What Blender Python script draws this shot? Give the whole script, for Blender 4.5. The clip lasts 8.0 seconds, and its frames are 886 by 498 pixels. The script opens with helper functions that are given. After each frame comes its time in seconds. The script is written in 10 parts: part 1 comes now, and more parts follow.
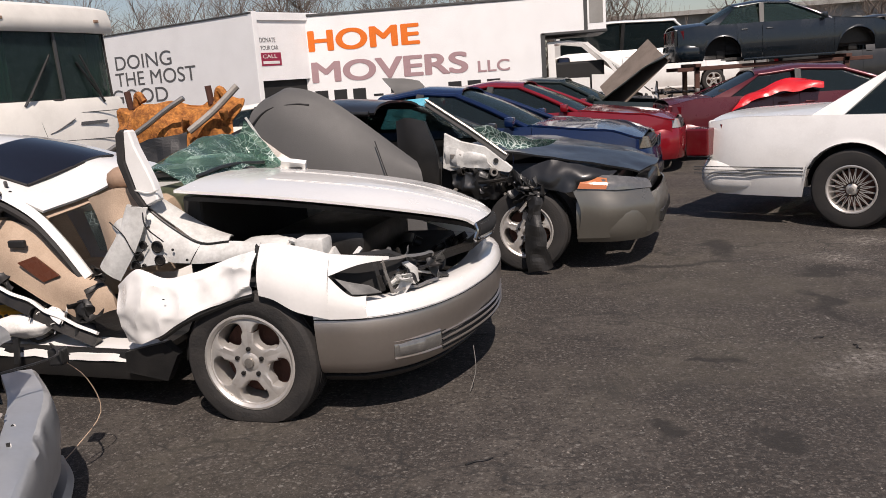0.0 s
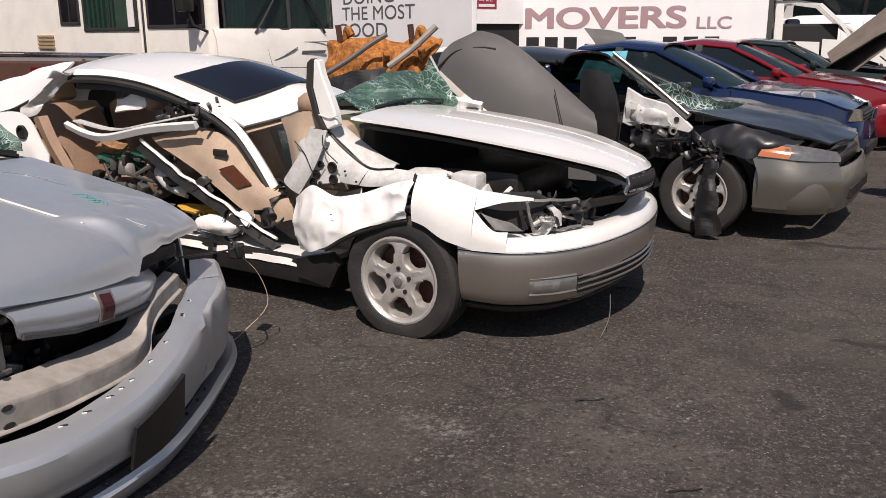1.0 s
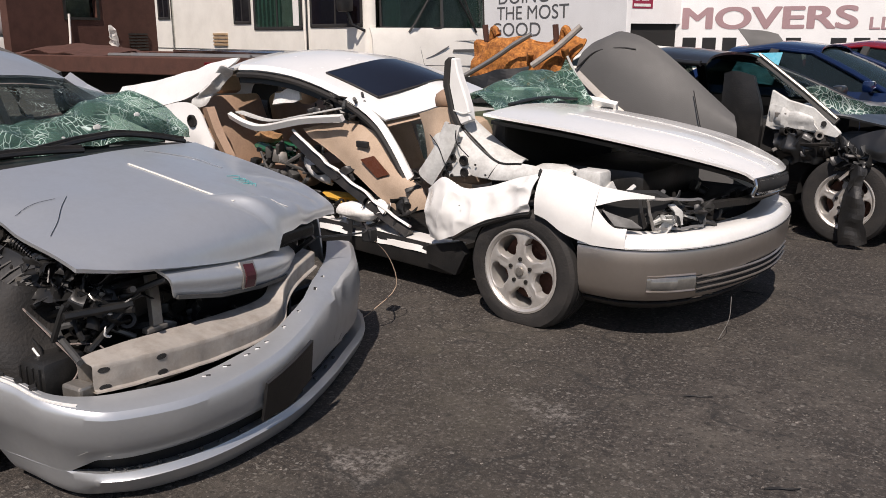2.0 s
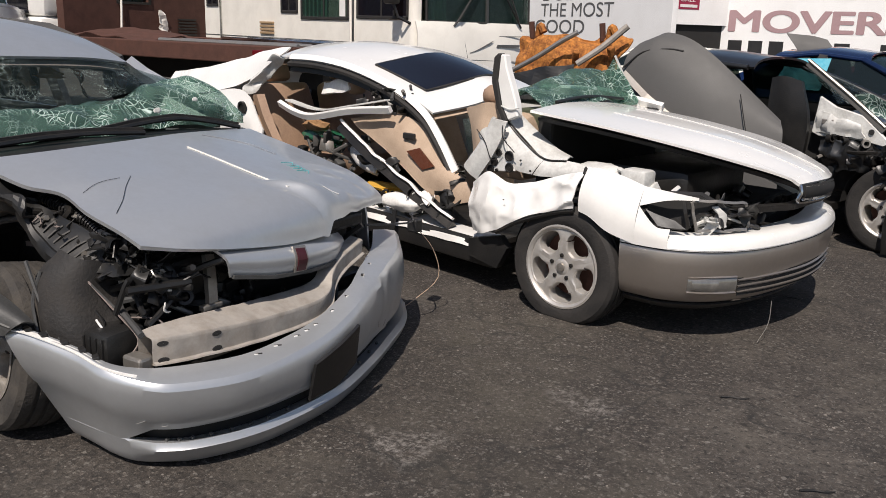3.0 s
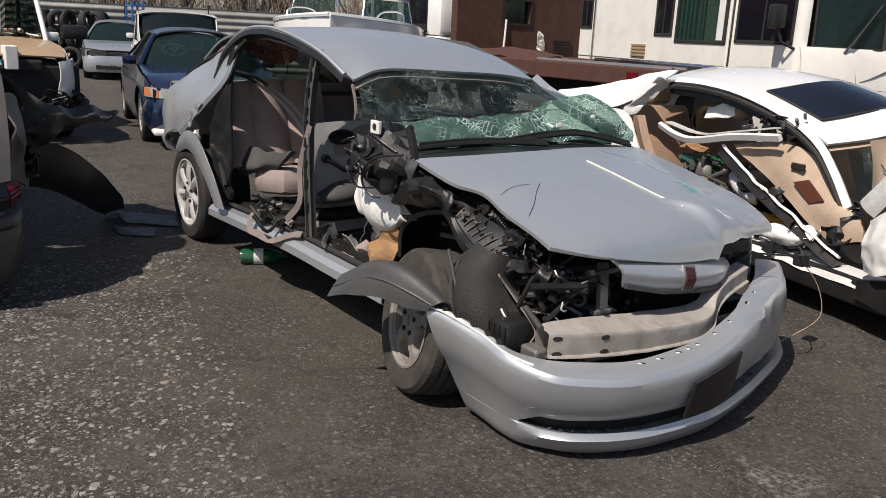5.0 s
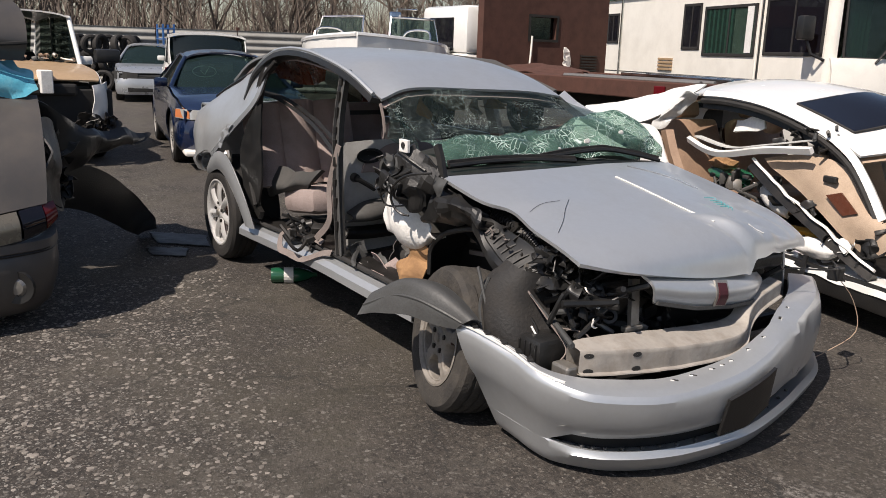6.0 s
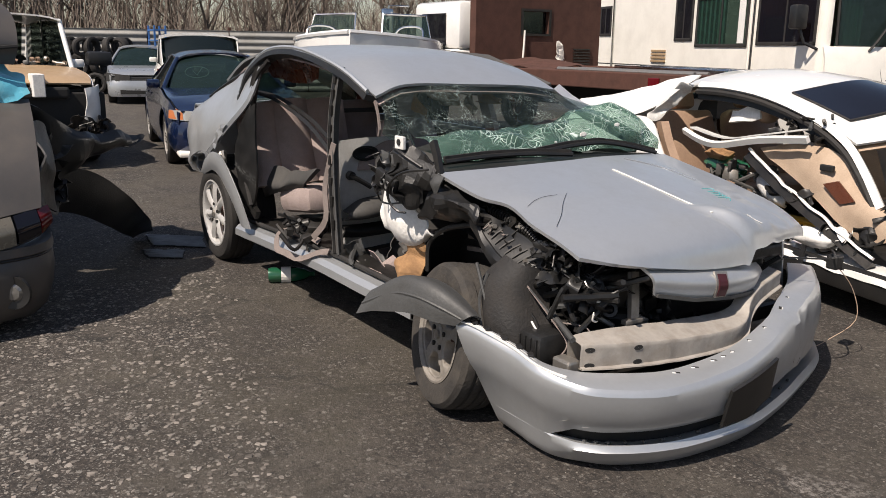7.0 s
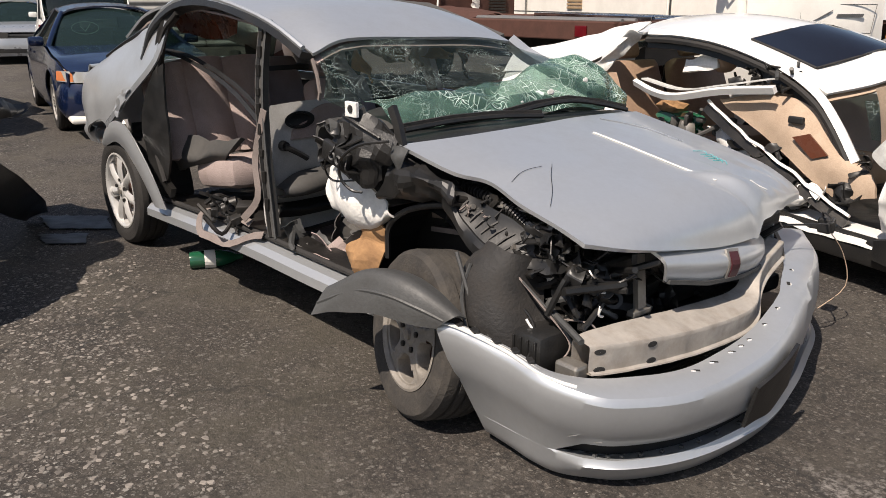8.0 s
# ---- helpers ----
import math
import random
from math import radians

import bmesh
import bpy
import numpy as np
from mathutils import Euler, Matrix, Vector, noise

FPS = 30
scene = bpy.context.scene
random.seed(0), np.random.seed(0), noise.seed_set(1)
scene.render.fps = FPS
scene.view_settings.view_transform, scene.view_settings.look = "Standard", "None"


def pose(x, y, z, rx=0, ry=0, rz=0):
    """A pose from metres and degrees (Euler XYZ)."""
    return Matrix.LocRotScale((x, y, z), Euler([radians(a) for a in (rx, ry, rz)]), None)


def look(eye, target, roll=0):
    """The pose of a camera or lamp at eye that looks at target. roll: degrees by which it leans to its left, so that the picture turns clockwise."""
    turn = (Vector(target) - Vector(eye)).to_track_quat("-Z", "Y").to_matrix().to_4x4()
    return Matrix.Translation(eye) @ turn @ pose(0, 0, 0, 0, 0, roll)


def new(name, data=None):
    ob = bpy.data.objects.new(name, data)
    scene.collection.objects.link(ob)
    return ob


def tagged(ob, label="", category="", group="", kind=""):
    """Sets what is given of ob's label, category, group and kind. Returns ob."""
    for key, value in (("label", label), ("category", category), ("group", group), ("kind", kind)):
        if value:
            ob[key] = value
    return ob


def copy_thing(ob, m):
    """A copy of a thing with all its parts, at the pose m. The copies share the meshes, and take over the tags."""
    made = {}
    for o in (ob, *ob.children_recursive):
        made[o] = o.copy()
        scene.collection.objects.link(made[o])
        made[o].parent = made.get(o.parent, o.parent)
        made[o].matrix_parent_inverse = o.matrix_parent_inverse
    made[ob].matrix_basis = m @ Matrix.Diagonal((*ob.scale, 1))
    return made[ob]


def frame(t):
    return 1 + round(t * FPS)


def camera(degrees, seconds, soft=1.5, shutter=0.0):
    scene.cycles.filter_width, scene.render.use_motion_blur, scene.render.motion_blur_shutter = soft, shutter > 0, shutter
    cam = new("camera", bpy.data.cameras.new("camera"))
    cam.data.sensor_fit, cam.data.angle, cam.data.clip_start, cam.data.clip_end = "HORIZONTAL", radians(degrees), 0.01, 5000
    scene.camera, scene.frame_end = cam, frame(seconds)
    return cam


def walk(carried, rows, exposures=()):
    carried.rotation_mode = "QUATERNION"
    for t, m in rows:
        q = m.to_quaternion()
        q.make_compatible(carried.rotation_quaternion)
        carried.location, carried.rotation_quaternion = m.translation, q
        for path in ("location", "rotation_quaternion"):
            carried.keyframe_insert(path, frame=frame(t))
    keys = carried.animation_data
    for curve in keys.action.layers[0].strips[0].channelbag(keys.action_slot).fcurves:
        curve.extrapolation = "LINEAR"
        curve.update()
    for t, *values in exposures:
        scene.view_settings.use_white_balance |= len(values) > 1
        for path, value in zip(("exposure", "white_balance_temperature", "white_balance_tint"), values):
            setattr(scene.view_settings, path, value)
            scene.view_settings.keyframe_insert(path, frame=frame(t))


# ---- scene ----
cam = camera(55.5, 8.0, 0.7)
PATH = [
    (0, (1.316, 0.136, 1.473), (1.102, 2.085, 1.078), -4.1),
    (0.5, (1.454, 0.036, 1.46), (1.098, 1.951, 1.007), -0.3),
    (1, (1.609, -0.029, 1.462), (0.939, 1.79, 0.969), -0.3),
    (1.5, (1.766, -0.045, 1.442), (0.91, 1.681, 0.903), -0.5),
    (2, (1.801, -0.154, 1.467), (0.816, 1.516, 0.973), -0.0),
    (2.2, (1.778, -0.187, 1.47), (0.778, 1.473, 0.977), 0.2),
    (3.3, (1.795, -0.263, 1.475), (0.738, 1.358, 0.965), 2.1),
    (3.5, (1.765, -0.277, 1.462), (0.713, 1.346, 0.955), 2.7),
    (4, (1.749, -0.362, 1.472), (0.452, 1.074, 0.964), 1.7),
    (4.5, (1.734, -0.445, 1.476), (0.238, 0.791, 0.993), 2.4),
    (5, (1.728, -0.501, 1.47), (0.123, 0.587, 0.978), 2.9),
    (5.2, (1.721, -0.516, 1.471), (0.076, 0.516, 0.993), 2.6),
    (6.3, (1.73, -0.508, 1.484), (0.075, 0.522, 1.037), 1.5),
    (6.5, (1.728, -0.514, 1.492), (0.052, 0.489, 1.064), 1.1),
    (7, (1.711, -0.506, 1.473), (0.069, 0.536, 1.008), 0.8),
    (7.5, (1.431, -0.432, 1.453), (-0.122, 0.724, 0.952), -0.5),
    (8, (1.147, -0.391, 1.461), (-0.345, 0.811, 0.889), -0.0),
]
walk(cam, [(t, look(e, g, r)) for t, e, g, r in PATH], [(0.0, -0.04, 6900, 19), (2.2, -0.04, 6780, 17), (3.4, -0.05, 6720, 14), (5.0, 0.03, 6700, 14), (6.3, 0.20, 6920, 15), (7.0, 0.22, 6980, 15), (8.0, 0.32, 7050, 15)])

# ---- light ----
SUN_DIR = Vector((0.17, -0.57, 0.80)).normalized()
world = bpy.data.worlds.new("world")
scene.world = world
world.use_nodes = True
wn = world.node_tree.nodes
sky = wn.new("ShaderNodeTexSky")
sky.sky_type = "NISHITA"
sky.sun_disc = False
sky.sun_elevation = math.asin(SUN_DIR.z)
sky.sun_rotation = math.atan2(SUN_DIR.x, SUN_DIR.y)
wn["Background"].inputs[1].default_value = 0.09
world.node_tree.links.new(sky.outputs[0], wn["Background"].inputs[0])
sun = new("sun", bpy.data.lights.new("sun", "SUN"))
sun.data.energy = 5.2
sun.data.angle = radians(0.5)
sun.data.color = (1.0, 0.95, 0.87)
sun.matrix_world = look((0, 0, 0), -SUN_DIR)
scene.view_settings.exposure = 0.0

# ---- materials ----


def mat(name, color, rough=0.6, metal=0.0, coat=0.0, dirt=0.15, dirt_color=(0.16, 0.13, 0.1), scale=6.0, bump=0.0, bump_scale=60.0,
        trans=0.0, emit=0.0, jitter=0.0, speck=0.0, grain=None, island=0.0):
    """A surface with stains at a large scale, grain at a small one and fine relief."""
    m = bpy.data.materials.new(name)
    m.use_nodes = True
    nt = m.node_tree
    n, l = nt.nodes, nt.links
    b = n["Principled BSDF"]
    tc = n.new("ShaderNodeTexCoord")
    big = n.new("ShaderNodeTexNoise")
    big.inputs["Scale"].default_value = scale
    big.inputs["Detail"].default_value = 8
    big.inputs["Roughness"].default_value = 0.65
    l.new(tc.outputs["Object"], big.inputs["Vector"])
    ramp = n.new("ShaderNodeMapRange")
    ramp.inputs["From Min"].default_value = 0.42
    ramp.inputs["From Max"].default_value = 0.72
    ramp.inputs["To Max"].default_value = dirt
    l.new(big.outputs[0], ramp.inputs["Value"])
    mix = n.new("ShaderNodeMix")
    mix.data_type = "RGBA"
    mix.inputs["A"].default_value = (*color, 1)
    mix.inputs["B"].default_value = (*dirt_color, 1)
    l.new(ramp.outputs[0], mix.inputs["Factor"])
    out = mix.outputs["Result"]
    fine = n.new("ShaderNodeTexNoise")
    fine.inputs["Scale"].default_value = bump_scale
    fine.inputs["Detail"].default_value = 4
    l.new(tc.outputs["Object"], fine.inputs["Vector"])
    hsv = n.new("ShaderNodeHueSaturation")
    val = n.new("ShaderNodeMapRange")
    val.inputs["From Min"].default_value = 0.25
    val.inputs["From Max"].default_value = 0.75
    grain = (0.02 if coat else 0.10) if grain is None else grain
    val.inputs["To Min"].default_value = 1 - grain - speck
    val.inputs["To Max"].default_value = 1 + grain + speck
    l.new(fine.outputs[0], val.inputs["Value"])
    l.new(val.outputs[0], hsv.inputs["Value"])
    l.new(out, hsv.inputs["Color"])
    out = hsv.outputs[0]
    if island:
        ge = n.new("ShaderNodeNewGeometry")
        mr = n.new("ShaderNodeMapRange")
        mr.inputs["To Min"].default_value = 1 - island
        mr.inputs["To Max"].default_value = 1 + island
        l.new(ge.outputs["Random Per Island"], mr.inputs["Value"])
        h3 = n.new("ShaderNodeHueSaturation")
        l.new(mr.outputs[0], h3.inputs["Value"])
        l.new(out, h3.inputs["Color"])
        out = h3.outputs[0]
    if jitter:
        oi = n.new("ShaderNodeObjectInfo")
        mr = n.new("ShaderNodeMapRange")
        mr.inputs["To Min"].default_value = 1 - jitter
        mr.inputs["To Max"].default_value = 1 + jitter
        l.new(oi.outputs["Random"], mr.inputs["Value"])
        h2 = n.new("ShaderNodeHueSaturation")
        l.new(mr.outputs[0], h2.inputs["Value"])
        l.new(out, h2.inputs["Color"])
        out = h2.outputs[0]
    l.new(out, b.inputs["Base Color"])
    rr = n.new("ShaderNodeMapRange")
    rr.inputs["From Min"].default_value = 0.35
    rr.inputs["From Max"].default_value = 0.75
    rr.inputs["To Min"].default_value = max(0.02, rough - 0.05)
    rr.inputs["To Max"].default_value = min(1.0, rough + 0.25 * (dirt + 0.3))
    l.new(big.outputs[0], rr.inputs["Value"])
    l.new(rr.outputs[0], b.inputs["Roughness"])
    b.inputs["Metallic"].default_value = metal
    b.inputs["Coat Weight"].default_value = coat
    b.inputs["Coat Roughness"].default_value = 0.06
    b.inputs["Transmission Weight"].default_value = trans
    if emit:
        b.inputs["Emission Color"].default_value = (*color, 1)
        b.inputs["Emission Strength"].default_value = emit
    if bump:
        bp = n.new("ShaderNodeBump")
        bp.inputs["Strength"].default_value = min(1.0, bump)
        bp.inputs["Distance"].default_value = 0.01
        l.new(fine.outputs[0], bp.inputs["Height"])
        l.new(bp.outputs[0], b.inputs["Normal"])
    return m


def glass_mat(name, tint, alpha, rough=0.03):
    """Car glass: part clear, part tinted gloss."""
    m = bpy.data.materials.new(name)
    m.use_nodes = True
    n, l = m.node_tree.nodes, m.node_tree.links
    b = n["Principled BSDF"]
    b.inputs["Base Color"].default_value = (*tint, 1)
    b.inputs["Roughness"].default_value = rough
    tr = n.new("ShaderNodeBsdfTransparent")
    tr.inputs[0].default_value = (0.75, 0.86, 0.8, 1)
    tc = n.new("ShaderNodeTexCoord")
    no = n.new("ShaderNodeTexNoise")
    no.inputs["Scale"].default_value = 9
    l.new(tc.outputs["Object"], no.inputs["Vector"])
    mr = n.new("ShaderNodeMapRange")
    mr.inputs["To Min"].default_value = alpha - 0.12
    mr.inputs["To Max"].default_value = alpha + 0.12
    l.new(no.outputs[0], mr.inputs["Value"])
    mx = n.new("ShaderNodeMixShader")
    l.new(mr.outputs[0], mx.inputs[0])
    l.new(tr.outputs[0], mx.inputs[1])
    l.new(b.outputs[0], mx.inputs[2])
    l.new(mx.outputs[0], n["Material Output"].inputs[0])
    return m


def cracked_mat(name, tint, alpha, scale=14.0, width=0.035, white=(0.75, 0.85, 0.8), clear=(0.6, 0.8, 0.7)):
    """Laminated glass crazed by a web of fine white cracks."""
    m = bpy.data.materials.new(name)
    m.use_nodes = True
    n, l = m.node_tree.nodes, m.node_tree.links
    b = n["Principled BSDF"]
    tc = n.new("ShaderNodeTexCoord")
    wob = n.new("ShaderNodeTexNoise")
    wob.inputs["Scale"].default_value = 3
    l.new(tc.outputs["Object"], wob.inputs["Vector"])
    add = n.new("ShaderNodeVectorMath")
    add.operation = "MULTIPLY_ADD"
    add.inputs[1].default_value = (0.35, 0.35, 0.35)
    l.new(wob.outputs[1], add.inputs[0])
    l.new(tc.outputs["Object"], add.inputs[2])
    masks = []
    for s, w in ((scale, width), (scale * 0.45, width * 0.5)):
        vo = n.new("ShaderNodeTexVoronoi")
        vo.feature = "DISTANCE_TO_EDGE"
        vo.inputs["Scale"].default_value = s
        l.new(add.outputs[0], vo.inputs["Vector"])
        lt = n.new("ShaderNodeMapRange")
        lt.inputs["From Min"].default_value = 0.0
        lt.inputs["From Max"].default_value = w
        lt.inputs["To Min"].default_value = 1.0
        lt.inputs["To Max"].default_value = 0.0
        l.new(vo.outputs[0], lt.inputs["Value"])
        masks.append(lt)
    mm = n.new("ShaderNodeMath")
    mm.operation = "MAXIMUM"
    l.new(masks[0].outputs[0], mm.inputs[0])
    l.new(masks[1].outputs[0], mm.inputs[1])
    br = n.new("ShaderNodeTexNoise")
    br.inputs["Scale"].default_value = 5
    l.new(tc.outputs["Object"], br.inputs["Vector"])
    cut = n.new("ShaderNodeMapRange")
    cut.inputs["From Min"].default_value = 0.38
    cut.inputs["From Max"].default_value = 0.6
    l.new(br.outputs[0], cut.inputs["Value"])
    crack = n.new("ShaderNodeMath")
    crack.operation = "MULTIPLY"
    l.new(mm.outputs[0], crack.inputs[0])
    l.new(cut.outputs[0], crack.inputs[1])
    col = n.new("ShaderNodeMix")
    col.data_type = "RGBA"
    col.inputs["A"].default_value = (*tint, 1)
    col.inputs["B"].default_value = (*white, 1)
    l.new(crack.outputs[0], col.inputs["Factor"])
    l.new(col.outputs["Result"], b.inputs["Base Color"])
    b.inputs["Roughness"].default_value = 0.12
    tr = n.new("ShaderNodeBsdfTransparent")
    tr.inputs[0].default_value = (*clear, 1)
    al = n.new("ShaderNodeMath")
    al.operation = "ADD"
    al.use_clamp = True
    al.inputs[1].default_value = alpha
    l.new(crack.outputs[0], al.inputs[0])
    mx = n.new("ShaderNodeMixShader")
    l.new(al.outputs[0], mx.inputs[0])
    l.new(tr.outputs[0], mx.inputs[1])
    l.new(b.outputs[0], mx.inputs[2])
    l.new(mx.outputs[0], n["Material Output"].inputs[0])
    return m


def asphalt_mat():
    """Old asphalt: exposed pale aggregate, worn grey patches, oil stains and cracks."""
    m = bpy.data.materials.new("asphalt")
    m.use_nodes = True
    n, l = m.node_tree.nodes, m.node_tree.links
    b = n["Principled BSDF"]
    tc = n.new("ShaderNodeTexCoord")

    def noise_tex(scale, detail=6, rough=0.6):
        t = n.new("ShaderNodeTexNoise")
        t.inputs["Scale"].default_value = scale
        t.inputs["Detail"].default_value = detail
        t.inputs["Roughness"].default_value = rough
        l.new(tc.outputs["Object"], t.inputs["Vector"])
        return t.outputs[0]

    def span(v, a, z, lo=0.0, hi=1.0):
        t = n.new("ShaderNodeMapRange")
        t.inputs["From Min"].default_value, t.inputs["From Max"].default_value = a, z
        t.inputs["To Min"].default_value, t.inputs["To Max"].default_value = lo, hi
        l.new(v, t.inputs["Value"])
        return t.outputs[0]

    def blend(f, a, c):
        t = n.new("ShaderNodeMix")
        t.data_type = "RGBA"
        for key, v in (("Factor", f), ("A", a), ("B", c)):
            if isinstance(v, tuple):
                t.inputs[key].default_value = (*v, 1)
            elif isinstance(v, float):
                t.inputs[key].default_value = v
            else:
                l.new(v, t.inputs[key])
        return t.outputs["Result"]

    def times(a, c):
        t = n.new("ShaderNodeMath")
        t.operation = "MULTIPLY"
        l.new(a, t.inputs[0])
        l.new(c, t.inputs[1])
        return t.outputs[0]

    base = blend(span(noise_tex(0.35), 0.35, 0.65), (0.029, 0.0232, 0.0190), (0.056, 0.0455, 0.0375))
    base = blend(span(noise_tex(2.2, 12, 0.85), 0.40, 0.62), (0.021, 0.0177, 0.0154), base)
    base = blend(span(noise_tex(60, 3), 0.3, 0.7, 0.0, 0.8), base, (0.062, 0.0510, 0.0425))
    base = blend(span(noise_tex(26, 10, 0.85), 0.44, 0.58, 0.0, 0.75), base, (0.017, 0.0145, 0.0125))
    base = blend(span(noise_tex(40, 8, 0.8), 0.52, 0.66, 0.0, 0.8), base, (0.098, 0.081, 0.068))
    xyz = n.new("ShaderNodeSeparateXYZ")
    l.new(tc.outputs["Object"], xyz.inputs[0])
    lane = n.new("ShaderNodeMath")
    lane.operation = "MULTIPLY_ADD"
    lane.inputs[1].default_value = -0.2
    l.new(xyz.outputs[0], lane.inputs[0])
    lane.inputs[2].default_value = 0.32
    side = n.new("ShaderNodeMath")
    side.operation = "SUBTRACT"
    l.new(lane.outputs[0], side.inputs[0])
    l.new(xyz.outputs[1], side.inputs[1])
    bare = n.new("ShaderNodeMath")
    bare.operation = "MULTIPLY_ADD"
    bare.inputs[1].default_value = 0.8
    l.new(noise_tex(1.5), bare.inputs[0])
    l.new(side.outputs[0], bare.inputs[2])
    top_up = n.new("ShaderNodeMath")
    top_up.operation = "MAXIMUM"
    l.new(span(bare.outputs[0], 0.30, 0.62), top_up.inputs[0])
    l.new(span(noise_tex(0.5, 5), 0.45, 0.70, 0.0, 0.6), top_up.inputs[1])
    worn = top_up.outputs[0]
    reliefs = []
    rag = n.new("ShaderNodeTexNoise")
    rag.inputs["Scale"].default_value = 70
    rag.inputs["Detail"].default_value = 3
    l.new(tc.outputs["Object"], rag.inputs["Vector"])
    rv = n.new("ShaderNodeVectorMath")
    rv.operation = "MULTIPLY_ADD"
    rv.inputs[1].default_value = (0.022, 0.022, 0.022)
    l.new(rag.outputs[1], rv.inputs[0])
    l.new(tc.outputs["Object"], rv.inputs[2])
    ragged = rv.outputs[0]
    for scale, size, amount in ((30.0, 0.34, 1.0), (52.0, 0.37, 0.95), (110.0, 0.40, 0.75)):
        vo = n.new("ShaderNodeTexVoronoi")
        vo.inputs["Scale"].default_value = scale
        l.new(ragged, vo.inputs["Vector"])
        stone = span(vo.outputs["Distance"], size - 0.09, size, amount, 0.0)
        pick = n.new("ShaderNodeSeparateColor")
        l.new(vo.outputs["Color"], pick.inputs[0])
        some = times(stone, span(pick.outputs[0], 0.50, 0.70))
        some = times(some, span(worn, 0.0, 1.0, 0.30, 1.0))
        tone = blend(pick.outputs[1], (0.085, 0.075, 0.066), (0.36, 0.34, 0.305))
        base = blend(some, base, tone)
        reliefs.append(some)
    dust = times(span(noise_tex(1.1, 9, 0.72), 0.46, 0.68, 0.0, 0.9), span(noise_tex(9.0, 8, 0.75), 0.40, 0.62, 0.1, 1.0))
    base = blend(dust, base, (0.150, 0.132, 0.112))
    base = blend(span(noise_tex(4.5, 10, 0.8), 0.50, 0.64, 0.0, 0.6), base, (0.021, 0.018, 0.016))
    base = blend(span(noise_tex(34, 4, 0.62), 0.55, 0.64, 0.0, 0.8), base, (0.013, 0.011, 0.0095))
    base = blend(span(noise_tex(47, 5, 0.66), 0.57, 0.66, 0.0, 0.75), base, (0.165, 0.143, 0.122))
    base = blend(span(noise_tex(3.1, 9, 0.78), 0.55, 0.66, 0.0, 0.55), base, (0.019, 0.0155, 0.0128))
    oil = span(noise_tex(0.8, 7, 0.7), 0.58, 0.68, 0.0, 0.65)
    base = blend(oil, base, (0.022, 0.020, 0.018))
    cr = n.new("ShaderNodeTexVoronoi")
    cr.feature = "DISTANCE_TO_EDGE"
    cr.inputs["Scale"].default_value = 0.8
    warp = n.new("ShaderNodeTexNoise")
    warp.inputs["Scale"].default_value = 2.5
    warp.inputs["Detail"].default_value = 8
    l.new(tc.outputs["Object"], warp.inputs["Vector"])
    va = n.new("ShaderNodeVectorMath")
    va.operation = "MULTIPLY_ADD"
    va.inputs[1].default_value = (0.7, 0.7, 0.7)
    l.new(warp.outputs[1], va.inputs[0])
    l.new(tc.outputs["Object"], va.inputs[2])
    l.new(va.outputs[0], cr.inputs["Vector"])
    crack = times(span(cr.outputs[0], 0.0, 0.014, 0.9, 0.0), span(noise_tex(0.45), 0.42, 0.52))
    base = blend(crack, base, (0.016, 0.015, 0.014))
    olive = times(span(noise_tex(0.55, 4), 0.46, 0.62, 0.0, 0.55), span(noise_tex(6, 6), 0.35, 0.6, 0.3, 1.0))
    base = blend(olive, base, (0.052, 0.045, 0.031))

    def spot(x, y, sx, sy, edge):
        """A ragged stain round a place, longer one way than the other."""
        d = n.new("ShaderNodeVectorMath")
        d.operation = "SUBTRACT"
        d.inputs[1].default_value = (x + 0.35, y + 0.35, 0.35)
        l.new(va.outputs[0], d.inputs[0])
        s = n.new("ShaderNodeVectorMath")
        s.operation = "MULTIPLY"
        s.inputs[1].default_value = (1 / sx, 1 / sy, 0)
        l.new(d.outputs[0], s.inputs[0])
        ln = n.new("ShaderNodeVectorMath")
        ln.operation = "LENGTH"
        l.new(s.outputs[0], ln.inputs[0])
        return span(ln.outputs["Value"], edge, 1.0, 1.0, 0.0)

    for x, y, sx, sy in ((2.80, 6.85, 0.16, 0.42), (2.30, 6.35, 0.50, 0.10), (2.20, 4.24, 0.15, 0.06), (1.84, 3.46, 0.12, 0.06), (3.30, 6.0, 0.35, 0.12), (2.25, 3.22, 0.14, 0.09), (3.06, 5.1, 0.10, 0.5), (-3.9, 1.9, 0.8, 0.5)):
        base = blend(times(spot(x, y, sx, sy, 0.55), span(noise_tex(14, 6), 0.25, 0.5, 0.3, 0.9)), base, (0.017, 0.0145, 0.012))
    for x, y, sx, sy in ((3.95, 6.92, 0.30, 0.22), (2.85, 4.12, 0.32, 0.22), (3.50, 6.35, 0.35, 0.20), (0.55, 2.75, 0.20, 0.12), (0.15, 2.05, 0.28, 0.10), (-4.6, 2.0, 0.45, 0.25), (-5.4, 2.6, 0.5, 0.2)):
        base = blend(times(spot(x, y, sx, sy, 0.2), span(noise_tex(24, 8, 0.8), 0.48, 0.60, 0.0, 0.9)), base, (0.24, 0.22, 0.20))
    l.new(base, b.inputs["Base Color"])
    b.inputs["Roughness"].default_value = 0.85
    h = noise_tex(75, 5, 0.7)
    for r in reliefs[:2]:
        ad = n.new("ShaderNodeMath")
        ad.operation = "MULTIPLY_ADD"
        ad.inputs[1].default_value = 0.35
        l.new(r, ad.inputs[0])
        l.new(h, ad.inputs[2])
        h = ad.outputs[0]
    bp = n.new("ShaderNodeBump")
    bp.inputs["Strength"].default_value = 0.7
    bp.inputs["Distance"].default_value = 0.013
    l.new(h, bp.inputs["Height"])
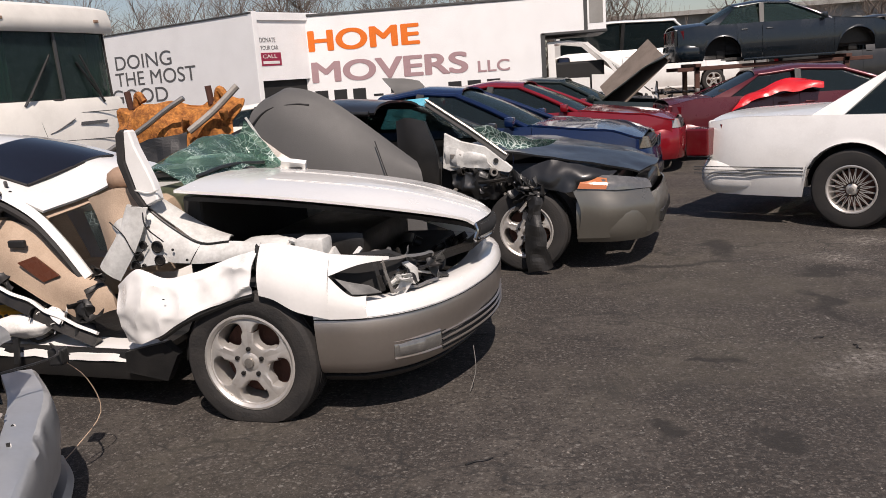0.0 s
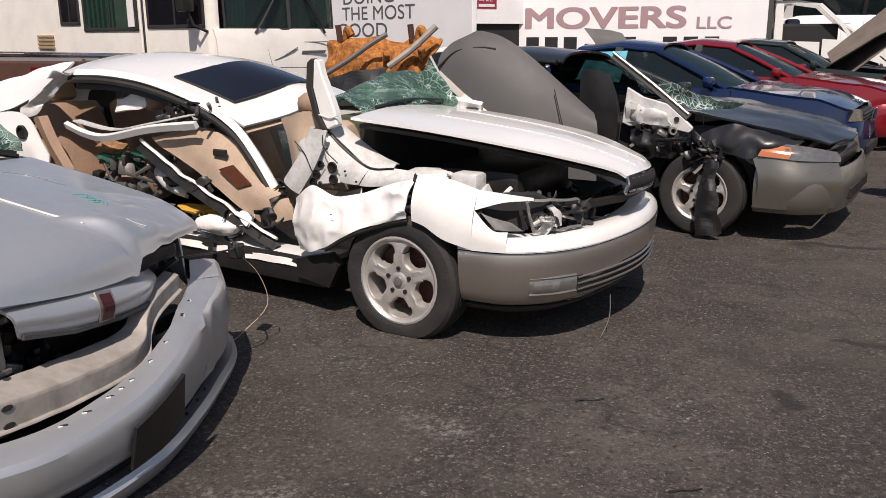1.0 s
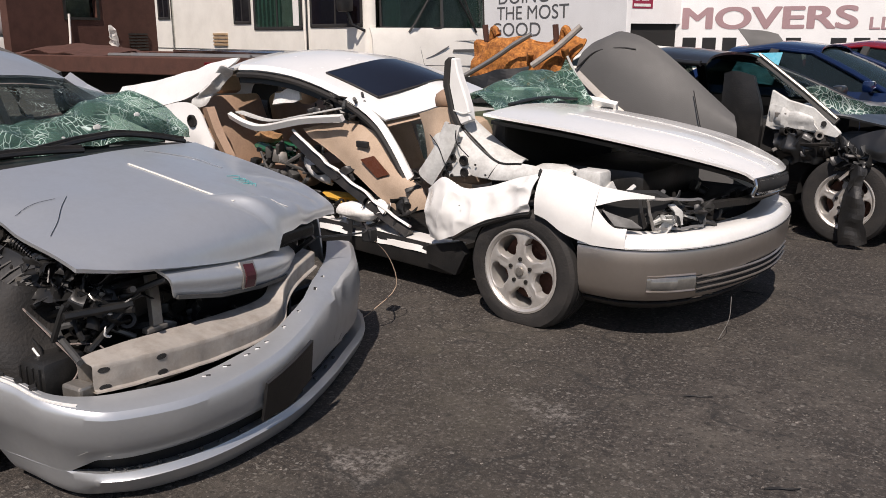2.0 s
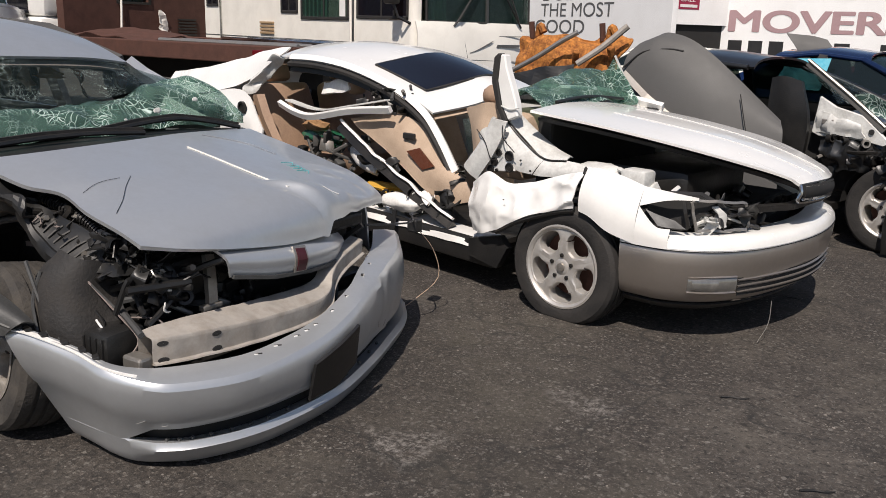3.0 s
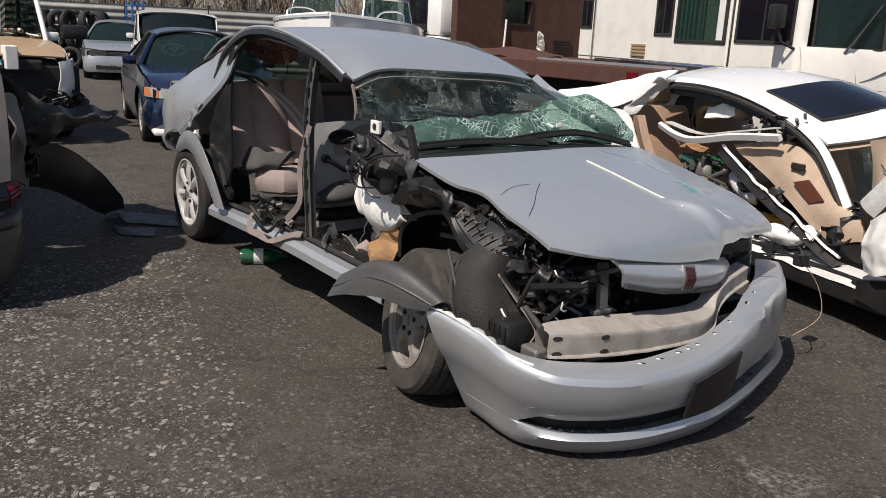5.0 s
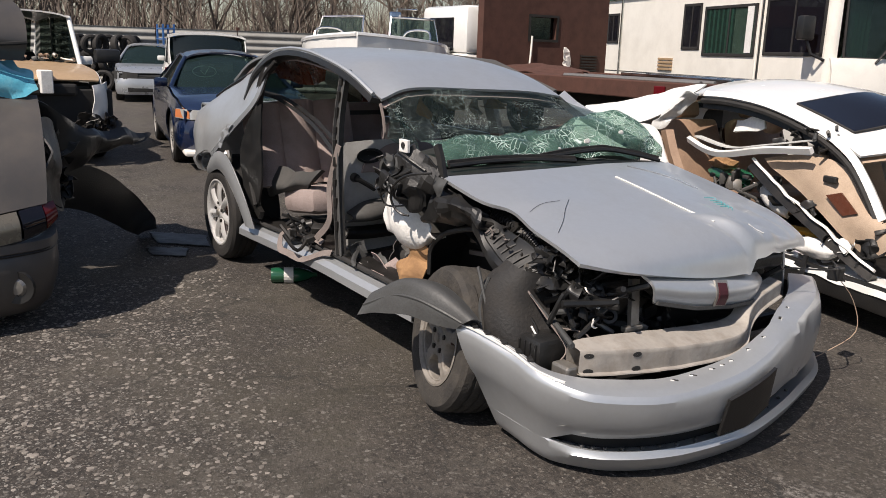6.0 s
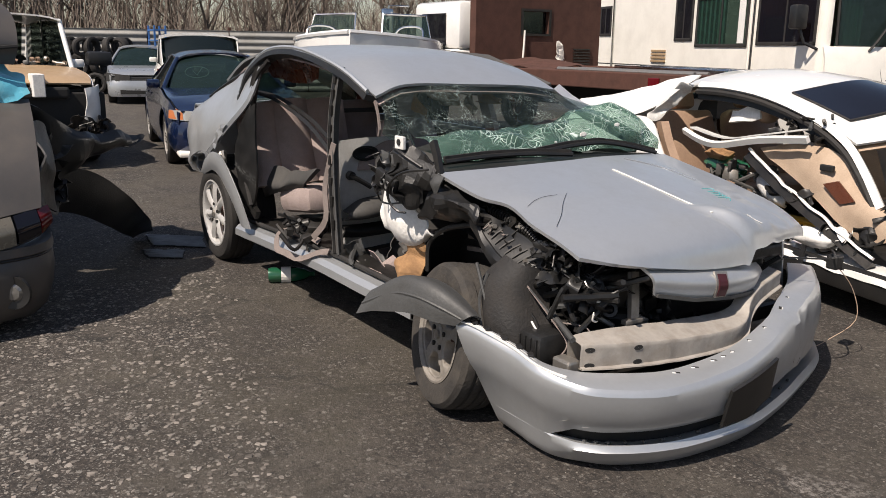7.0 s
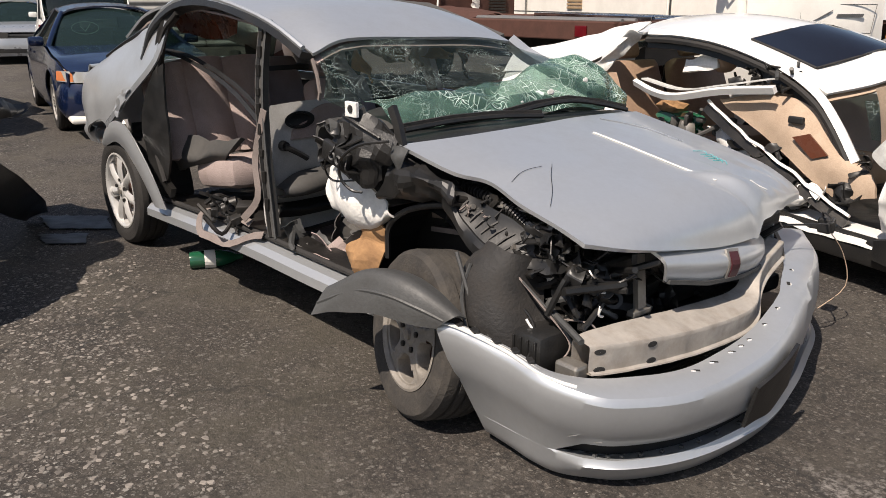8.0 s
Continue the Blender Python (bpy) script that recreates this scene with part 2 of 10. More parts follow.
    l.new(bp.outputs[0], b.inputs["Normal"])
    return m


ASPHALT = asphalt_mat()
GRIT = mat("pale_grit", (0.185, 0.165, 0.145), 0.9, 0, 0, 0.7, (0.06, 0.05, 0.042), scale=9, island=0.55)
WHITE = mat("white_paint", (0.78, 0.77, 0.74), 0.22, 0, 0.5, 0.12, scale=4)
OFFWHITE = mat("chalky_white_paint", (0.82, 0.79, 0.72), 0.45, 0, 0.1, 0.18, scale=2)
VANWHITE = mat("box_white_paint", (0.82, 0.82, 0.81), 0.5, 0, 0, 0.10, scale=1.5)
SILVER = mat("silver_paint", (0.525, 0.545, 0.56), 0.36, 0.62, 0.28, 0.20, (0.22, 0.21, 0.19), scale=3)
CHAMPAGNE = mat("champagne_paint", (0.47, 0.425, 0.385), 0.33, 0.85, 0.3, 0.15, scale=5)
PEWTER = mat("pewter_paint", (0.20, 0.19, 0.165), 0.32, 0.7, 0.3, 0.2, scale=5)
TAUPE_PAINT = mat("taupe_paint", (0.072, 0.066, 0.062), 0.45, 0.1, 0.2, 0.25, scale=4)
BLACKPAINT = mat("black_paint", (0.012, 0.0125, 0.013), 0.34, 0, 0.35, 0.12, (0.05, 0.045, 0.04), scale=4)
NAVY = mat("navy_paint", (0.004, 0.011, 0.040), 0.2, 0.2, 0.8, 0.06, (0.05, 0.045, 0.04), scale=4)
BLUE = mat("blue_paint", (0.003, 0.014, 0.060), 0.2, 0.2, 0.8, 0.06, (0.05, 0.045, 0.04), scale=4)
STEELBLUE = mat("dark_blue_paint", (0.006, 0.011, 0.016), 0.25, 0.2, 0.6, 0.06, (0.05, 0.045, 0.04), scale=4)
RED = mat("red_paint", (0.22, 0.006, 0.012), 0.2, 0.2, 0.8, 0.06, (0.05, 0.045, 0.04), scale=4)
BRIGHTRED = mat("bright_red_sheet", (0.55, 0.01, 0.015), 0.3, 0, 0.3, 0.1, scale=5, bump=0.3, bump_scale=20)
MAROON = mat("maroon_paint", (0.09, 0.010, 0.014), 0.3, 0.2, 0.5, 0.06, (0.05, 0.045, 0.04), scale=4)
DARKGREEN = mat("dark_green_paint", (0.015, 0.024, 0.022), 0.3, 0.2, 0.5, 0.06, (0.05, 0.045, 0.04), scale=4)
HOODLINER = mat("matt_grey_hood", (0.085, 0.083, 0.08), 0.62, 0, 0, 0.2, (0.05, 0.048, 0.045), scale=2.5, bump=0.15, bump_scale=200)
PRIMER = mat("bare_white_shell", (0.60, 0.60, 0.575), 0.45, 0, 0, 0.42, (0.12, 0.10, 0.08), scale=9)
STEEL = mat("bare_steel", (0.36, 0.34, 0.31), 0.42, 0.75, 0, 0.35, (0.17, 0.12, 0.08), scale=10)
BEAM = mat("weathered_bumper_beam", (0.37, 0.34, 0.305), 0.6, 0.2, 0, 0.6, (0.20, 0.165, 0.13), scale=11, bump=0.2, bump_scale=30)
ALLOY = mat("alloy_wheel", (0.56, 0.54, 0.51), 0.36, 0.55, 0.2, 0.3, (0.25, 0.16, 0.09), scale=14)
BRIGHTRIM = mat("bright_alloy", (0.72, 0.71, 0.69), 0.32, 0.45, 0.3, 0.25, (0.30, 0.27, 0.24), scale=14)
CHROME = mat("chrome", (0.65, 0.65, 0.64), 0.12, 1.0, 0, 0.15, scale=12)
RUBBER = mat("rubber", (0.016, 0.015, 0.0145), 0.75, 0, 0, 0.45, (0.05, 0.043, 0.037), scale=8, bump=0.3, bump_scale=90)
PLASTIC = mat("black_plastic", (0.013, 0.013, 0.013), 0.40, 0, 0, 0.22, (0.055, 0.048, 0.042), scale=7, bump=0.15, bump_scale=120)
GREYPLASTIC = mat("grey_plastic", (0.060, 0.061, 0.060), 0.5, 0, 0, 0.45, (0.028, 0.026, 0.024), scale=8, bump=0.15, bump_scale=90)
BELT = mat("belt_webbing", (0.20, 0.165, 0.15), 0.85, 0, 0, 0.4, (0.09, 0.075, 0.065), scale=9, bump=0.3, bump_scale=200)
UNDER = mat("grimy_metal", (0.019, 0.018, 0.017), 0.40, 0.3, 0, 0.3, (0.065, 0.055, 0.045), scale=9, bump=0.12, bump_scale=70)
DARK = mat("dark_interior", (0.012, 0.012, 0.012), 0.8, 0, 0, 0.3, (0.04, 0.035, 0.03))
TAUPE = mat("taupe_cloth", (0.34, 0.27, 0.25), 0.9, 0, 0, 0.35, (0.11, 0.085, 0.07), scale=6, bump=0.4, bump_scale=180)
CARDGREY = mat("grey_door_card", (0.50, 0.49, 0.47), 0.55, 0, 0, 0.3, (0.09, 0.08, 0.07), scale=7, bump=0.15, bump_scale=160)
CHARCOAL = mat("charcoal_trim", (0.05, 0.049, 0.047), 0.7, 0, 0, 0.3, (0.13, 0.115, 0.10), scale=6)
BEIGE = mat("beige_trim", (0.44, 0.33, 0.24), 0.75, 0, 0, 0.4, (0.22, 0.15, 0.10), scale=6, bump=0.25, bump_scale=150)
TANLEATHER = mat("tan_leather", (0.33, 0.22, 0.15), 0.6, 0, 0, 0.35, (0.16, 0.10, 0.07), scale=7)
WOODTRIM = mat("wood_trim", (0.11, 0.035, 0.018), 0.25, 0, 0.5, 0.3, (0.05, 0.02, 0.01), scale=20)
AIRBAG = mat("airbag_cloth", (0.72, 0.71, 0.68), 0.85, 0, 0, 0.25, (0.4, 0.36, 0.3), scale=5, bump=0.3, bump_scale=60)
CARDBOARD = mat("cardboard", (0.34, 0.19, 0.085), 0.85, 0, 0, 0.6, (0.15, 0.08, 0.045), scale=9, bump=0.4, bump_scale=40)
GLOSSBLACK = mat("glossy_black_trim", (0.010, 0.010, 0.010), 0.42, 0, 0, 0.2, (0.05, 0.044, 0.038), scale=10, bump=0.06, bump_scale=60)
RUST = mat("orange_rust", (0.44, 0.17, 0.035), 0.85, 0.1, 0, 1.0, (0.085, 0.022, 0.011), scale=13, bump=0.9, bump_scale=45, speck=0.3)
RUSTDARK = mat("dark_rust", (0.085, 0.035, 0.024), 0.8, 0.1, 0, 0.6, (0.045, 0.022, 0.016), scale=5, bump=0.3, bump_scale=60)
TEAL = mat("teal_gelcoat", (0.015, 0.10, 0.11), 0.3, 0, 0.4, 0.15)
GOLD = mat("tan_paint", (0.42, 0.29, 0.17), 0.45, 0.1, 0.2, 0.35, (0.22, 0.14, 0.08), scale=5)
SILVERCAR = mat("light_silver_paint", (0.38, 0.40, 0.42), 0.3, 0.5, 0.5, 0.15, scale=4)
FENCE = mat("weathered_sheet", (0.30, 0.295, 0.275), 0.6, 0.3, 0, 0.4, (0.13, 0.11, 0.09), scale=1.2)
BARK = mat("bare_bark", (0.17, 0.135, 0.11), 0.9, 0, 0, 0.4, (0.06, 0.048, 0.04), scale=12, jitter=0.25)
BARKDARK = mat("thicket_bark", (0.20, 0.16, 0.13), 0.9, 0, 0, 0.4, (0.04, 0.033, 0.028), scale=3)
AMBER = mat("amber_lens", (0.46, 0.15, 0.055), 0.12, 0, 0.5, 0.08)
BADGERED = mat("badge_red", (0.06, 0.006, 0.012), 0.45, 0, 0, 0.2, (0.03, 0.01, 0.01))
REDLENS = mat("red_lens", (0.11, 0.004, 0.007), 0.15, 0, 0.5, 0.1)
LENS = mat("clear_lamp_lens", (0.42, 0.42, 0.40), 0.12, 0.3, 0.6, 0.15, scale=14)
FOGLENS = mat("fog_lamp_lens", (0.17, 0.165, 0.155), 0.08, 0.5, 0.8, 0.25, (0.5, 0.48, 0.44), scale=22)
DUSTYRIM = mat("dusty_rim", (0.27, 0.245, 0.215), 0.6, 0.25, 0, 0.5, (0.12, 0.10, 0.08), scale=16, bump=0.2)
DUSTYTYRE = mat("dusty_tyre", (0.032, 0.029, 0.026), 0.85, 0, 0, 0.6, (0.09, 0.078, 0.064), scale=9, bump=0.4, bump_scale=80)
PALEGLASS = cracked_mat("pale_shattered_glass", (0.10, 0.17, 0.15), 0.5, 24.0, 0.06, (0.66, 0.74, 0.70))
OLDLENS = mat("yellowed_lamp_lens", (0.16, 0.145, 0.115), 0.25, 0.2, 0.4, 0.3, scale=14)
ORANGELETTER = mat("orange_lettering", (0.75, 0.16, 0.01), 0.5, dirt=0.05)
MAUVELETTER = mat("mauve_lettering", (0.37, 0.24, 0.25), 0.5, dirt=0.1)
BLACKLETTER = mat("black_lettering", (0.015, 0.015, 0.016), 0.5, dirt=0.05)
GREYLETTER = mat("grey_lettering", (0.10, 0.10, 0.10), 0.5, dirt=0.05)
REDSTICKER = mat("red_sticker", (0.28, 0.015, 0.05), 0.5, dirt=0.05)
CURTAIN = mat("green_curtain", (0.035, 0.13, 0.085), 0.85, dirt=0.2, dirt_color=(0.02, 0.06, 0.04), scale=3)
TARP = mat("blue_film", (0.10, 0.42, 0.55), 0.25, 0, 0.3, 0.5, (0.30, 0.55, 0.55), scale=8, bump=0.4, bump_scale=25)
BLUEMETAL = mat("blue_rack_paint", (0.03, 0.13, 0.35), 0.5, dirt=0.2)
GREENBOTTLE = mat("green_bottle", (0.01, 0.08, 0.04), 0.12, 0, 0.5, 0.1)
CHALK = mat("paint_marker", (0.55, 0.62, 0.55), 0.7, dirt=0.1)
TEALMARK = mat("teal_marker", (0.10, 0.38, 0.40), 0.7, dirt=0.1)
YELLOWPART = mat("yellow_foam", (0.55, 0.30, 0.03), 0.8, dirt=0.2)
TINT = glass_mat("tinted_car_glass", (0.010, 0.016, 0.018), 0.72)
CLEAR = glass_mat("clear_car_glass", (0.02, 0.035, 0.035), 0.45)
DARKGLASS = glass_mat("black_glass", (0.008, 0.008, 0.012), 0.93)
CRACKED = cracked_mat("crazed_windscreen", (0.03, 0.045, 0.042), 0.12, 27.0, 0.010, (0.58, 0.68, 0.64), (0.76, 0.80, 0.79))
CRUSHED = cracked_mat("crushed_green_glass", (0.10, 0.18, 0.15), 0.36, 24.0, 0.030, (0.70, 0.82, 0.76), (0.66, 0.80, 0.73))

# ---- mesh tools ----


def part(name, bm, material, parent=None, label="", smooth=False, two=None):
    """Links a bmesh as one mesh object under a thing or a part."""
    me = bpy.data.meshes.new(name)
    bm.normal_update()
    bm.to_mesh(me)
    bm.free()
    me.materials.append(material)
    if two:
        me.materials.append(two)
    if smooth:
        me.shade_smooth()
        me.set_sharp_from_angle(angle=radians(smooth if smooth > 1 else 38))
    ob = new(name, me)
    if parent is not None:
        ob.parent = parent
    if label:
        ob["label"] = label
    return ob


def thing(name, m, label, category, group=""):
    """An Empty at a thing's base; its parts hang under it."""
    ob = new(name)
    ob.empty_display_size = 0.1
    ob.matrix_basis = m
    return tagged(ob, label, category, group)


def grid(f, nu, nv, thick=0.0, close_u=False):
    """A sheet of quads: f(u, v) for u, v from 0 to 1."""
    bm = bmesh.new()
    vs = [[bm.verts.new(f(i / nu, j / nv)) for j in range(nv + 1)] for i in range(nu + (0 if close_u else 1))]
    m = len(vs)
    for i in range(nu):
        for j in range(nv):
            q = (vs[i][j], vs[(i + 1) % m][j], vs[(i + 1) % m][j + 1], vs[i][j + 1])
            if len({tuple(round(c, 5) for c in v.co) for v in q}) >= 3:
                bm.faces.new(q)
    bmesh.ops.remove_doubles(bm, verts=bm.verts, dist=1e-5)
    if thick:
        thicken(bm, thick)
    return bm


def thicken(bm, t):
    """Gives a sheet thickness: a second skin below it and walls along its free edges."""
    bm.normal_update()
    faces, rim = bm.faces[:], [(e, e.link_loops[0]) for e in bm.edges if e.is_boundary]
    rim = [(lp.vert, lp.link_loop_next.vert) for e, lp in rim]
    low = {v: bm.verts.new(v.co - v.normal * t) for v in bm.verts[:]}
    for f in faces:
        bm.faces.new([low[v] for v in reversed(f.verts)])
    for a, c in rim:
        bm.faces.new((c, a, low[a], low[c]))
    if t < 0:
        bmesh.ops.reverse_faces(bm, faces=bm.faces[:])
    return bm


def spline(pts, t):
    """A Catmull-Rom curve through pts at t from 0 to 1."""
    n = len(pts) - 1
    s = min(max(t, 0), 1) * n
    i = min(int(s), n - 1)
    f = s - i
    p1, p2 = Vector(pts[i]), Vector(pts[i + 1])
    p0 = Vector(pts[i - 1]) if i else 2 * p1 - p2
    p3 = Vector(pts[i + 2]) if i + 2 <= n else 2 * p2 - p1
    return 0.5 * (2 * p1 + (p2 - p0) * f + (2 * p0 - 5 * p1 + 4 * p2 - p3) * f * f + (3 * p1 - p0 - 3 * p2 + p3) * f ** 3)


def curve1(pts):
    """A smooth monotone-ish function through (x, value) pairs."""
    pts = sorted(pts)

    def f(x):
        if x <= pts[0][0]:
            return pts[0][1]
        if x >= pts[-1][0]:
            return pts[-1][1]
        for (a, p), (c, q) in zip(pts, pts[1:]):
            if x <= c:
                s = (x - a) / (c - a)
                return p + (q - p) * (s * s * (3 - 2 * s) * 0.6 + s * 0.4)
    return f


def patch(rows, nu=16, nv=12, thick=0.004, crumple=0.0, seed=0, size=3.0):
    """A smooth sheet through a small net of control points (rows of points), with thickness; crumple adds dents."""
    def f(u, v):
        p = spline([spline(r, v) for r in rows], u)
        if crumple:
            q = p * size + Vector((seed, 0, 0))
            p = p + crumple * Vector((noise.noise(q), noise.noise(q + Vector((7, 3, 1))), noise.noise(q + Vector((2, 9, 5)))))
        return p
    return grid(f, nu, nv, thick)


def join(*bms):
    out = bmesh.new()
    for b in bms:
        me = bpy.data.meshes.new("tmp")
        b.to_mesh(me)
        b.free()
        out.from_mesh(me)
        bpy.data.meshes.remove(me)
    return out


def box(x0, y0, z0, x1, y1, z1, bevel=0.0, m=None):
    bm = bmesh.new()
    bmesh.ops.create_cube(bm, size=1, matrix=Matrix.LocRotScale(((x0 + x1) / 2, (y0 + y1) / 2, (z0 + z1) / 2), None, (abs(x1 - x0), abs(y1 - y0), abs(z1 - z0))))
    if bevel:
        bmesh.ops.bevel(bm, geom=bm.edges[:], offset=bevel, segments=2, affect="EDGES", profile=0.5)
    if m is not None:
        bm.transform(m)
    return bm


def tube(pts, r, n=6, smooth_steps=0, r1=None):
    """A round bar along points, tapering from r to r1."""
    if smooth_steps:
        pts = [spline(pts, i / smooth_steps) for i in range(smooth_steps + 1)]
    pts = [Vector(p) for p in pts]
    r1 = r if r1 is None else r1
    bm = bmesh.new()
    rings = []
    for i, p in enumerate(pts):
        d = (pts[min(i + 1, len(pts) - 1)] - pts[max(i - 1, 0)]).normalized()
        a = d.orthogonal().normalized() if not rings else (last - d * last.dot(d)).normalized()
        last = a
        c = d.cross(a)
        rad = r + (r1 - r) * i / max(1, len(pts) - 1)
        rings.append([bm.verts.new(p + rad * (math.cos(k * math.tau / n) * a + math.sin(k * math.tau / n) * c)) for k in range(n)])
    for r0, r2 in zip(rings, rings[1:]):
        for k in range(n):
            bm.faces.new((r0[k], r0[(k + 1) % n], r2[(k + 1) % n], r2[k]))
    bm.faces.new(rings[0][::-1])
    bm.faces.new(rings[-1])
    return bm


def strip(pts, w, t, up=(0, 0, 1)):
    """A flat bar of width w and thickness t along points."""
    up = Vector(up)
    pts = [Vector(p) for p in pts]
    bm = bmesh.new()
    rings = []
    for i, p in enumerate(pts):
        d = (pts[min(i + 1, len(pts) - 1)] - pts[max(i - 1, 0)]).normalized()
        s = d.cross(up).normalized()
        o = s.cross(d).normalized()
        rings.append([bm.verts.new(p + a * s * w / 2 + c * o * t / 2) for a, c in ((-1, -1), (1, -1), (1, 1), (-1, 1))])
    for r0, r2 in zip(rings, rings[1:]):
        for k in range(4):
            bm.faces.new((r0[k], r0[(k + 1) % 4], r2[(k + 1) % 4], r2[k]))
    bm.faces.new(rings[0][::-1])
    bm.faces.new(rings[-1])
    return bm


def plate(outline, d, bevel=0.0):
    """A flat plate: a planar outline pushed out by the vector d."""
    bm = bmesh.new()
    d = Vector(d)
    a = [bm.verts.new(p) for p in outline]
    c = [bm.verts.new(Vector(p) + d) for p in outline]
    n = len(a)
    bm.faces.new(a[::-1])
    bm.faces.new(c)
    for k in range(n):
        bm.faces.new((a[k], a[(k + 1) % n], c[(k + 1) % n], c[k]))
    bmesh.ops.recalc_face_normals(bm, faces=bm.faces[:])
    if bevel:
        bmesh.ops.bevel(bm, geom=bm.edges[:], offset=bevel, segments=1, affect="EDGES")
    return bm


def lathe(profile, n=32, sweep=1.0):
    """Turns a profile of (radius, y) about the y axis."""
    k = len(profile) - 1

    def f(u, v):
        r, y = profile[round(v * k)]
        a = u * math.tau * sweep
        return Vector((r * math.cos(a), y, r * math.sin(a)))
    return grid(f, n, k, 0, sweep == 1.0)


def blob(c, r, n=2, rough=0.3, seed=0, squash=(1, 1, 1)):
    """A lumpy closed form."""
    bm = bmesh.new()
    bmesh.ops.create_icosphere(bm, subdivisions=n, radius=1)
    for v in bm.verts:
        q = v.co * 1.6 + Vector((seed * 3.1, 0, 0))
        v.co = Vector(c) + Vector(tuple(a * s * r for a, s in zip(v.co * (1 + rough * noise.noise(q)), squash)))
    return bm


def text(name, body, size, material, m, parent, thick=0.002, spread=1.0, bold=0.0):
    """Lettering as a mesh, in the built-in font."""
    cu = bpy.data.curves.new(name, "FONT")
    cu.body = body
    cu.size = size
    cu.extrude = thick
    cu.offset = bold
    cu.space_character = spread
    tmp = bpy.data.objects.new("tmp", cu)
    scene.collection.objects.link(tmp)
    me = bpy.data.meshes.new_from_object(tmp.evaluated_get(bpy.context.evaluated_depsgraph_get()))
    bpy.data.objects.remove(tmp)
    me.materials.clear()
    me.materials.append(material)
    ob = new(name, me)
    ob.parent = parent
    ob.matrix_basis = m
    return ob

# ---- car parts ----


def wheel(parent, x, y, z, R=0.32, rim=0.2, width=0.2, side=-1, style="five", steer=0.0, camber=0.0, flat=0.0, rim_mat=None, name="wheel", tyre_mat=None):
    """A wheel whose face looks to side * y: a tyre with shoulders and grooves, a rim with spokes."""
    hub = new(name)
    hub.empty_display_size = 0.05
    hub.parent = parent
    hub.matrix_basis = Matrix.Translation((x, y, z)) @ Euler((radians(camber), 0, radians(steer))).to_matrix().to_4x4()
    w = width / 2
    prof = [(rim * 0.97, w * 0.82), (rim * 1.04, w * 0.95), (R * 0.80, w * 1.04), (R * 0.93, w * 0.98), (R * 0.985, w * 0.8), (R, w * 0.55)]
    for g in (0.4, 0.0, -0.4):
        prof += [(R, w * (g + 0.08)), (R - 0.008, w * (g + 0.06)), (R - 0.008, w * (g - 0.06)), (R, w * (g - 0.08))]
    prof += [(R, -w * 0.55), (R * 0.985, -w * 0.8), (R * 0.93, -w * 0.98), (R * 0.80, -w * 1.04), (rim * 1.04, -w * 0.95), (rim * 0.97, -w * 0.82)]
    ty = lathe(prof, 40)
    if flat:
        for v in ty.verts:
            lim = -z + 0.004
            if v.co.z < lim:
                v.co.y *= 1 + 1.2 * min(0.25, lim - v.co.z)
                v.co.z = lim
    part("tyre", ty, tyre_mat or RUBBER, hub, smooth=30)
    rm = rim_mat or ALLOY
    s = side
    barrel = lathe([(rim * 1.0, s * w * 0.86), (rim * 1.03, s * w * 0.98), (rim * 0.985, s * w * 1.0), (rim * 0.93, s * w * 0.9), (rim * 0.90, s * w * 0.55), (rim * 0.86, -s * w * 0.6)], 40)
    bms = [barrel]
    yf = s * w * 0.72

    def spoke(a, w0, w1, r0, r1, yo=0.0):
        ca, sa = math.cos(a), math.sin(a)

        def f(u, v):
            r = r0 + (r1 - r0) * u
            hw = (w0 + (w1 - w0) * u * u) * (2 * v - 1)
            yy = yf + yo + s * 0.018 * (1 - (2 * v - 1) ** 2) + s * 0.02 * math.sin(u * math.pi) * 0.4
            return Vector((r * ca - hw * sa, yy, r * sa + hw * ca))
        return thicken(grid(f, 6, 4), -0.02 * s)
    if style == "five":
        for k in range(5):
            mid = math.pi / 2 + (k + 0.5) * math.tau / 5

            def face(u, v):
                """From the sunk wall of an opening out to the edge of its fifth of the disc."""
                a = u * math.tau
                cx, cz = math.cos(a), math.sin(a)
                hole = 1 / (abs(cx / 0.45) ** 2.4 + abs(cz / 0.24) ** 2.4) ** (1 / 2.4)
                edge = min(0.6283 / max(abs(cx), 1e-6), (0.29 if cz > 0 else 0.50) / max(abs(cz), 1e-6))
                k2 = (0, 0, 0.12, 0.4, 1)[round(v * 4)]
                d = hole + (edge - hole) * k2
                th, r = mid + cx * d * (0.85 if cz < 0 else 1.0) if k2 < 1 else mid + cx * d, 0.655 + cz * d
                y = (-0.045, -0.006, 0.006, 0.010, 0.008)[round(v * 4)] + 0.012 * math.sin(min(1, r) * math.pi)
                return Vector((rim * r * math.cos(th), yf + s * y, rim * r * math.sin(th)))
            bm5 = grid(face, 48, 4)
            bms.append(bm5)
    elif style == "lace":
        for k in range(20):
            a = k * math.tau / 20
            for d in (0.15, -0.15):
                p0 = Vector((rim * 0.3 * math.cos(a), yf, rim * 0.3 * math.sin(a)))
                p1 = Vector((rim * 0.92 * math.cos(a + d), yf, rim * 0.92 * math.sin(a + d)))
                bms.append(tube([p0, p1], rim * 0.022, 4))
    elif style == "twin":
        for k in range(5):
            for d in (0.17, -0.17):
                bms.append(spoke(math.pi / 2 + k * math.tau / 5 + d, rim * 0.085, rim * 0.07, rim * 0.22, rim * 0.93))
    else:
        for k in range(7):
            bms.append(spoke(math.pi / 2 + k * math.tau / 7, rim * 0.12, rim * 0.16, rim * 0.2, rim * 0.93))
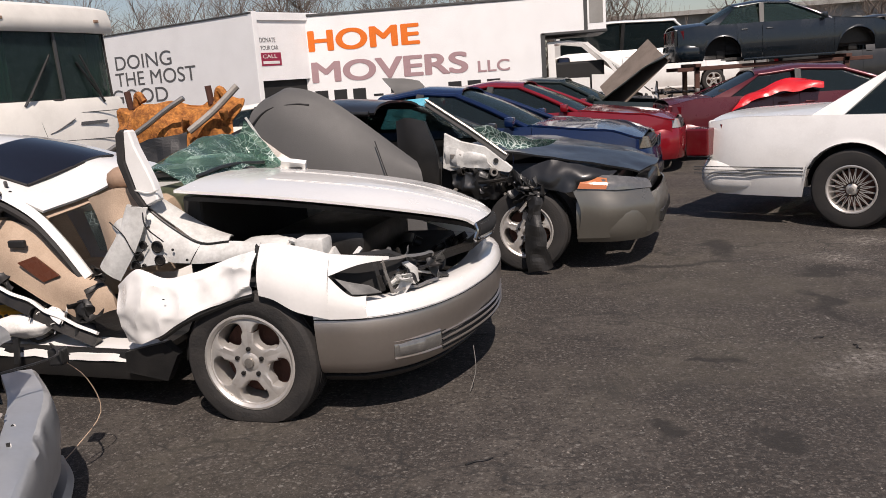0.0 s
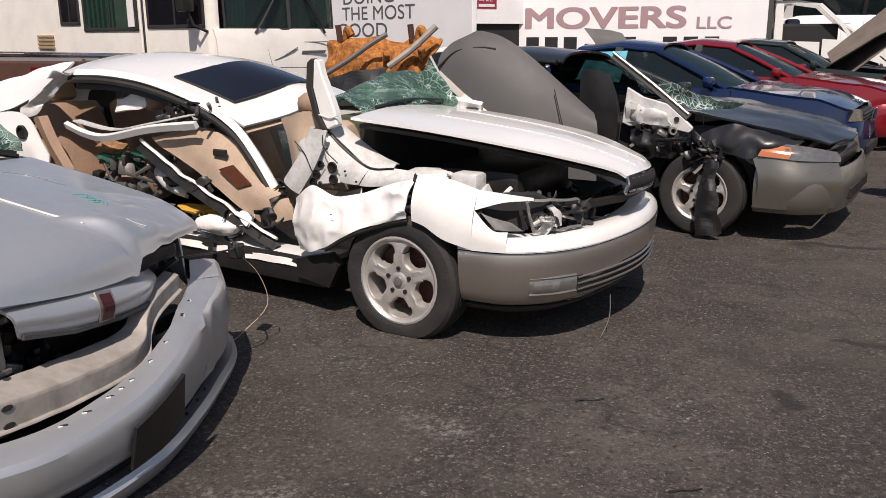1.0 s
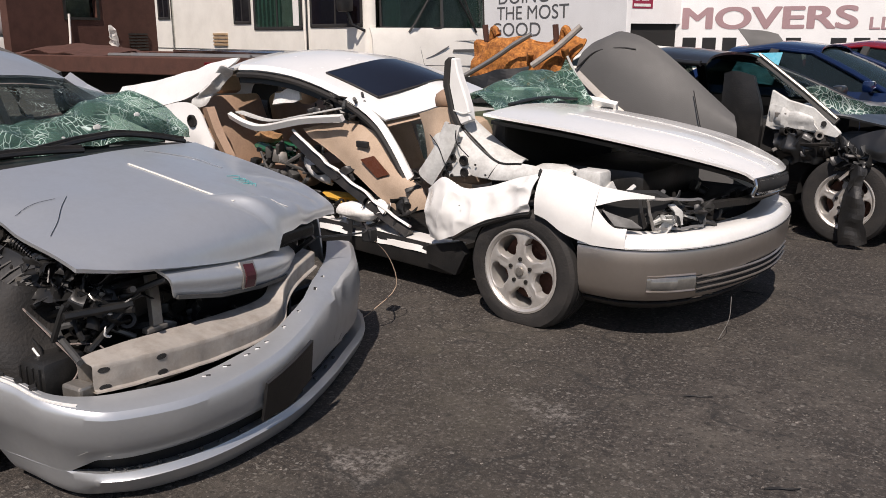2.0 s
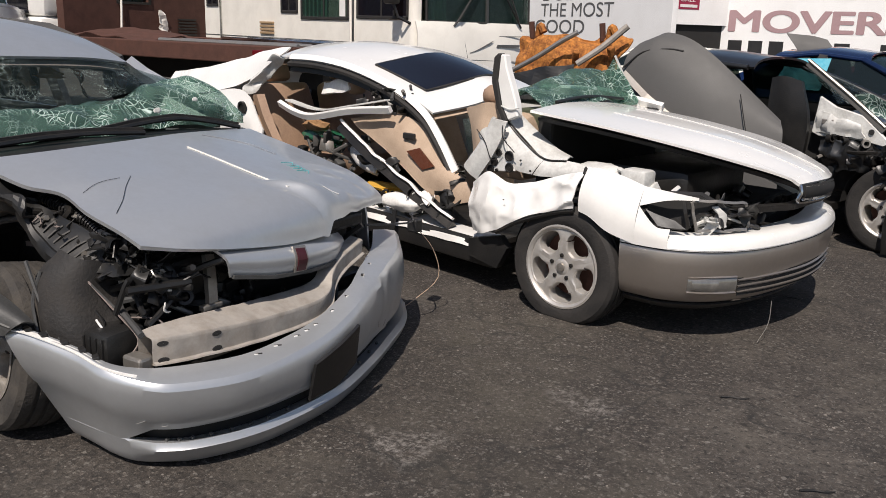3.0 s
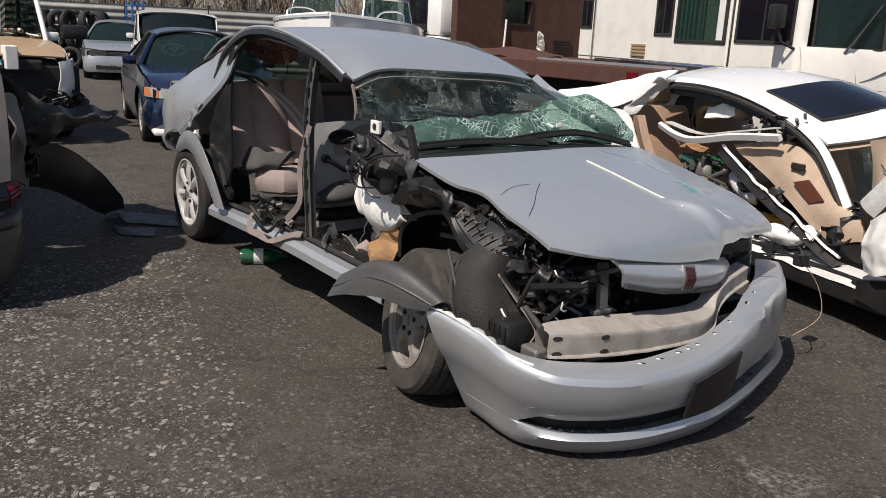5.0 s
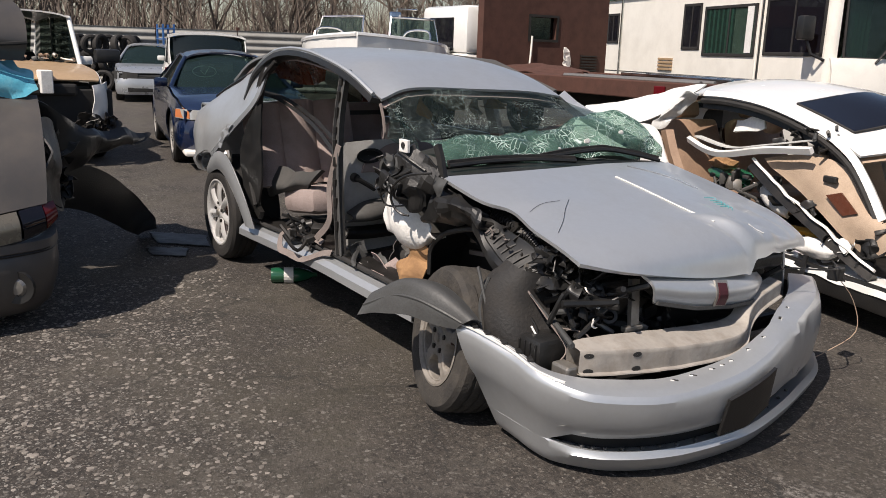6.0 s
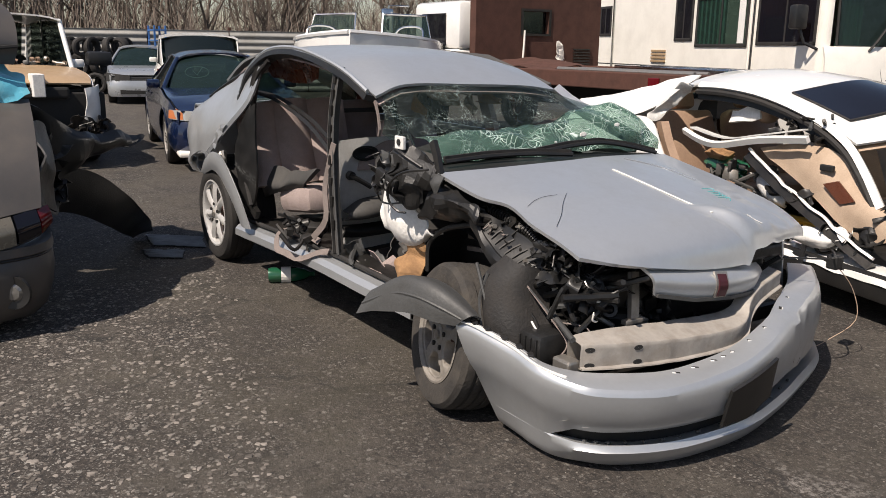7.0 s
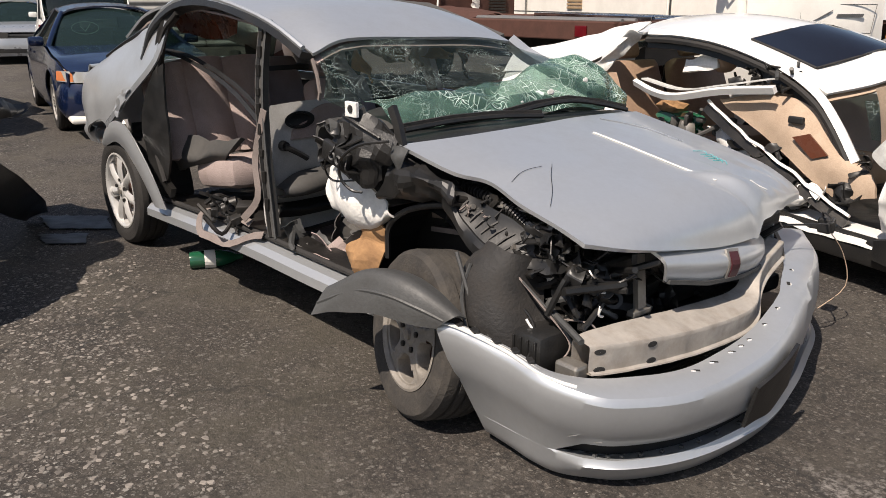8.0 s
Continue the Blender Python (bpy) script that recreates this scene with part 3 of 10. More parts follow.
    bms.append(lathe([(rim * 0.24, yf - s * 0.012), (rim * 0.24, yf + s * 0.010), (rim * 0.17, yf + s * 0.02), (rim * 0.1, yf + s * 0.022), (0.001, yf + s * 0.022)], 20))
    part("rim", join(*bms), rm, hub, smooth=30)
    disc = lathe([(rim * 0.8, -s * w * 0.3), (rim * 0.8, -s * w * 0.1), (rim * 0.45, -s * w * 0.1), (0.001, -s * w * 0.05)], 24)
    part("brake_disc", disc, RUSTDARK, hub, "rust-streaked brake disc")
    lugs = [lathe([(0.001, 0), (0.011, 0), (0.011, s * 0.012), (0.001, s * 0.014)], 8) for _ in range(5)]
    for k, b in enumerate(lugs):
        a = math.pi / 2 + k * math.tau / 5
        b.transform(Matrix.Translation((rim * 0.29 * math.cos(a), yf + s * 0.014, rim * 0.29 * math.sin(a))))
        part("wheel_nut", b, UNDER, hub)
    cap = lathe([(rim * 0.11, yf + s * 0.02), (rim * 0.10, yf + s * 0.032), (0.001, yf + s * 0.034)], 16)
    part("centre_cap", cap, STEEL, hub)
    return hub


def seat(parent, x, y, z, material, w=0.5, tilt=18, name="seat", rest=True):
    """A car seat: cushion, raked backrest, headrest."""
    s = new(name)
    s.empty_display_size = 0.05
    s.parent = parent
    s.matrix_basis = pose(x, y, z)
    part("seat_cushion", box(-0.22, -w / 2, 0.0, 0.30, w / 2, 0.17, 0.05), material, s, smooth=40)
    b = box(-0.07, -w / 2, 0.0, 0.07, w / 2, 0.58, 0.05)
    for v in b.verts:
        v.co.x += 0.05 * math.cos(v.co.y / w * math.pi)
        v.co.y *= 1 - 0.18 * max(0, v.co.z / 0.58)
    b.transform(pose(-0.22, 0, 0.12, 0, -tilt))
    part("seat_back", b, material, s, smooth=40)
    if rest:
        h = box(-0.04, -0.12, 0.60, 0.05, 0.12, 0.78, 0.04)
        h.transform(pose(-0.22, 0, 0.12, 0, -tilt))
        part("headrest", h, material, s, smooth=40)
    return s


def car(name, m, label, paint, L=4.6, W=1.75, H=1.40, wb=2.65, fo=0.92, R=0.315, rim=0.2, hood=0.88, nose=0.68, deck=0.96, tail=0.9,
        belt=0.90, cowl=0.55, head=1.25, croof=2.35, rwin=2.95, low=0.22, lower=None, style="five", glass=None, front_glass=None,
        lamps=LENS, amber=True, skip=(), open_hood=0.0, inside=DARK, grille=True, bumper=None, wrap=1.0, tag="car", group="", rim_mat=None,
        tail_lamp=REDLENS, squareness=4.0, bend=None, roof_w=0.60):
    """A car facing +x with its front axle at the origin, built panel by panel. cowl, head, croof, rwin: how far behind the front axle
    the windscreen's foot and head and the rear window's head and foot are. skip: panels that are gone. bend: moves the points of dented sheet."""
    t = thing(name, m, label, tag, group)
    xf, xr = fo, fo - L
    hw0 = W / 2
    bend = bend or (lambda p: p)
    bumper = bumper or paint
    lower = lower or paint
    glass = glass or TINT
    front_glass = front_glass or glass
    zb = curve1([(xr, tail * 0.96), (xr + 0.5, belt + 0.02), (-wb, belt + 0.02), (-cowl, belt), (0.3, hood - 0.07), (xf - 0.12, nose)])
    top = curve1([(xr, tail), (xr + 0.15, deck), (-rwin, deck + 0.02), (-cowl, hood), (0.1, hood - 0.04), (xf - 0.35, nose + 0.09), (xf - 0.06, nose - 0.02)])

    def hw(x):
        c = (xf + xr) / 2
        s = abs(x - c) / (L / 2)
        return hw0 * (1 - 0.22 * s ** (squareness * 1.6))

    def lowz(x):
        z = low
        for ax in (0.0, -wb):
            d = abs(x - ax)
            ra = R + 0.055
            if d < ra:
                z = max(z, R + math.sqrt(ra * ra - d * d))
        return z

    def side(x, v, s):
        z0, z1 = lowz(x), zb(x)
        z = z0 + (z1 - z0) * v
        k = 1.0 - 0.07 * ((0.5 - z) / 0.3) ** 2 if z < 0.5 else 1.0 - 0.055 * ((z - 0.5) / 0.4) ** 2
        if abs(z - z0) < 0.02 and z0 > low + 0.02:
            k += 0.012
        return bend(Vector((x, s * hw(x) * k, z)))
    yb = lambda x: side(x, 1, 1).y
    # side panels, with gaps between them
    xb = -(cowl + rwin) / 2 - 0.12
    xd = -min(rwin - 0.1, wb - 0.28)
    cuts = [("front_fender", xf - 0.16, -cowl + 0.10), ("front_door", -cowl + 0.094, xb + 0.004), ("rear_door", xb - 0.004, xd), ("rear_quarter", xd - 0.006, xr + 0.14)]
    for s in (-1, 1):
        for nm, a, c in cuts:
            if (nm, s) in skip or nm in skip:
                continue
            n = max(4, int(abs(a - c) / 0.055))
            bm = grid(lambda u, v: side(a + (c - a) * u, v, s), n, 9)
            if s > 0:
                bmesh.ops.reverse_faces(bm, faces=bm.faces[:])
            p = part(nm, thicken(bm, 0.012), paint, t, smooth=45)
            if "door" in nm and nm + "_handle" not in skip:
                xx = c + 0.14
                y = side(xx, 0.82, s).y
                zz = side(xx, 0.82, s).z
                part("handle", box(xx - 0.07, y - 0.012, zz - 0.014, xx + 0.07, y + 0.025 * s, zz + 0.014, 0.008), paint, p)
        if ("sill", s) not in skip:
            part("sill", box(-0.42, s * hw0 * 0.86, low - 0.06, -wb + 0.42, s * hw0 * 0.955, low + 0.012, 0.02), lower, t, smooth=True)
    # hood, deck
    def lid(xa, xc, cr):
        def f(u, v):
            x = xa + (xc - xa) * u
            e = 2 * v - 1
            y = e * yb(x) * 0.985
            z = top(x) + (zb(x) + 0.006 - top(x)) * abs(e) ** 3.2
            return bend(Vector((x, y, z + cr * (1 - e * e))))
        return f
    if "hood" not in skip:
        bm = grid(lid(-cowl + 0.06, xf - 0.13, 0.02), 16, 16)
        bmesh.ops.reverse_faces(bm, faces=bm.faces[:])
        thicken(bm, 0.018)
        if open_hood:
            piv = Vector((-cowl + 0.06, 0, hood))
            bm.transform(Matrix.Translation(piv) @ Euler((0, -radians(open_hood), 0)).to_matrix().to_4x4() @ Matrix.Translation(-piv))
        part("hood", bm, paint, t, smooth=45)
    if "trunk_lid" not in skip:
        bm = grid(lid(-rwin - 0.02, xr + 0.10, 0.015), 10, 14)
        part("trunk_lid", thicken(bm, -0.015), paint, t, smooth=45)
    part("engine_bay", box(-cowl + 0.1, -hw0 * 0.72, 0.35, xf - 0.3, hw0 * 0.72, hood - 0.2, 0.03), UNDER, t)
    # bumpers that wrap round the corners
    def cover(x_end, z0, z1, sgn, back, bulge):
        hwb = hw0 * 0.985

        def f(u, v):
            a = (u - 0.5) * math.pi
            e = math.copysign(abs(math.sin(a)) ** (2 / squareness), a)
            c = abs(math.cos(a)) ** (2 / squareness)
            x = x_end - sgn * back + sgn * back * c + sgn * 0.05 * (1 - e * e)
            z = z0 + (z1 - z0) * v
            k = 1 - 0.05 * abs(2 * v - 1) ** 3
            return bend(Vector((x + sgn * bulge * math.sin(v * math.pi) * c, e * hwb * k, z)))
        bm = grid(f, 28, 8)
        if sgn > 0:
            bmesh.ops.reverse_faces(bm, faces=bm.faces[:])
        return thicken(bm, -0.012)
    if "front_bumper" not in skip:
        bp = part("front_bumper", cover(xf - 0.05, low - 0.03, nose - 0.10, 1, 0.5, 0.03), bumper, t, smooth=45)
        part("lower_grille", box(xf - 0.11, -0.42, low + 0.04, xf + 0.028, 0.42, low + 0.13, 0.01), PLASTIC, bp)
    if "rear_bumper" not in skip:
        bp = part("rear_bumper", cover(xr + 0.05, low + 0.02, 0.56, -1, 0.5, 0.03), bumper, t, smooth=45)
        part("plate_holder", box(xr - 0.012, -0.16, 0.40, xr + 0.06, 0.16, 0.50, 0.006), PLASTIC, bp)
    # nose: lamps and grille
    for s in (-1, 1):
        if ("headlight", s) in skip or "headlight" in skip:
            continue
        y0, y1 = s * hw0 * 0.48, s * hw0 * 0.90
        pts = lambda u, v: bend(Vector((xf - 0.05 - 0.30 * abs(u) ** 2.2, y0 + (y1 - y0) * u, nose - 0.105 + (0.115 + 0.05 * u) * v - 0.03 * (v - 0.5) * u)) + Vector((-0.03 * v, 0, 0)))
        bm = grid(pts, 8, 4)
        h = part("headlight", thicken(bm, 0.03 if s > 0 else -0.03), lamps, t, smooth=40)
        if amber:
            bm = grid(lambda u, v: pts(0.72 + 0.3 * u, 0.05 + 0.9 * v) + Vector((0.012, 0.008 * s, 0)), 4, 3)
            part("indicator", thicken(bm, 0.02 if s > 0 else -0.02), AMBER, h, "amber corner lens")
    for s in (-1, 1):
        if ("tail_light", s) in skip or "tail_light" in skip:
            continue
        y0, y1 = s * hw0 * 0.52, s * hw0 * 0.9
        bm = grid(lambda u, v: Vector((xr + 0.05 + 0.2 * u ** 2.5, y0 + (y1 - y0) * u, 0.62 + (tail - 0.66) * v)), 6, 4)
        part("tail_light", thicken(bm, 0.02 * -s), tail_lamp, t, smooth=40)
    part("rear_panel", box(xr + 0.08, -hw0 * 0.8, 0.45, xr + 0.16, hw0 * 0.8, tail - 0.01, 0.02), paint, t)
    if grille:
        g = part("grille", box(xf - 0.17, -hw0 * 0.46, nose - 0.14, xf - 0.06, hw0 * 0.46, nose - 0.01, 0.02), PLASTIC, t)
        for k in range(3):
            zz = nose - 0.115 + 0.035 * k
            part("grille_bar", box(xf - 0.065, -hw0 * 0.43, zz, xf - 0.045, hw0 * 0.43, zz + 0.010), GREYPLASTIC, g)
    else:
        part("nose_panel", box(xf - 0.20, -hw0 * 0.5, nose - 0.15, xf - 0.07, hw0 * 0.5, nose - 0.015, 0.03), paint, t)
    # greenhouse
    ry = hw0 * roof_w
    roofz = curve1([(-rwin, deck + 0.03), (-croof, H - 0.05), (-(head + croof) / 2, H), (-head, H - 0.04), (-cowl, belt)])
    if "roof" not in skip:
        def rf(u, v):
            x = -head + (head - croof) * u
            e = 2 * v - 1
            return bend(Vector((x + 0.05 * (0.5 - u) * (e * e) * 2, e * ry, roofz(x) - 0.045 * e ** 2 - 0.035 * e ** 8)))
        part("roof", thicken(grid(rf, 14, 14), -0.02), paint, t, smooth=45)
    def foot(x, s):
        return bend(Vector((x, s * (yb(x) - 0.02), zb(x) - 0.01)))
    def headp(x, s):
        return bend(Vector((x, s * ry, roofz(x) - 0.085)))
    for s in (-1, 1):
        if ("front_pillar", s) not in skip:
            part("front_pillar", tube([foot(-cowl + 0.05, s), (foot(-cowl, s) + headp(-head, s)) / 2 + Vector((0, 0, 0.02)), headp(-head - 0.02, s)], 0.032, 8, 8), paint, t, smooth=60)
        part("roof_rail", tube([headp(-head + (head - croof) * k / 8, s) for k in range(9)], 0.024, 8), paint, t, smooth=60)
        part("centre_pillar", strip([foot(xb, s), headp(xb + 0.06, s)], 0.09, 0.04, (0, s, 0.2)), PLASTIC, t)
        if ("rear_pillar", s) not in skip:
            a, c, d, e = foot(-rwin + 0.22, s), headp(-croof + 0.02, s), headp(-croof - 0.03, s), foot(-rwin - 0.05, s)
            part("rear_pillar", thicken(grid(lambda u, v: (a + (e - a) * u) * (1 - v) + (c + (d - c) * u) * v + Vector((0, s * 0.015 * math.sin(v * math.pi), 0)), 5, 6), 0.02 * s), paint, t, smooth=40)
        for nm, a, c in (("front_window", -cowl - 0.04, xb + 0.05), ("rear_side_window", xb - 0.05, -rwin + 0.22)):
            if (nm, s) in skip or nm in skip:
                continue

            def sw(u, v):
                x = a + (c - a) * u
                lo = foot(x, s)
                if x > -head:
                    k = (x + cowl) / (cowl - head)
                    hi = foot(-cowl, s).lerp(headp(-head, s), min(1, max(0, k)))
                elif x < -croof:
                    k = (x + croof) / (croof - rwin)
                    hi = headp(-croof, s).lerp(foot(-rwin, s), min(1, max(0, k)))
                else:
                    hi = headp(x, s)
                p = lo.lerp(hi, v)
                return Vector((x, p.y - 0.014 * s, p.z))
            part(nm, thicken(grid(sw, 8, 4), 0.004), glass, t, smooth=60)
        if ("mirror", s) not in skip:
            p = foot(-cowl - 0.12, s)
            part("mirror", box(p.x - 0.05, p.y + s * 0.02, p.z + 0.02, p.x + 0.05, p.y + s * 0.19, p.z + 0.13, 0.03), paint, t, smooth=True)
    if "windscreen" not in skip:
        def ws(u, v):
            e = 2 * v - 1
            a, c = foot(-cowl + 0.04, 1), headp(-head, 1)
            y = e * (a.y + (c.y - a.y) * u) * 0.96
            x = -cowl + 0.14 - (head - cowl + 0.14) * u - 0.16 * e * e * (1 - u * 0.7)
            z = hood - 0.015 + (roofz(-head) - 0.03 - hood) * u - 0.05 * e * e * u + 0.03 * math.sin(u * math.pi)
            return bend(Vector((x, y, z)))
        part("windscreen", thicken(grid(ws, 10, 14), 0.005), front_glass, t, smooth=60)
    if "rear_window" not in skip:
        def rw(u, v):
            e = 2 * v - 1
            a, c = foot(-rwin, 1), headp(-croof, 1)
            y = e * (a.y + (c.y - a.y) * u) * 0.9
            return Vector((-rwin - 0.06 + (rwin - croof + 0.05) * u + 0.14 * e * e * (1 - u * 0.6), y, deck + 0.01 + (roofz(-croof) - 0.04 - deck) * u - 0.05 * e * e * u))
        part("rear_window", thicken(grid(rw, 8, 12), 0.005), glass, t, smooth=60)
    # inside
    part("floor_pan", box(-0.45, -hw0 * 0.84, low - 0.03, -wb + 0.3, hw0 * 0.84, low + 0.03), UNDER, t)
    for ax in (0.0, -wb):
        part("axle", box(ax - 0.09, -hw0 * 0.7, R - 0.09, ax + 0.09, hw0 * 0.7, R + 0.09, 0.02), UNDER, t)
        for s in (-1, 1):
            ra = R + 0.05
            part("wheel_liner", lathe([(ra, s * (hw0 - 0.07)), (ra, s * (hw0 - 0.27)), (0.05, s * (hw0 - 0.29))], 14, 0.5), DARK, t).location = (ax, 0, R)
    part("dashboard", box(-cowl - 0.30, -hw0 * 0.8, 0.55, -cowl + 0.08, hw0 * 0.8, hood - 0.03, 0.05), inside, t)
    if "seats" not in skip:
        for s in (-1, 1):
            seat(t, -cowl - 1.0, s * 0.36, low + 0.12, inside)
        seat(t, -rwin + 0.62, 0, low + 0.14, inside, w=hw0 * 1.45, tilt=22, rest=False)
    # wheels
    for ax in (0.0, -wb):
        for s in (-1, 1):
            if ("front_wheel" if ax == 0 else "rear_wheel", s) in skip:
                continue
            wheel(t, ax, s * (hw0 - 0.115), R, R, rim, 0.2, s, style, rim_mat=rim_mat)
    return t


def sweep(f, sections, n, thick=0.0):
    """A skin over sections: f(s) gives a point and an outward way; sections are (height, offset) pairs from top to bottom."""
    k = len(sections) - 1

    def g(u, v):
        p, o = f(u)
        z, d = sections[round(v * k)]
        return Vector((p.x + o.x * d, p.y + o.y * d, z))
    bm = grid(g, n, k)
    return thicken(bm, thick) if thick else bm


def plan_curve(pts):
    def f(s):
        p = spline([(x, y, 0) for x, y in pts], s)
        q = spline([(x, y, 0) for x, y in pts], min(1, s + 0.01)) - spline([(x, y, 0) for x, y in pts], max(0, s - 0.01))
        return p, Vector((q.y, -q.x, 0)).normalized()
    return f


def junk(parent, name, c, size, n, material, seed, kinds=(0, 1, 2)):
    """Loose mechanical clutter inside a box: blocks, pipes and rings, each a part."""
    rnd = random.Random(seed)
    for i in range(n * 2):
        p = Vector(tuple(a + rnd.uniform(-b, b) for a, b in zip(c, size)))
        k = rnd.choice(kinds)
        r = Euler((rnd.uniform(-0.5, 0.5), rnd.uniform(-0.5, 0.5), rnd.uniform(0, 3)))
        m = Matrix.LocRotScale(p, r, None)
        if k == 0:
            a, b2, c2 = (rnd.uniform(0.010, 0.042) for _ in range(3))
            bm = box(-a, -b2, -c2, a, b2, c2, 0.005, m)
        elif k == 1:
            q = [p + Vector((rnd.uniform(-0.06, 0.06), rnd.uniform(-0.06, 0.06), rnd.uniform(-0.035, 0.035))) * (j + 0.5) for j in range(3)]
            bm = tube(q, rnd.uniform(0.006, 0.015), 6, 8)
        else:
            bm = lathe([(0.018, -0.02), (0.03, -0.02), (0.03, 0.02), (0.018, 0.02), (0.012, 0.0)], 12)
            bm.transform(m)
        part(name, bm, material if rnd.random() < 0.75 else rnd.choice((STEEL, PLASTIC, GREYPLASTIC)), parent, smooth=35)


def crush(parent, name, c, size, n, material, seed, s0=0.05, s1=0.12, label=""):
    """Crumpled torn sheets in a box, each a part."""
    rnd = random.Random(seed)
    for i in range(n):
        p = Vector(tuple(a + rnd.uniform(-b, b) for a, b in zip(c, size)))
        r = Euler((rnd.uniform(-1.2, 1.2), rnd.uniform(-1.2, 1.2), rnd.uniform(0, 3))).to_matrix()
        a, b2 = rnd.uniform(s0, s1), rnd.uniform(s0, s1) * 0.7
        bend = rnd.uniform(-0.5, 0.5) * a
        rows = [[p + r @ Vector((a * (x - 1) * rnd.uniform(0.7, 1.2), b2 * (y - 1) * rnd.uniform(0.6, 1.3), bend * (x - 1) ** 2)) for y in range(3)] for x in range(3)]
        part(name, patch(rows, 9, 8, 0.004, 0.035, seed + i, 14), material if rnd.random() < 0.8 else rnd.choice((UNDER, GREYPLASTIC)), parent, label, smooth=16)

# ---- setting ----
gr = grid(lambda u, v: Vector(((u - 0.5) * 900, (v - 0.5) * 900, 0)), 60, 60)
tagged(part("ground", gr, ASPHALT), "worn dark asphalt yard with pale stones and oil stains", "ground", kind="structure")


# ---- stones in the asphalt: coarse ones bared along the lane, fine grit elsewhere ----


def stones(name, label, n, x0, x1, y0, y1, size, keep, seed):
    """Flat angular chips, a little proud of the asphalt, joined."""
    rnd = random.Random(seed)
    vs, fs = [], []
    for _ in range(n):
        x, y = rnd.uniform(x0, x1), rnd.uniform(y0, y1)
        if rnd.random() > keep(x, y):
            continue
        r, a, k = rnd.uniform(*size) * (1.5 if rnd.random() < 0.06 else 1), rnd.uniform(0, 6.3), len(vs)
        st, hgt, m = rnd.uniform(0.55, 0.95), rnd.uniform(0.10, 0.28) * r, rnd.choice((5, 6, 7))
        ring = []
        for j in range(m):
            b = (j + rnd.uniform(-0.3, 0.3)) * math.tau / m
            q = rnd.uniform(0.75, 1.1)
            p, w = q * r * math.cos(b), q * r * st * math.sin(b)
            ring.append((x + p * math.cos(a) - w * math.sin(a), y + p * math.sin(a) + w * math.cos(a)))
        vs += [(p, w, -0.001) for p, w in ring] + [(x + (p - x) * 0.8, y + (w - y) * 0.8, hgt) for p, w in ring]
        fs += [(k + j, k + (j + 1) % m, k + m + (j + 1) % m, k + m + j) for j in range(m)] + [tuple(k + m + j for j in range(m))]
    me = bpy.data.meshes.new(name)
    me.from_pydata(vs, [], fs)
    me.materials.append(GRIT)
    tagged(new(name, me), label, "grit", kind="stuff")


def bared(x, y):
    """How bare the lane is: full towards the camera's side of a slanting edge."""
    return min(1, max(0.0, (0.50 - 0.193 * (x + 0.76) + 0.25 * noise.noise(Vector((x * 1.5, y * 1.5, 1))) - y) / 0.22 + 0.5))


stones("bared_stones", "pale angular stones bared in worn asphalt", 15000, -3.7, 1.2, -1.3, 1.3, (0.007, 0.017), lambda x, y: 0.56 * bared(x, y) * (0.75 + 0.5 * noise.noise(Vector((x * 3, y * 3, 7)))), 5)
stones("grit", "pale loose grit strewn over the asphalt", 30000, -3.2, 5.5, 0.3, 8.0, (0.0022, 0.0055), lambda x, y: 0.10 + 0.9 * max(0, noise.noise(Vector((x * 0.9, y * 0.9, 3))) + 0.5 * noise.noise(Vector((x * 3, y * 3, 5)))), 6)
rnd = random.Random(77)
for k in range(16):
    x, y, a, s = rnd.uniform(0.6, 5.5), rnd.uniform(1.2, 5.5), rnd.uniform(0, 6.3), rnd.uniform(0.025, 0.07)
    tw = thing("twig", pose(x, y, 0.006, 0, 0, math.degrees(a)), "thin dry brown twig lying on the asphalt", "twig", "twigs on the asphalt")
    part("stem", tube([(-s, 0, 0), (-s * 0.3, s * rnd.uniform(-0.2, 0.2), 0.003), (s * 0.4, s * rnd.uniform(-0.2, 0.2), 0.002), (s, 0, 0)], 0.004, 5, 8, 0.002), UNDER, tw)


def repaint(t, name, material, label=""):
    for o in t.children:
        if o.name.split(".")[0] == name:
            o.data.materials[0] = material
            if label:
                o["label"] = label


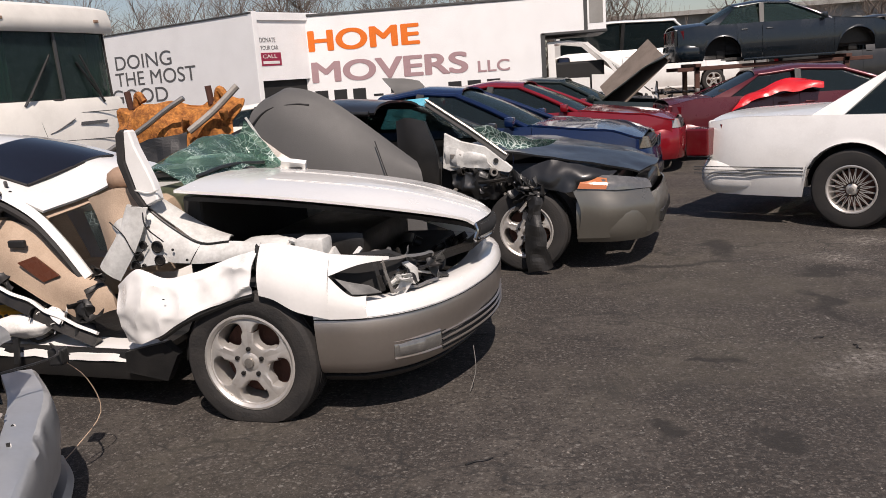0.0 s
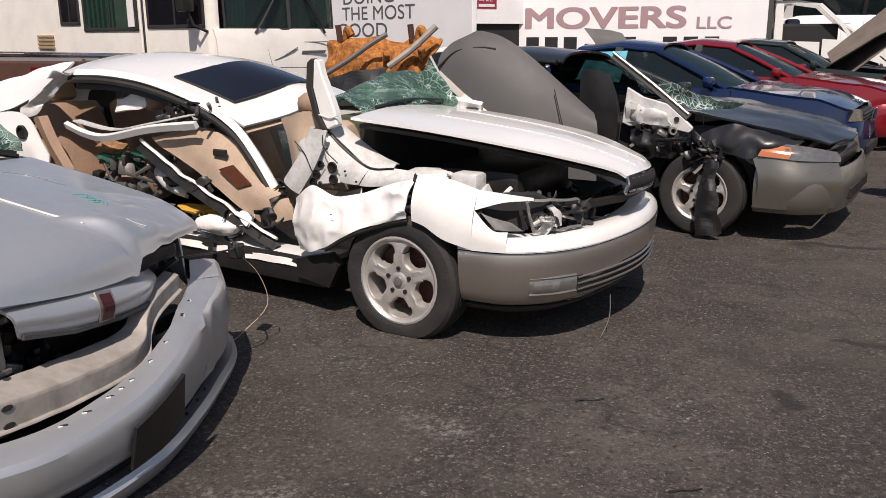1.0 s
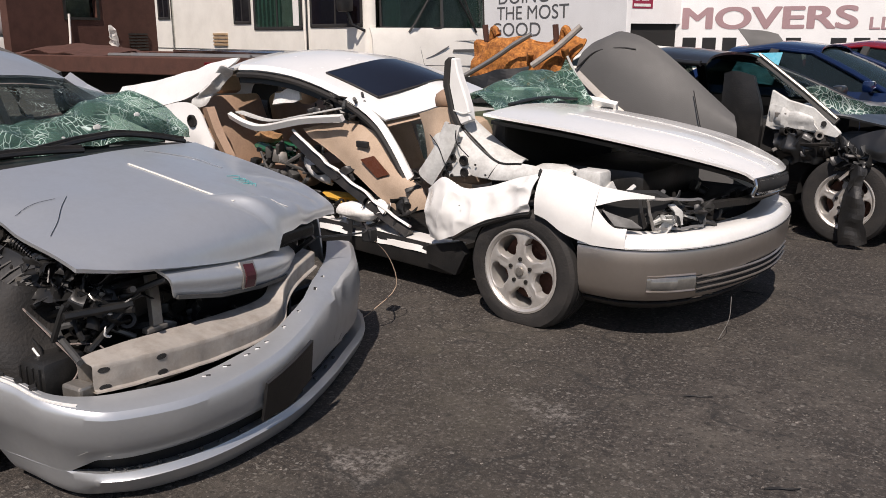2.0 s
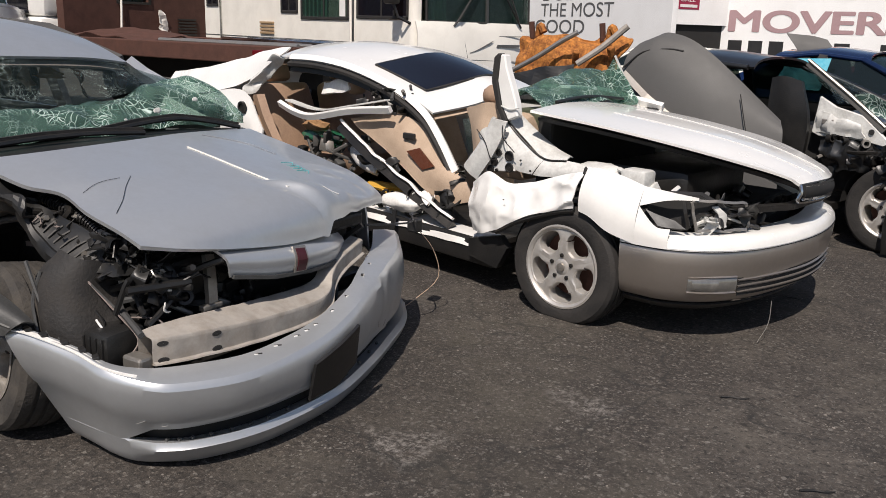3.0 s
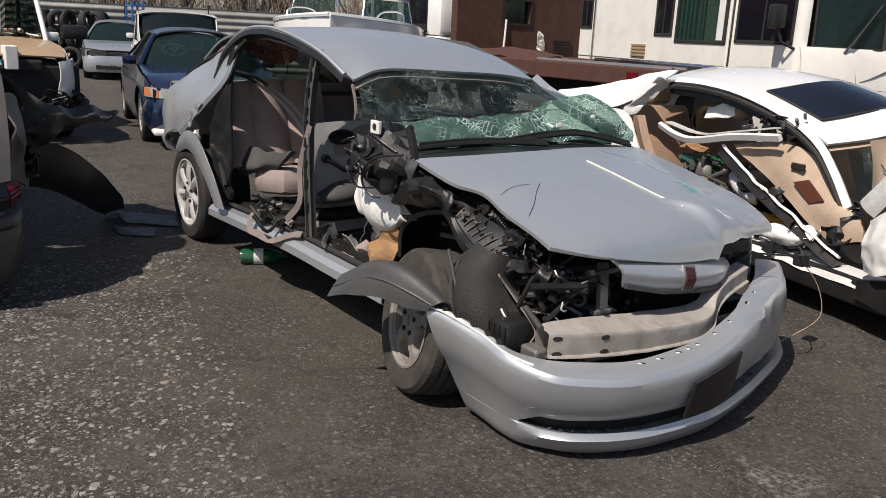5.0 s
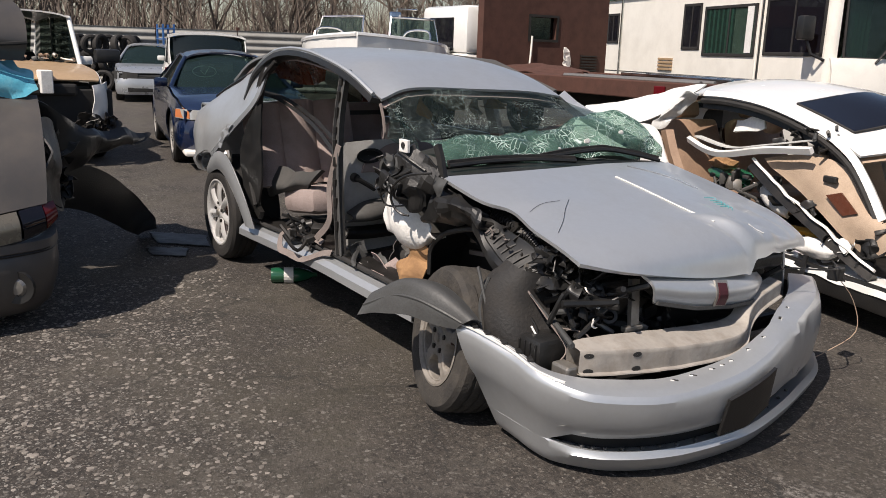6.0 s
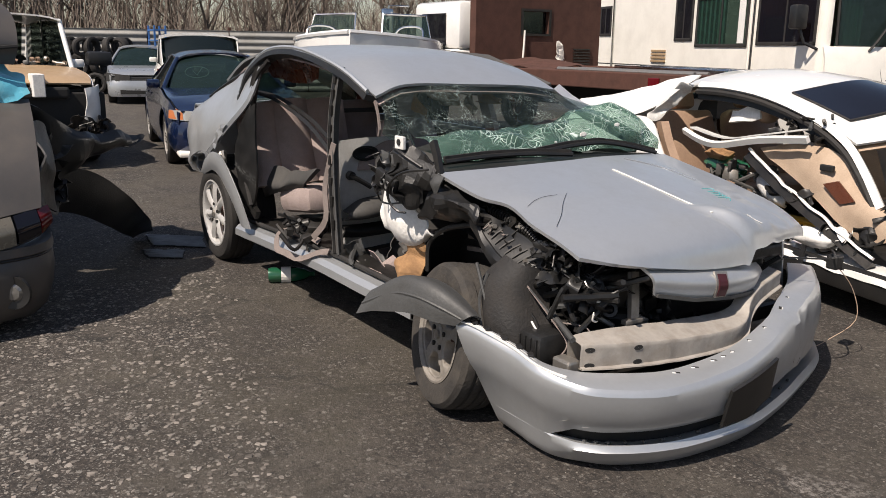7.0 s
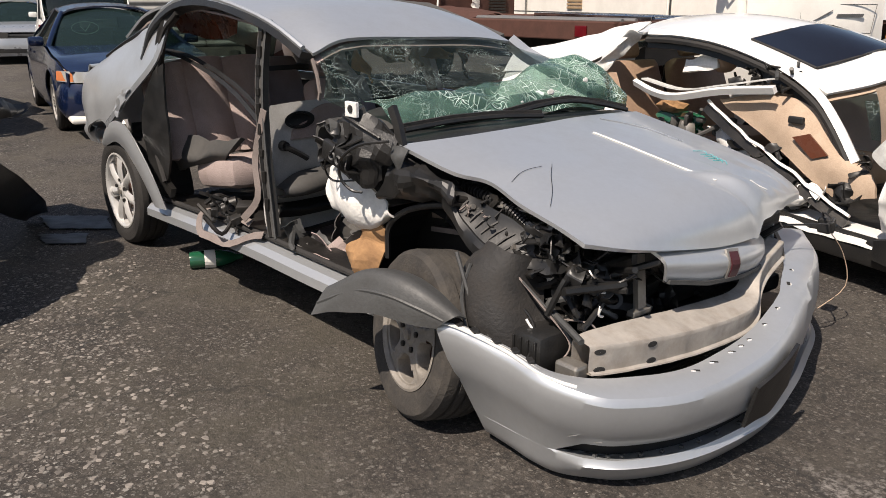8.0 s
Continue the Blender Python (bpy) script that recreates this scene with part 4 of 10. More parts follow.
def lettering(body, x0, x1, z0, z1, y, material, parent, bold=0.0, m=None):
    """Words on an upright wall, fitted into x0..x1, z0..z1 and facing -y; each letter is a part."""
    ob = text("word", body, 1.0, material, Matrix(), None, 0.002, 1.0)
    src = bmesh.new()
    src.from_mesh(ob.data)
    bmesh.ops.remove_doubles(src, verts=src.verts[:], dist=1e-4)
    bpy.data.objects.remove(ob)
    ax, bx = min(v.co.x for v in src.verts), max(v.co.x for v in src.verts)
    az, bz = min(v.co.y for v in src.verts), max(v.co.y for v in src.verts)
    kx, kz = (x1 - x0) / (bx - ax + 2 * bold), (z1 - z0) / (bz - az + 2 * bold)
    left = set(src.verts)
    while left:
        todo = [min(left, key=lambda v: (v.co.x, v.co.y, v.co.z))]
        island = set(todo)
        while todo:
            for e in todo.pop().link_edges:
                for w in e.verts:
                    if w not in island:
                        island.add(w)
                        todo.append(w)
        left -= island
        bm = bmesh.new()
        shifts = ((0, 0), (1, 0), (-1, 0), (0.6, 0.6), (-0.6, -0.6), (0.6, -0.6), (-0.6, 0.6)) if bold else ((0, 0),)
        for k, (dx, dy) in enumerate(shifts):
            mine = {v: bm.verts.new(((v.co.x - ax + bold + dx * bold) * kx + x0, y - 0.004 - v.co.z - 0.0004 * k, (v.co.y - az + bold + dy * bold) * kz + z0)) for v in island}
            for f in src.faces:
                if f.verts[0] in island:
                    bm.faces.new([mine[v] for v in f.verts])
        if m is not None:
            bm.transform(m)
        part("letter", bm, material, parent)
    src.free()


# ---- row of cars ----
B = car("dark_coupe", pose(1.47, 7.24, 0, 0, 0, -13), "dark grey wrecked coupe with pewter bumper and torn fender", BLACKPAINT, L=4.85, W=1.83, H=1.36,
        wb=2.8, fo=0.93, hood=0.86, nose=0.64, cowl=0.62, head=1.35, croof=2.4, rwin=3.1, low=0.25, bumper=PEWTER, style="five", lamps=OLDLENS,
        skip=(("front_fender", -1), ("front_door", -1), ("front_pillar", -1), ("front_window", -1), "windscreen", ("mirror", -1), ("sill", -1), ("headlight", -1), "hood"), grille=False)
bh = [[(-0.52, -0.70, 0.93), (-0.55, 0, 0.95), (-0.52, 0.75, 0.92)], [(-0.05, -0.74, 0.885), (-0.05, 0, 0.91), (-0.05, 0.78, 0.88)], [(0.45, -0.72, 0.80), (0.48, 0, 0.83), (0.45, 0.74, 0.79)], [(0.80, -0.60, 0.70), (0.90, 0, 0.72), (0.80, 0.62, 0.70)]]
part("hood", patch(bh, 16, 16, 0.014, 0.02, 3, 4), BLACKPAINT, B, "rippled black hood", smooth=40)
part("front_fender", patch([[(-0.10, -0.84, 0.70), (-0.08, -0.87, 0.655), (-0.03, -0.88, 0.61)], [(0.10, -0.83, 0.81), (0.09, -0.885, 0.72), (0.10, -0.90, 0.63)], [(0.24, -0.83, 0.825), (0.24, -0.90, 0.73), (0.24, -0.915, 0.62)], [(0.47, -0.82, 0.765), (0.45, -0.89, 0.71), (0.36, -0.92, 0.61)], [(0.66, -0.72, 0.72), (0.64, -0.77, 0.70), (0.60, -0.80, 0.69)]], 30, 24, 0.008, 0.016, 2, 11), BLACKPAINT, B, "crumpled black front fender", smooth=14)
crush(B, "torn_fender_skin", (0.04, -0.90, 0.62), (0.10, 0.03, 0.09), 12, GLOSSBLACK, 81, 0.04, 0.10)
crush(B, "torn_fender_skin", (0.03, -0.93, 0.50), (0.05, 0.02, 0.06), 5, GLOSSBLACK, 82, 0.04, 0.09)
crush(B, "torn_bright_edge", (0.00, -0.90, 0.70), (0.10, 0.02, 0.05), 4, PRIMER, 83, 0.02, 0.05)
part("bumper_side", patch([[(0.36, -0.91, 0.62), (0.42, -0.925, 0.45), (0.38, -0.90, 0.26)], [(0.62, -0.86, 0.60), (0.66, -0.89, 0.45), (0.62, -0.86, 0.26)], [(0.88, -0.66, 0.58), (0.92, -0.68, 0.45), (0.88, -0.66, 0.27)]], 12, 10, 0.01), PEWTER, B, "pewter bumper corner", smooth=50)
HL = part("headlight", patch([[(0.40, -0.925, 0.625), (0.42, -0.91, 0.675), (0.44, -0.87, 0.72)], [(0.66, -0.865, 0.605), (0.68, -0.84, 0.655), (0.66, -0.79, 0.70)], [(0.90, -0.655, 0.59), (0.89, -0.63, 0.62), (0.86, -0.60, 0.65)]], 10, 6, 0.02), FOGLENS, B, "long headlamp with amber section", smooth=50)
part("indicator", patch([[(0.40, -0.932, 0.63), (0.42, -0.918, 0.675), (0.44, -0.878, 0.715)], [(0.60, -0.895, 0.615), (0.61, -0.88, 0.65), (0.60, -0.845, 0.69)]], 6, 5, 0.012), AMBER, HL)
AP = part("hinge_apron", plate([(-0.62, -0.83, 1.07), (-0.49, -0.83, 1.0), (-0.30, -0.83, 0.955), (-0.18, -0.83, 0.86), (-0.10, -0.83, 0.79), (-0.11, -0.83, 0.745), (-0.28, -0.83, 0.775), (-0.45, -0.83, 0.785), (-0.59, -0.83, 0.775), (-0.65, -0.83, 0.80)], (0, 0.03, 0), 0.006), PRIMER, B, "torn bare white metal apron")
part("apron_fold", patch([[(-0.60, -0.845, 0.98), (-0.46, -0.86, 0.93), (-0.30, -0.85, 0.90)], [(-0.61, -0.85, 0.90), (-0.46, -0.875, 0.87), (-0.28, -0.86, 0.85)], [(-0.62, -0.845, 0.80), (-0.46, -0.855, 0.80), (-0.26, -0.85, 0.79)]], 8, 10, 0.012, 0.02, 4, 14), PRIMER, AP, smooth=14)
part("apron_box", box(-0.57, -0.868, 0.87, -0.48, -0.84, 0.91, 0.006), STEEL, AP)
part("apron_hole", lathe([(0.001, 0), (0.02, 0), (0.02, -0.006), (0.001, -0.006)], 12), DARK, AP).location = (-0.22, -0.835, 0.845)
part("inner_fender", patch([[(-0.58, -0.80, 0.76), (-0.36, -0.84, 0.77), (-0.12, -0.82, 0.74)], [(-0.56, -0.84, 0.66), (-0.36, -0.88, 0.67), (-0.16, -0.86, 0.66)], [(-0.52, -0.80, 0.54), (-0.36, -0.84, 0.55), (-0.20, -0.82, 0.56)]], 24, 30, 0.010, 0.04, 8, 13), BLACKPAINT, B, "crushed black inner fender", smooth=16)
part("front_pillar_stub", strip([(-0.14, -0.80, 0.86), (-0.42, -0.79, 1.07), (-0.76, -0.77, 1.30)], 0.055, 0.05, (0, -1, 0.4)), CHARCOAL, B, "stripped dark windscreen pillar")
part("pillar_edge", tube([(-0.14, -0.82, 0.885), (-0.42, -0.815, 1.095), (-0.76, -0.795, 1.325)], 0.011, 6), STEEL, B)
part("windscreen", patch([[(-0.52, -0.74, 1.02), (-0.56, -0.3, 1.0), (-0.56, 0.1, 1.02)], [(-0.62, -0.70, 1.13), (-0.72, -0.3, 1.08), (-0.75, 0.1, 1.12)], [(-0.78, -0.66, 1.27), (-1.0, -0.3, 1.25), (-1.1, 0.1, 1.27)]], 14, 14, 0.004, 0.03, 3, 7), CRACKED, B, "crazed windscreen", smooth=30)
part("glass_flap", patch([[(-0.46, -0.74, 1.08), (-0.30, -0.72, 1.10), (-0.08, -0.68, 1.0), (0.22, -0.62, 0.955)], [(-0.40, -0.70, 1.02), (-0.24, -0.68, 1.0), (-0.06, -0.66, 0.95), (0.18, -0.60, 0.94)], [(-0.30, -0.70, 0.96), (-0.18, -0.68, 0.93), (-0.05, -0.66, 0.91), (0.14, -0.58, 0.93)]], 10, 18, 0.004, 0.025, 5, 9), PALEGLASS, B, "crumpled pale sheet of shattered glass", smooth=20)
part("door_stub", patch([[(-1.0, -0.84, 1.18), (-0.90, -0.86, 1.20), (-0.76, -0.86, 1.17)], [(-0.98, -0.88, 0.85), (-0.84, -0.9, 0.85), (-0.66, -0.9, 0.88)], [(-0.90, -0.86, 0.5), (-0.78, -0.88, 0.48), (-0.68, -0.88, 0.5)]], 12, 10, 0.05), PLASTIC, B, "black folded door remnant", smooth=40)
part("hanging_strip", patch([[(0.04, -0.95, 0.60), (0.03, -0.98, 0.40), (0.01, -0.99, 0.20), (0.02, -0.99, 0.02)], [(0.08, -0.97, 0.60), (0.09, -1.0, 0.40), (0.10, -1.01, 0.20), (0.11, -1.0, 0.03)], [(0.12, -0.95, 0.58), (0.14, -0.98, 0.40), (0.18, -0.99, 0.20), (0.21, -0.99, 0.06)]], 10, 20, 0.006, 0.025, 6, 10), PLASTIC, B, "bent dark strip hanging before the wheel")
junk(B, "suspension_scrap", (0.02, -0.88, 0.60), (0.08, 0.04, 0.09), 5, STEEL, 41)
junk(B, "suspension_scrap", (-0.35, -0.80, 0.70), (0.18, 0.06, 0.10), 18, UNDER, 42)
BL = car("blue_sedan", pose(2.02, 10.05, 0, 0, 0, -12), "dark blue parked sedan with film-covered rear glass", BLUE, L=4.5, W=1.74, H=1.40, wb=2.72, fo=0.78,
         hood=0.88, nose=0.70, cowl=0.6, head=1.4, croof=2.35, rwin=2.95, lamps=OLDLENS, skip=(("rear_side_window", -1),), front_glass=CLEAR)
part("window_film", plate([(-1.72, -0.82, 0.94), (-2.25, -0.82, 0.96), (-2.15, -0.66, 1.26), (-1.70, -0.66, 1.28)], (0, -0.006, 0)), TARP, BL, "light blue plastic film")
for s in (-1, 1):
    part("grille_ring", tube([(0.785, s * 0.03, 0.58), (0.79, s * 0.03, 0.69), (0.78, s * 0.20, 0.69), (0.775, s * 0.20, 0.58), (0.785, s * 0.03, 0.58)], 0.010, 6), CHROME, BL)
car("red_sedan", pose(2.72, 12.7, 0, 0, 0, -12), "glossy red parked sedan with amber corner lamps", RED, L=4.5, W=1.74, H=1.40, wb=2.72, fo=0.86,
         hood=0.88, nose=0.70, cowl=0.6, head=1.4, croof=2.35, rwin=2.95, front_glass=CLEAR)
lp = thing("scrap_sheet_metal", pose(0.0, 10.4, 0), "bent dark sheet metal scrap lying on a car roof", "scrap")
part("sheet", patch([[(-0.40, 0.0, 1.53), (-0.18, 0.02, 1.515), (0.05, 0.0, 1.475)], [(-0.32, -0.05, 1.44), (-0.08, -0.05, 1.41), (0.15, -0.05, 1.37)], [(-0.20, -0.1, 1.29), (0.02, -0.1, 1.28), (0.25, -0.1, 1.27)]], 10, 10, 0.008, 0.01, 3, 4), HOODLINER, lp, smooth=40)
car("pale_sedan", pose(-1.5, 14.9, 0, 0, 0, -6), "pale sedan parked behind a row of wrecks", OFFWHITE, L=4.4, W=1.7, H=1.30, hood=0.88, nose=0.7, cowl=0.5, head=1.0, front_glass=CLEAR)
GC = car("green_sedan", pose(3.3, 15.9, 0, 0, 0, -10), "dark green sedan with its hood propped open", DARKGREEN, L=4.6, H=1.38, hood=0.9, nose=0.7,
         open_hood=40, cowl=0.6, front_glass=CLEAR)
part("hood_insulation", box(-0.52, -0.7, 0.90, 0.70, 0.7, 0.915, 0.0, Matrix.Translation((-0.54, 0, 0.9)) @ Euler((radians(24), -radians(42), 0)).to_matrix().to_4x4() @ Matrix.Translation((0.54, 0, -0.93))), BARKDARK, GC, "brown hood insulation mat sagging to one side")
MR = car("maroon_sedan", pose(7.25, 13.9, 0, 0, 0, 1), "maroon sedan with a crumpled bright red rear deck", MAROON, L=4.85, H=1.34, hood=0.88, deck=0.92, tail=0.86, croof=2.5, rwin=3.2)
part("crumpled_sheet", patch([[(-3.0, -1.0, 0.72), (-2.4, -1.02, 0.92), (-1.7, -1.0, 0.98)], [(-2.9, -0.95, 0.80), (-2.3, -0.95, 1.06), (-1.7, -0.92, 1.04)], [(-2.8, -0.80, 0.86), (-2.2, -0.80, 1.12), (-1.6, -0.75, 1.02)]], 12, 16, 0.008, 0.06, 5, 4), BRIGHTRED, MR, "crumpled bright red sheet", smooth=25)
LC = car("white_sedan", pose(6.95, 6.45, 0, 0, 0, -35), "white full-size sedan with lace alloy wheels", WHITE, L=5.42, W=1.95, H=1.46, wb=2.98, fo=1.05,
         R=0.335, rim=0.2, hood=0.98, nose=0.75, deck=0.96, tail=0.93, belt=0.93, cowl=0.7, head=1.5, croof=2.75, rwin=3.3, style="lace", squareness=7, low=0.26)
for s in (-1, 1):
    part("corner_lamp", box(-4.42, s * 0.72, 0.61, -4.20, s * 0.985, 0.86, 0.015), REDLENS, LC, "dark red wraparound tail lamp")
    part("lamp_trim", box(-4.425, s * 0.715, 0.595, -4.205, s * 0.935, 0.612, 0.004), CHROME, LC)
    for z in (0.515, 0.485, 0.455):
        part("bumper_moulding", strip([(-4.34, s * 0.976, z), (-3.6, s * 0.986, z), (-3.36, s * 0.986, z)], 0.006, 0.008), GREYPLASTIC, LC)
car("stacked_sedan", pose(8.05, 19.3, 1.24, 0, 0, 0), "dark blue sedan shell stacked on a steel stand", STEELBLUE, L=4.6, H=1.40, hood=0.90, deck=0.98,
         skip=(("front_wheel", -1), ("rear_wheel", -1), ("front_wheel", 1), ("rear_wheel", 1), "front_bumper"), front_glass=CLEAR, glass=CLEAR)
sd = thing("steel_stand", pose(6.5, 19.3, 0), "rusty steel stand under a stacked sedan", "stand")
for x in (-1.6, 1.4):
    for y in (-0.7, 0.7):
        part("leg", box(x - 0.05, y - 0.05, 0, x + 0.05, y + 0.05, 1.34, 0.01), RUSTDARK, sd)
    part("crossbar", box(x - 0.06, -0.85, 1.34, x + 0.06, 0.85, 1.41, 0.01), RUSTDARK, sd)
for y in (-0.7, 0.7):
    part("rail", box(-2.0, y - 0.05, 1.26, 1.9, y + 0.05, 1.34, 0.01), RUSTDARK, sd)
for k, (x, y) in enumerate(((4.3, 16.6), (5.2, 16.7), (3.6, 17.6), (6.4, 16.8))):
    e = thing("engine", pose(x, y, 0, 0, 0, 40 * k), "grimy dark engine block with hoses", "engine", "engines by the stand")
    part("block", box(-0.35, -0.28, 0, 0.35, 0.28, 0.62, 0.05), UNDER, e, smooth=True)
    part("head", box(-0.33, -0.22, 0.62, 0.33, 0.22, 0.85, 0.04), UNDER, e, smooth=True)
    junk(e, "hose", (0, 0, 0.75), (0.4, 0.32, 0.25), 14, UNDER, 60 + k)
car("white_van", pose(6.4, 25.0, 0.62, 0, 0, 0), "white passenger van with dark empty window openings", WHITE, L=5.2, W=1.95, H=2.1, wb=3.2, fo=0.8, hood=1.15,
    nose=0.85, belt=1.25, deck=1.25, cowl=0.3, head=1.0, croof=4.1, rwin=4.3, tail=1.2, tag="van", roof_w=0.86)
rp = thing("dirt_ramp", pose(4.6, 25.0, 0), "low packed dirt bank under a van", "bank")
part("bank", box(-4, -2, 0, 4, 2, 0.63, 0.2), BARKDARK, rp)
car("black_pickup", pose(11.2, 21.6, 0.5, 0, 0, 0), "black pickup truck with an empty cab", BLACKPAINT, L=5.2, W=1.9, H=1.75, wb=3.3, fo=0.9, hood=1.1, nose=0.85, belt=1.08, deck=1.08,
    tail=1.05, cowl=0.7, head=1.2, croof=2.1, rwin=2.3, tag="truck")
rp = thing("dirt_ramp", pose(9.6, 21.6, 0), "low packed dirt bank under a pickup", "bank")
part("bank", box(-3.4, -1.5, 0, 3.4, 1.5, 0.51, 0.2), BARKDARK, rp)

# ---- cars by the fence ----
NV = car("navy_sedan", pose(-9.05, 3.08, 0, 0, 0, -9), "navy blue sedan with amber lamps and white lip", NAVY, L=4.5, W=1.75, H=1.40, front_glass=CLEAR, lamps=LENS, low=0.24)
part("bumper_lip", box(0.60, -0.80, 0.17, 0.95, 0.80, 0.24, 0.03), OFFWHITE, NV, "white lower bumper lip", smooth=True)
for s in (-1, 1):
    CL = part("corner_lens", patch([[(0.885, s * 0.44, 0.585), (0.865, s * 0.44, 0.695)], [(0.80, s * 0.68, 0.59), (0.775, s * 0.68, 0.705)], [(0.60, s * 0.845, 0.60), (0.585, s * 0.835, 0.71)]], 10, 4, -0.02 * s), LENS, NV, "large clear headlamp", smooth=50)
    part("indicator", patch([[(0.79, s * 0.712, 0.60), (0.765, s * 0.712, 0.70)], [(0.60, s * 0.857, 0.61), (0.585, s * 0.847, 0.705)]], 5, 4, -0.012 * s), AMBER, CL, "amber corner lens")
part("window_mark", tube([(-1.02, -0.30 + 0.16 * math.cos(a), 1.10 + 0.075 * math.sin(a)) for a in [k * math.tau / 16 for k in range(17)]], 0.006, 5), CHALK, NV, "white marker ring")
part("window_mark", tube([(-0.98, -0.36, 1.12), (-0.96, -0.31, 1.06), (-1.0, -0.24, 1.15)], 0.006, 5), CHALK, NV)
car("white_suv", pose(-19.2, 5.55, 0, 0, 0, 166), "white sport utility vehicle with a roof rack", WHITE, L=4.5, W=1.92, H=1.72, hood=1.05, nose=0.82, belt=1.05,
    deck=1.05, tail=1.02, cowl=0.45, head=0.9, croof=3.1, rwin=3.35, low=0.3, roof_w=0.8)
SD = car("silver_sedan", pose(-21.0, 4.72, 0, 0, 0, -12), "light silver sedan with a broken front corner", SILVERCAR, L=4.5, W=1.72, H=1.44, front_glass=CLEAR, skip=(("headlight", -1),))
part("lamp_hole", patch([[(0.88, -0.30, 0.70), (0.90, -0.32, 0.55)], [(0.80, -0.62, 0.74), (0.84, -0.64, 0.55)], [(0.52, -0.86, 0.76), (0.56, -0.87, 0.56)]], 8, 5, 0.02), DARK, SD, "black hole of a missing headlamp")
part("air_intake", box(0.86, -0.55, 0.26, 0.93, 0.55, 0.36, 0.01), DARK, SD)
TS = car("tan_suv", pose(-9.9, 0.64, 0, 0, 0, 3), "white stripped utility wreck with a tan hood", WHITE, L=4.7, W=1.84, H=1.88, wb=2.7, hood=1.16, nose=0.98, belt=1.14,
         deck=1.12, tail=1.1, cowl=0.45, head=0.85, croof=3.2, rwin=3.4, R=0.36, low=0.3, roof_w=0.82, skip=("windscreen", "headlight", "front_bumper"), bumper=PLASTIC, grille=False)
repaint(TS, "hood", GOLD, "tan peeling hood")
repaint(TS, "nose_panel", DARK)
part("lamp_hole", box(0.72, -0.85, 0.42, 0.80, 0.86, 0.90, 0.02), DARK, TS, "empty black nose opening")
for s in (-1, 1):
    part("nose_post", patch([[(0.91, s * 0.60, 0.95), (0.92, s * 0.62, 0.80), (0.90, s * 0.58, 0.60)], [(0.86, s * 0.72, 0.97), (0.88, s * 0.73, 0.78), (0.86, s * 0.72, 0.52)], [(0.70, s * 0.80, 0.98), (0.70, s * 0.82, 0.78), (0.70, s * 0.82, 0.46)]], 8, 8, 0.02, 0.015, 3, 7), WHITE, TS, "bent pale nose post", smooth=30)
crush(TS, "torn_grille", (0.94, 0.45, 0.50), (0.05, 0.40, 0.08), 16, UNDER, 53, 0.05, 0.14)
part("mirror_shell", box(-0.62, 0.98, 1.18, -0.45, 1.30, 1.36, 0.04), PLASTIC, TS, smooth=True)
part("nose_tag", box(0.70, 0.05, 0.86, 0.96, 0.18, 1.12, 0.01), AIRBAG, TS)
junk(TS, "nose_scrap", (0.92, 0.3, 0.40), (0.06, 0.55, 0.12), 22, UNDER, 51)
junk(TS, "cabin_scrap", (-0.45, 0.2, 1.22), (0.2, 0.5, 0.06), 14, TANLEATHER, 52)
VN = car("grey_minivan", pose(-3.75, -0.98, 0, 0, 0, 0), "taupe grey minivan wreck with folded hood and torn fender", TAUPE_PAINT, L=4.8, W=1.98, H=1.78, wb=2.9, fo=0.95, hood=1.05,
         nose=0.66, belt=1.05, deck=1.08, tail=1.05, cowl=0.30, head=1.1, croof=3.4, rwin=3.6, low=0.12, bumper=PLASTIC, tag="van", roof_w=0.70,
         skip=(("front_fender", 1), "hood", "windscreen", "front_bumper", ("headlight", 1), ("mirror", 1), ("front_pillar", 1)), R=0.31)
part("hood", patch([[(0.88, -0.85, 0.60), (0.93, 0, 0.60), (0.90, 0.60, 0.605), (0.80, 1.00, 0.65)], [(0.72, -0.88, 0.86), (0.76, 0, 0.88), (0.74, 0.62, 0.86), (0.70, 1.02, 0.84)], [(0.48, -0.90, 1.05), (0.52, 0, 1.08), (0.50, 0.64, 1.07), (0.48, 1.04, 1.05)], [(0.28, -0.90, 1.13), (0.30, 0, 1.17), (0.30, 0.66, 1.165), (0.30, 1.05, 1.16)]], 16, 16, 0.012), TAUPE_PAINT, VN, "smooth taupe hood panel", smooth=50)
part("front_fender_scrap", patch([[(0.76, 1.0, 0.66), (0.70, 1.03, 0.86), (0.46, 1.06, 1.05)], [(0.55, 1.07, 0.62), (0.50, 1.10, 0.78), (0.36, 1.09, 1.0)], [(0.40, 1.10, 0.55), (0.30, 1.12, 0.70), (0.22, 1.10, 0.95)]], 10, 10, 0.01, 0.06, 4, 6), PLASTIC, VN, "torn black fender edge", smooth=25)
part("film", patch([[(0.30, 0.2, 1.16), (0.32, 0.7, 1.17), (0.32, 1.04, 1.20)], [(0.26, 0.2, 1.25), (0.30, 0.7, 1.26), (0.28, 1.02, 1.30)], [(0.10, 0.2, 1.34), (0.12, 0.7, 1.34), (0.14, 0.96, 1.36)]], 12, 14, 0.005, 0.06, 8, 8), TARP, VN, "crumpled pale blue film", smooth=25)
